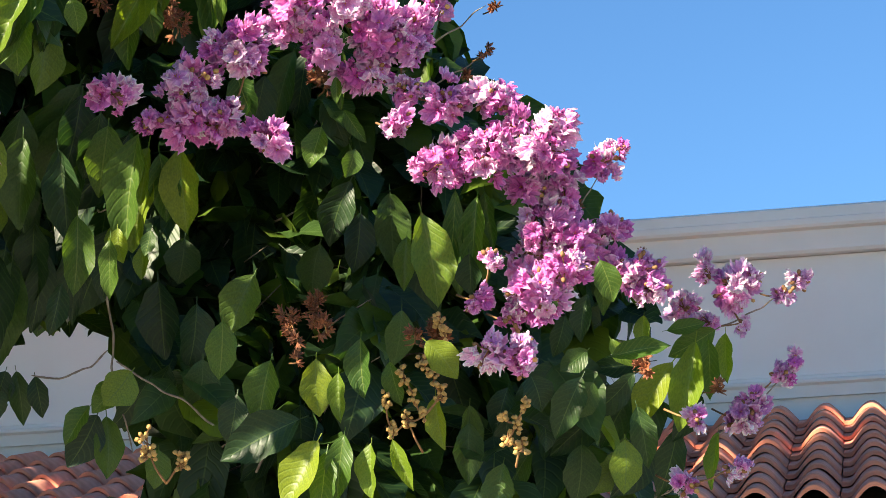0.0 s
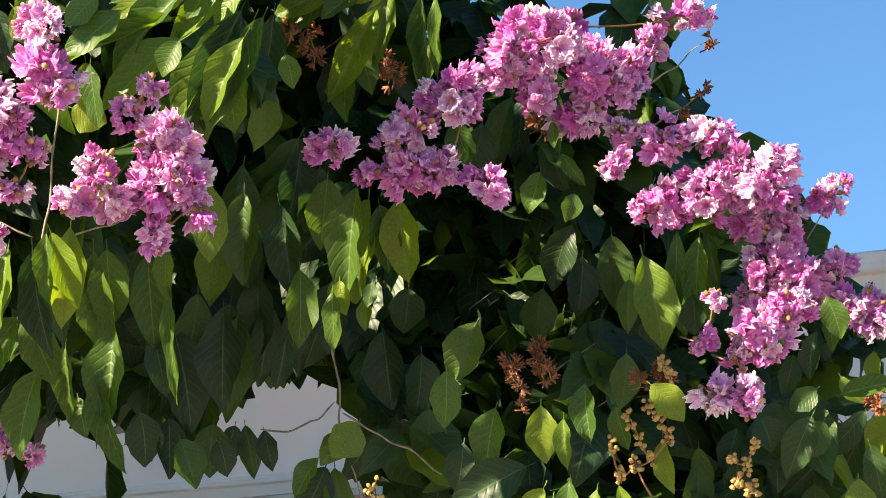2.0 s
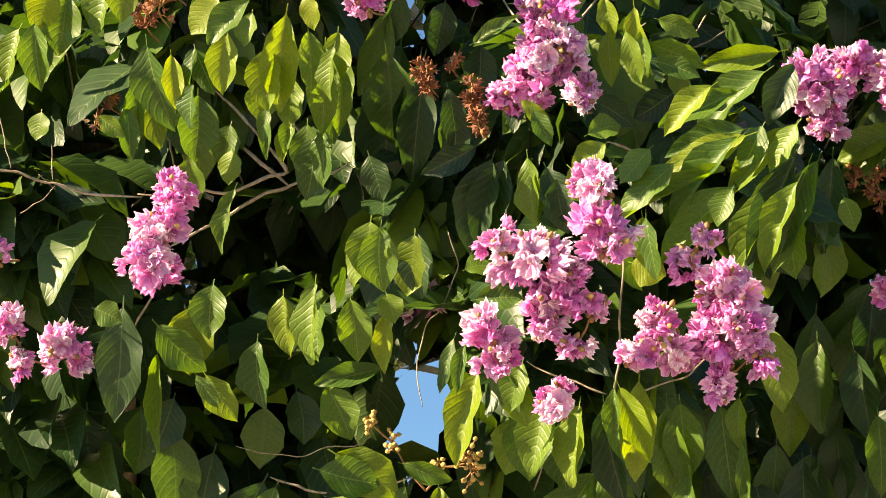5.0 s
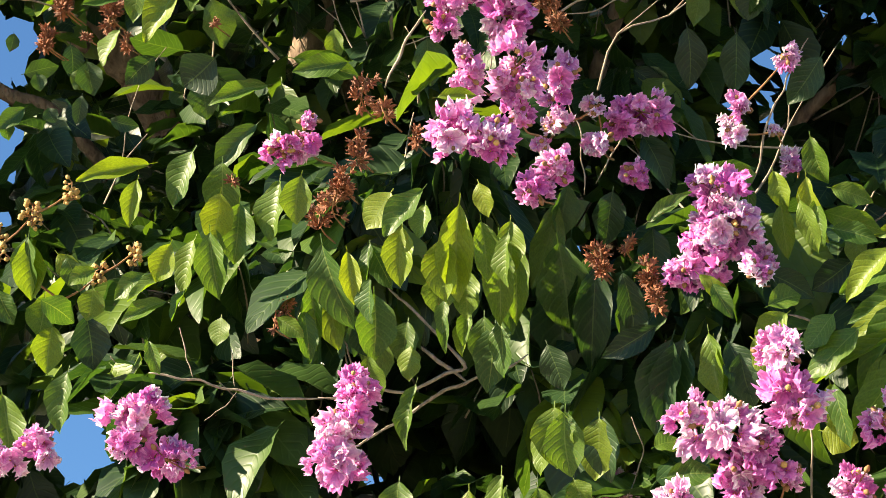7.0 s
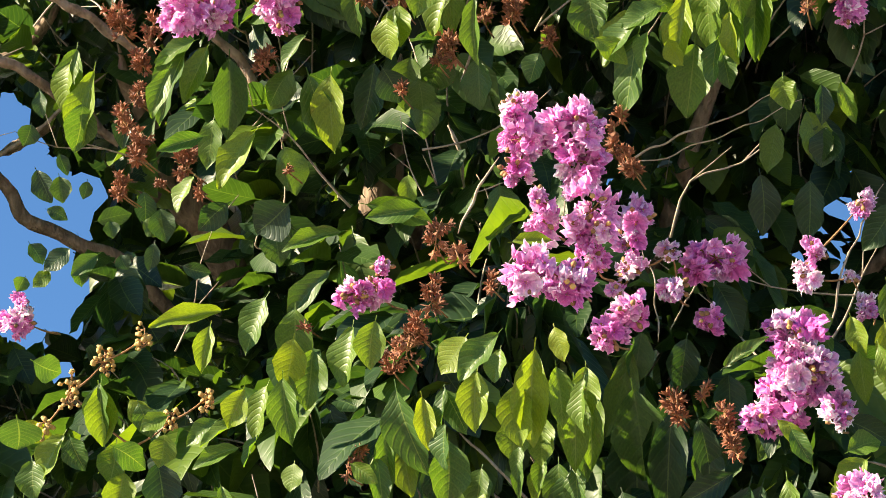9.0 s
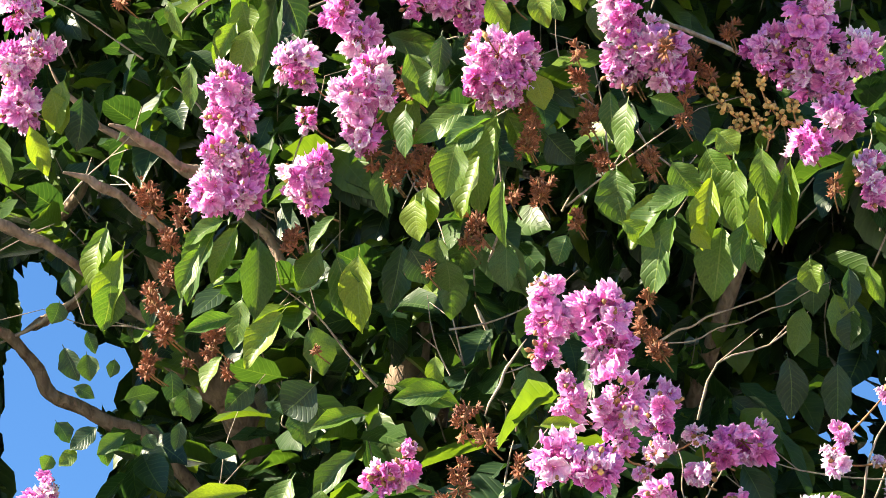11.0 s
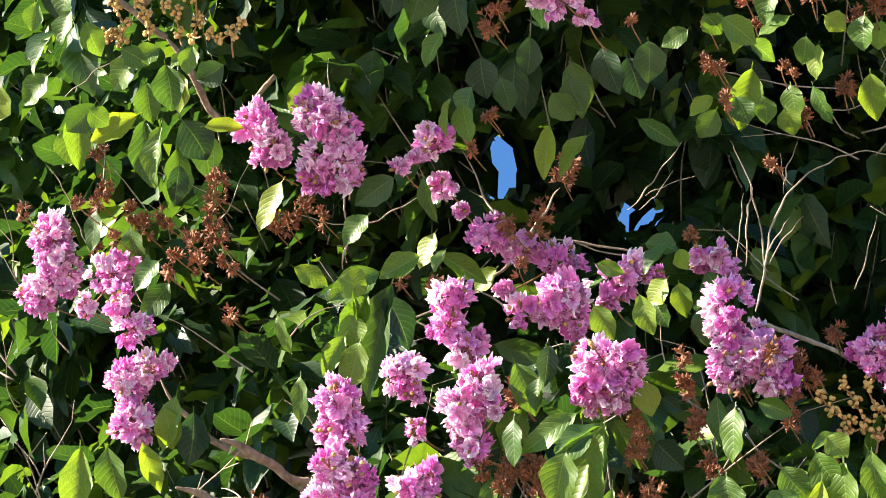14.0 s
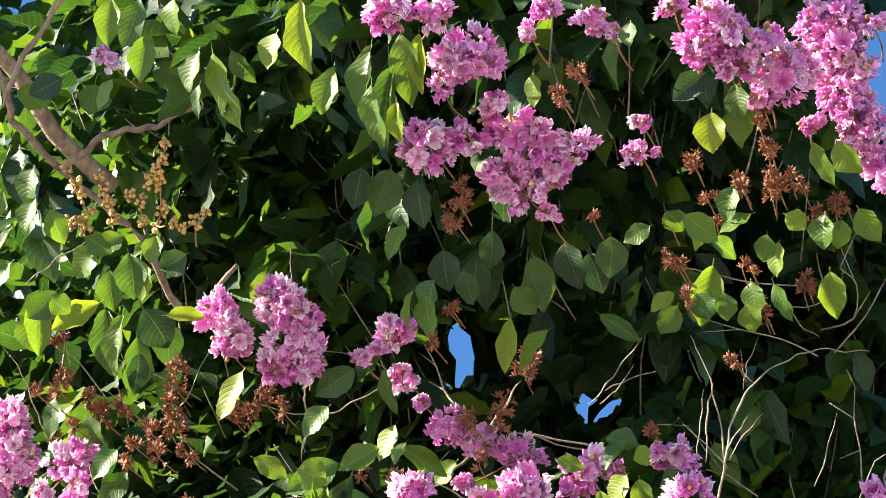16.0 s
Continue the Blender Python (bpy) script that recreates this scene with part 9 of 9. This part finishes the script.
def foliage(name, count, inner, outer, sizes, seed, stock, lobe, clumpy=True):
    """Sprays of drooping leaves through the shell of one lobe of the crown between two depths, joined into one mesh."""
    r = random.Random(seed)
    verts, faces, uvs, sticks = [], [], [], []
    total, made, tries = 0, 0, 0
    c, rad = LOBES[lobe]
    while made < count and tries < count * 40:
        tries += 1
        d = Vector((r.gauss(0, 1), r.gauss(0, 1), r.gauss(0, 1))).normalized()
        if lobe in (0, 1, 3) and d.y > 0.3 and r.random() < 0.75:
            continue
        k = r.uniform(inner, outer)
        p = np.array([c[i] + d[i] * rad[i] * k for i in range(3)])
        if clumpy and noise.noise(Vector(p) * 2.4) + 0.55 * noise.noise(Vector(p) * 6.5) < (0.24 if lobe == 4 else 0.15 if p[2] > 3.4 else 0.08):
            p = np.array([c[i] + d[i] * rad[i] * (k - r.uniform(0.12, 0.32)) for i in range(3)])
        if p[2] < 2.05 or (lobe == 0 and p[2] > 6.2) or in_clearing(p, 0.02):
            continue
        made += 1
        out = outward(p)
        root = Vector(p) - out * r.uniform(0.06, 0.20) + Vector((r.uniform(-0.07, 0.07), r.uniform(-0.07, 0.07), r.uniform(-0.12, 0.04)))
        bend = Vector(p).lerp(root, 0.5) + Vector((r.uniform(-0.02, 0.02), 0, r.uniform(-0.02, 0.02)))
        if not in_clearing(np.array(root), 0.03) and not in_clearing(np.array(bend), 0.03):
            sticks.append(tube([(*root, 0.0024), (*bend, 0.0019), (*p, 0.0012)], 3, 0.1, made))
        for _ in range(r.randint(5, 8)):
            length = r.uniform(*sizes) * (0.88 if p[2] > 3.4 and lobe in (0, 4) else 1.12)
            swing = Vector((r.gauss(0, 1), r.gauss(0, 1), 0)).normalized()
            way = (swing * r.uniform(0.35, 1.0) + out * 0.3 + Vector((0, 0, r.uniform(-1.5, 0.05)))).normalized()
            base = Vector(p) + swing * r.uniform(0.0, 0.04) + Vector((0, 0, r.uniform(-0.05, 0.05)))
            if in_clearing(np.array(base + way * length), 0.0) or in_clearing(np.array(base + way * length * 0.5), -0.03) or before_skin(np.array(base + way * length * 0.5)):
                continue
            face = (out * 0.5 + SUN_DIR * 0.45 + Vector((r.uniform(-0.7, 0.7), r.uniform(-0.7, 0.7), 0.5 + r.uniform(-0.5, 0.7)))).normalized()
            m = np.array(leaf_pose(base, base + way * length, length * r.uniform(0.48, 0.64), face))
            bv, bf, bu = stock[r.randrange(len(stock))]
            verts.append(bv @ m[:3, :3].T + m[:3, 3])
            faces.append(np.array(bf) + total)
            uvs += bu
            total += len(bv)
    allv = np.concatenate(verts) - np.array(tree.location)
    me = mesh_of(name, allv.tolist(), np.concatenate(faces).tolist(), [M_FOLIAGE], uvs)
    part(name, me, tree, "dense broad green foliage", "stuff")
    if stock is COARSE:
        v, f = joined(sticks)
        tree_part("brushwood", v, f, M_TWIG, "thin brown twigs inside the crown", "stuff")


def bare_twigs(count, seed):
    """Thin leafless twigs that curve out between the leaves of the upper crown, some of them forked."""
    r = random.Random(seed)
    sticks = []
    c, rad = LOBES[0]
    while len(sticks) < count:
        a, up = r.uniform(-2.3, -0.75), r.uniform(3.2, 5.0)
        w = math.sqrt(1 - ((up - c[2]) / rad[2]) ** 2)
        p = Vector((c[0] + math.cos(a) * rad[0] * w * r.uniform(0.80, 0.93), c[1] + math.sin(a) * rad[1] * w * r.uniform(0.80, 0.93), up))
        if in_clearing(np.array(p), 0.0):
            continue
        way = (outward(p) * 0.5 + Vector((r.gauss(0, 0.7), r.gauss(0, 0.4), r.uniform(-0.3, 1.0)))).normalized()
        path = [(*p, r.uniform(0.0016, 0.0028))]
        length = r.uniform(0.05, 0.10)
        for k in range(3):
            way = (way + Vector((r.gauss(0, 0.3), r.gauss(0, 0.3), r.gauss(0.05, 0.3)))).normalized()
            p = p + way * length
            path.append((*p, path[0][3] * (0.8 - 0.22 * k)))
            if r.random() < 0.55:
                fork = (way + Vector((r.gauss(0, 0.7), r.gauss(0, 0.5), r.gauss(0.1, 0.6)))).normalized()
                sticks.append(tube([path[-1], (*(p + fork * length * 0.5), 0.0011), (*(p + fork * length * 0.9), 0.0007)], 4, 0.15, k))
        sticks.append(tube(path, 5, 0.15, len(sticks)))
    v, f = joined(sticks)
    tree_part("brushwood", v, f, M_TWIG, "thin bare pale brown twigs", "stuff")


bare_twigs(330, 5)
foliage("foliage", 4100, 0.78, 0.94, (0.10, 0.155), 11, COARSE, 0)
foliage("foliage", 2300, 0.40, 0.78, (0.11, 0.17), 12, PLAIN, 0, False)
foliage("foliage", 210, 0.45, 0.92, (0.09, 0.14), 13, COARSE, 1)
foliage("foliage", 3300, 0.30, 1.0, (0.18, 0.26), 14, PLAIN, 2, False)
# added crown top that keeps the sun off the house wall
foliage("foliage", 1500, 0.2, 1.0, (0.15, 0.22), 22, PLAIN, 9, False)
foliage("foliage", 16, 0.2, 1.0, (0.10, 0.13), 23, COARSE, 10, False)
# added unseen spray that shades the middle of the upper crown
foliage("foliage", 46, 0.1, 1.0, (0.10, 0.15), 24, COARSE, 11, False)
foliage("foliage", 330, 0.2, 0.88, (0.09, 0.14), 15, COARSE, 3)
foliage("foliage", 620, 0.35, 0.93, (0.10, 0.155), 16, COARSE, 4)
foliage("foliage", 260, 0.2, 0.9, (0.10, 0.15), 17, COARSE, 5)
foliage("foliage", 1100, 0.35, 1.0, (0.11, 0.17), 18, PLAIN, 6, False)
foliage("foliage", 230, 0.1, 0.75, (0.10, 0.15), 19, PLAIN, 3, False)
for n, lobe in ((26, 7), (28, 8)):
    foliage("foliage", n, 0.1, 0.9, (0.10, 0.145), 30 + lobe, COARSE, lobe, False)
foliage("foliage", 120, 0.1, 0.75, (0.10, 0.15), 21, PLAIN, 1, False)

# ---- roof tiles, courses from the wall down to the eave ----
for col in range(-8, 22):
    for row in range(10):
        ob = new("tile", TILES[(col * 3 + row * 5) % 4])
        ob.parent = roof
        ob.matrix_basis = Matrix.Translation((3.565 + (col - 18) * PITCH_X + rng.uniform(-0.002, 0.002), -0.115 - row * COURSE + rng.uniform(-0.004, 0.004), -0.030)) @ Matrix.Rotation(rng.uniform(-0.008, 0.008), 4, "Z")
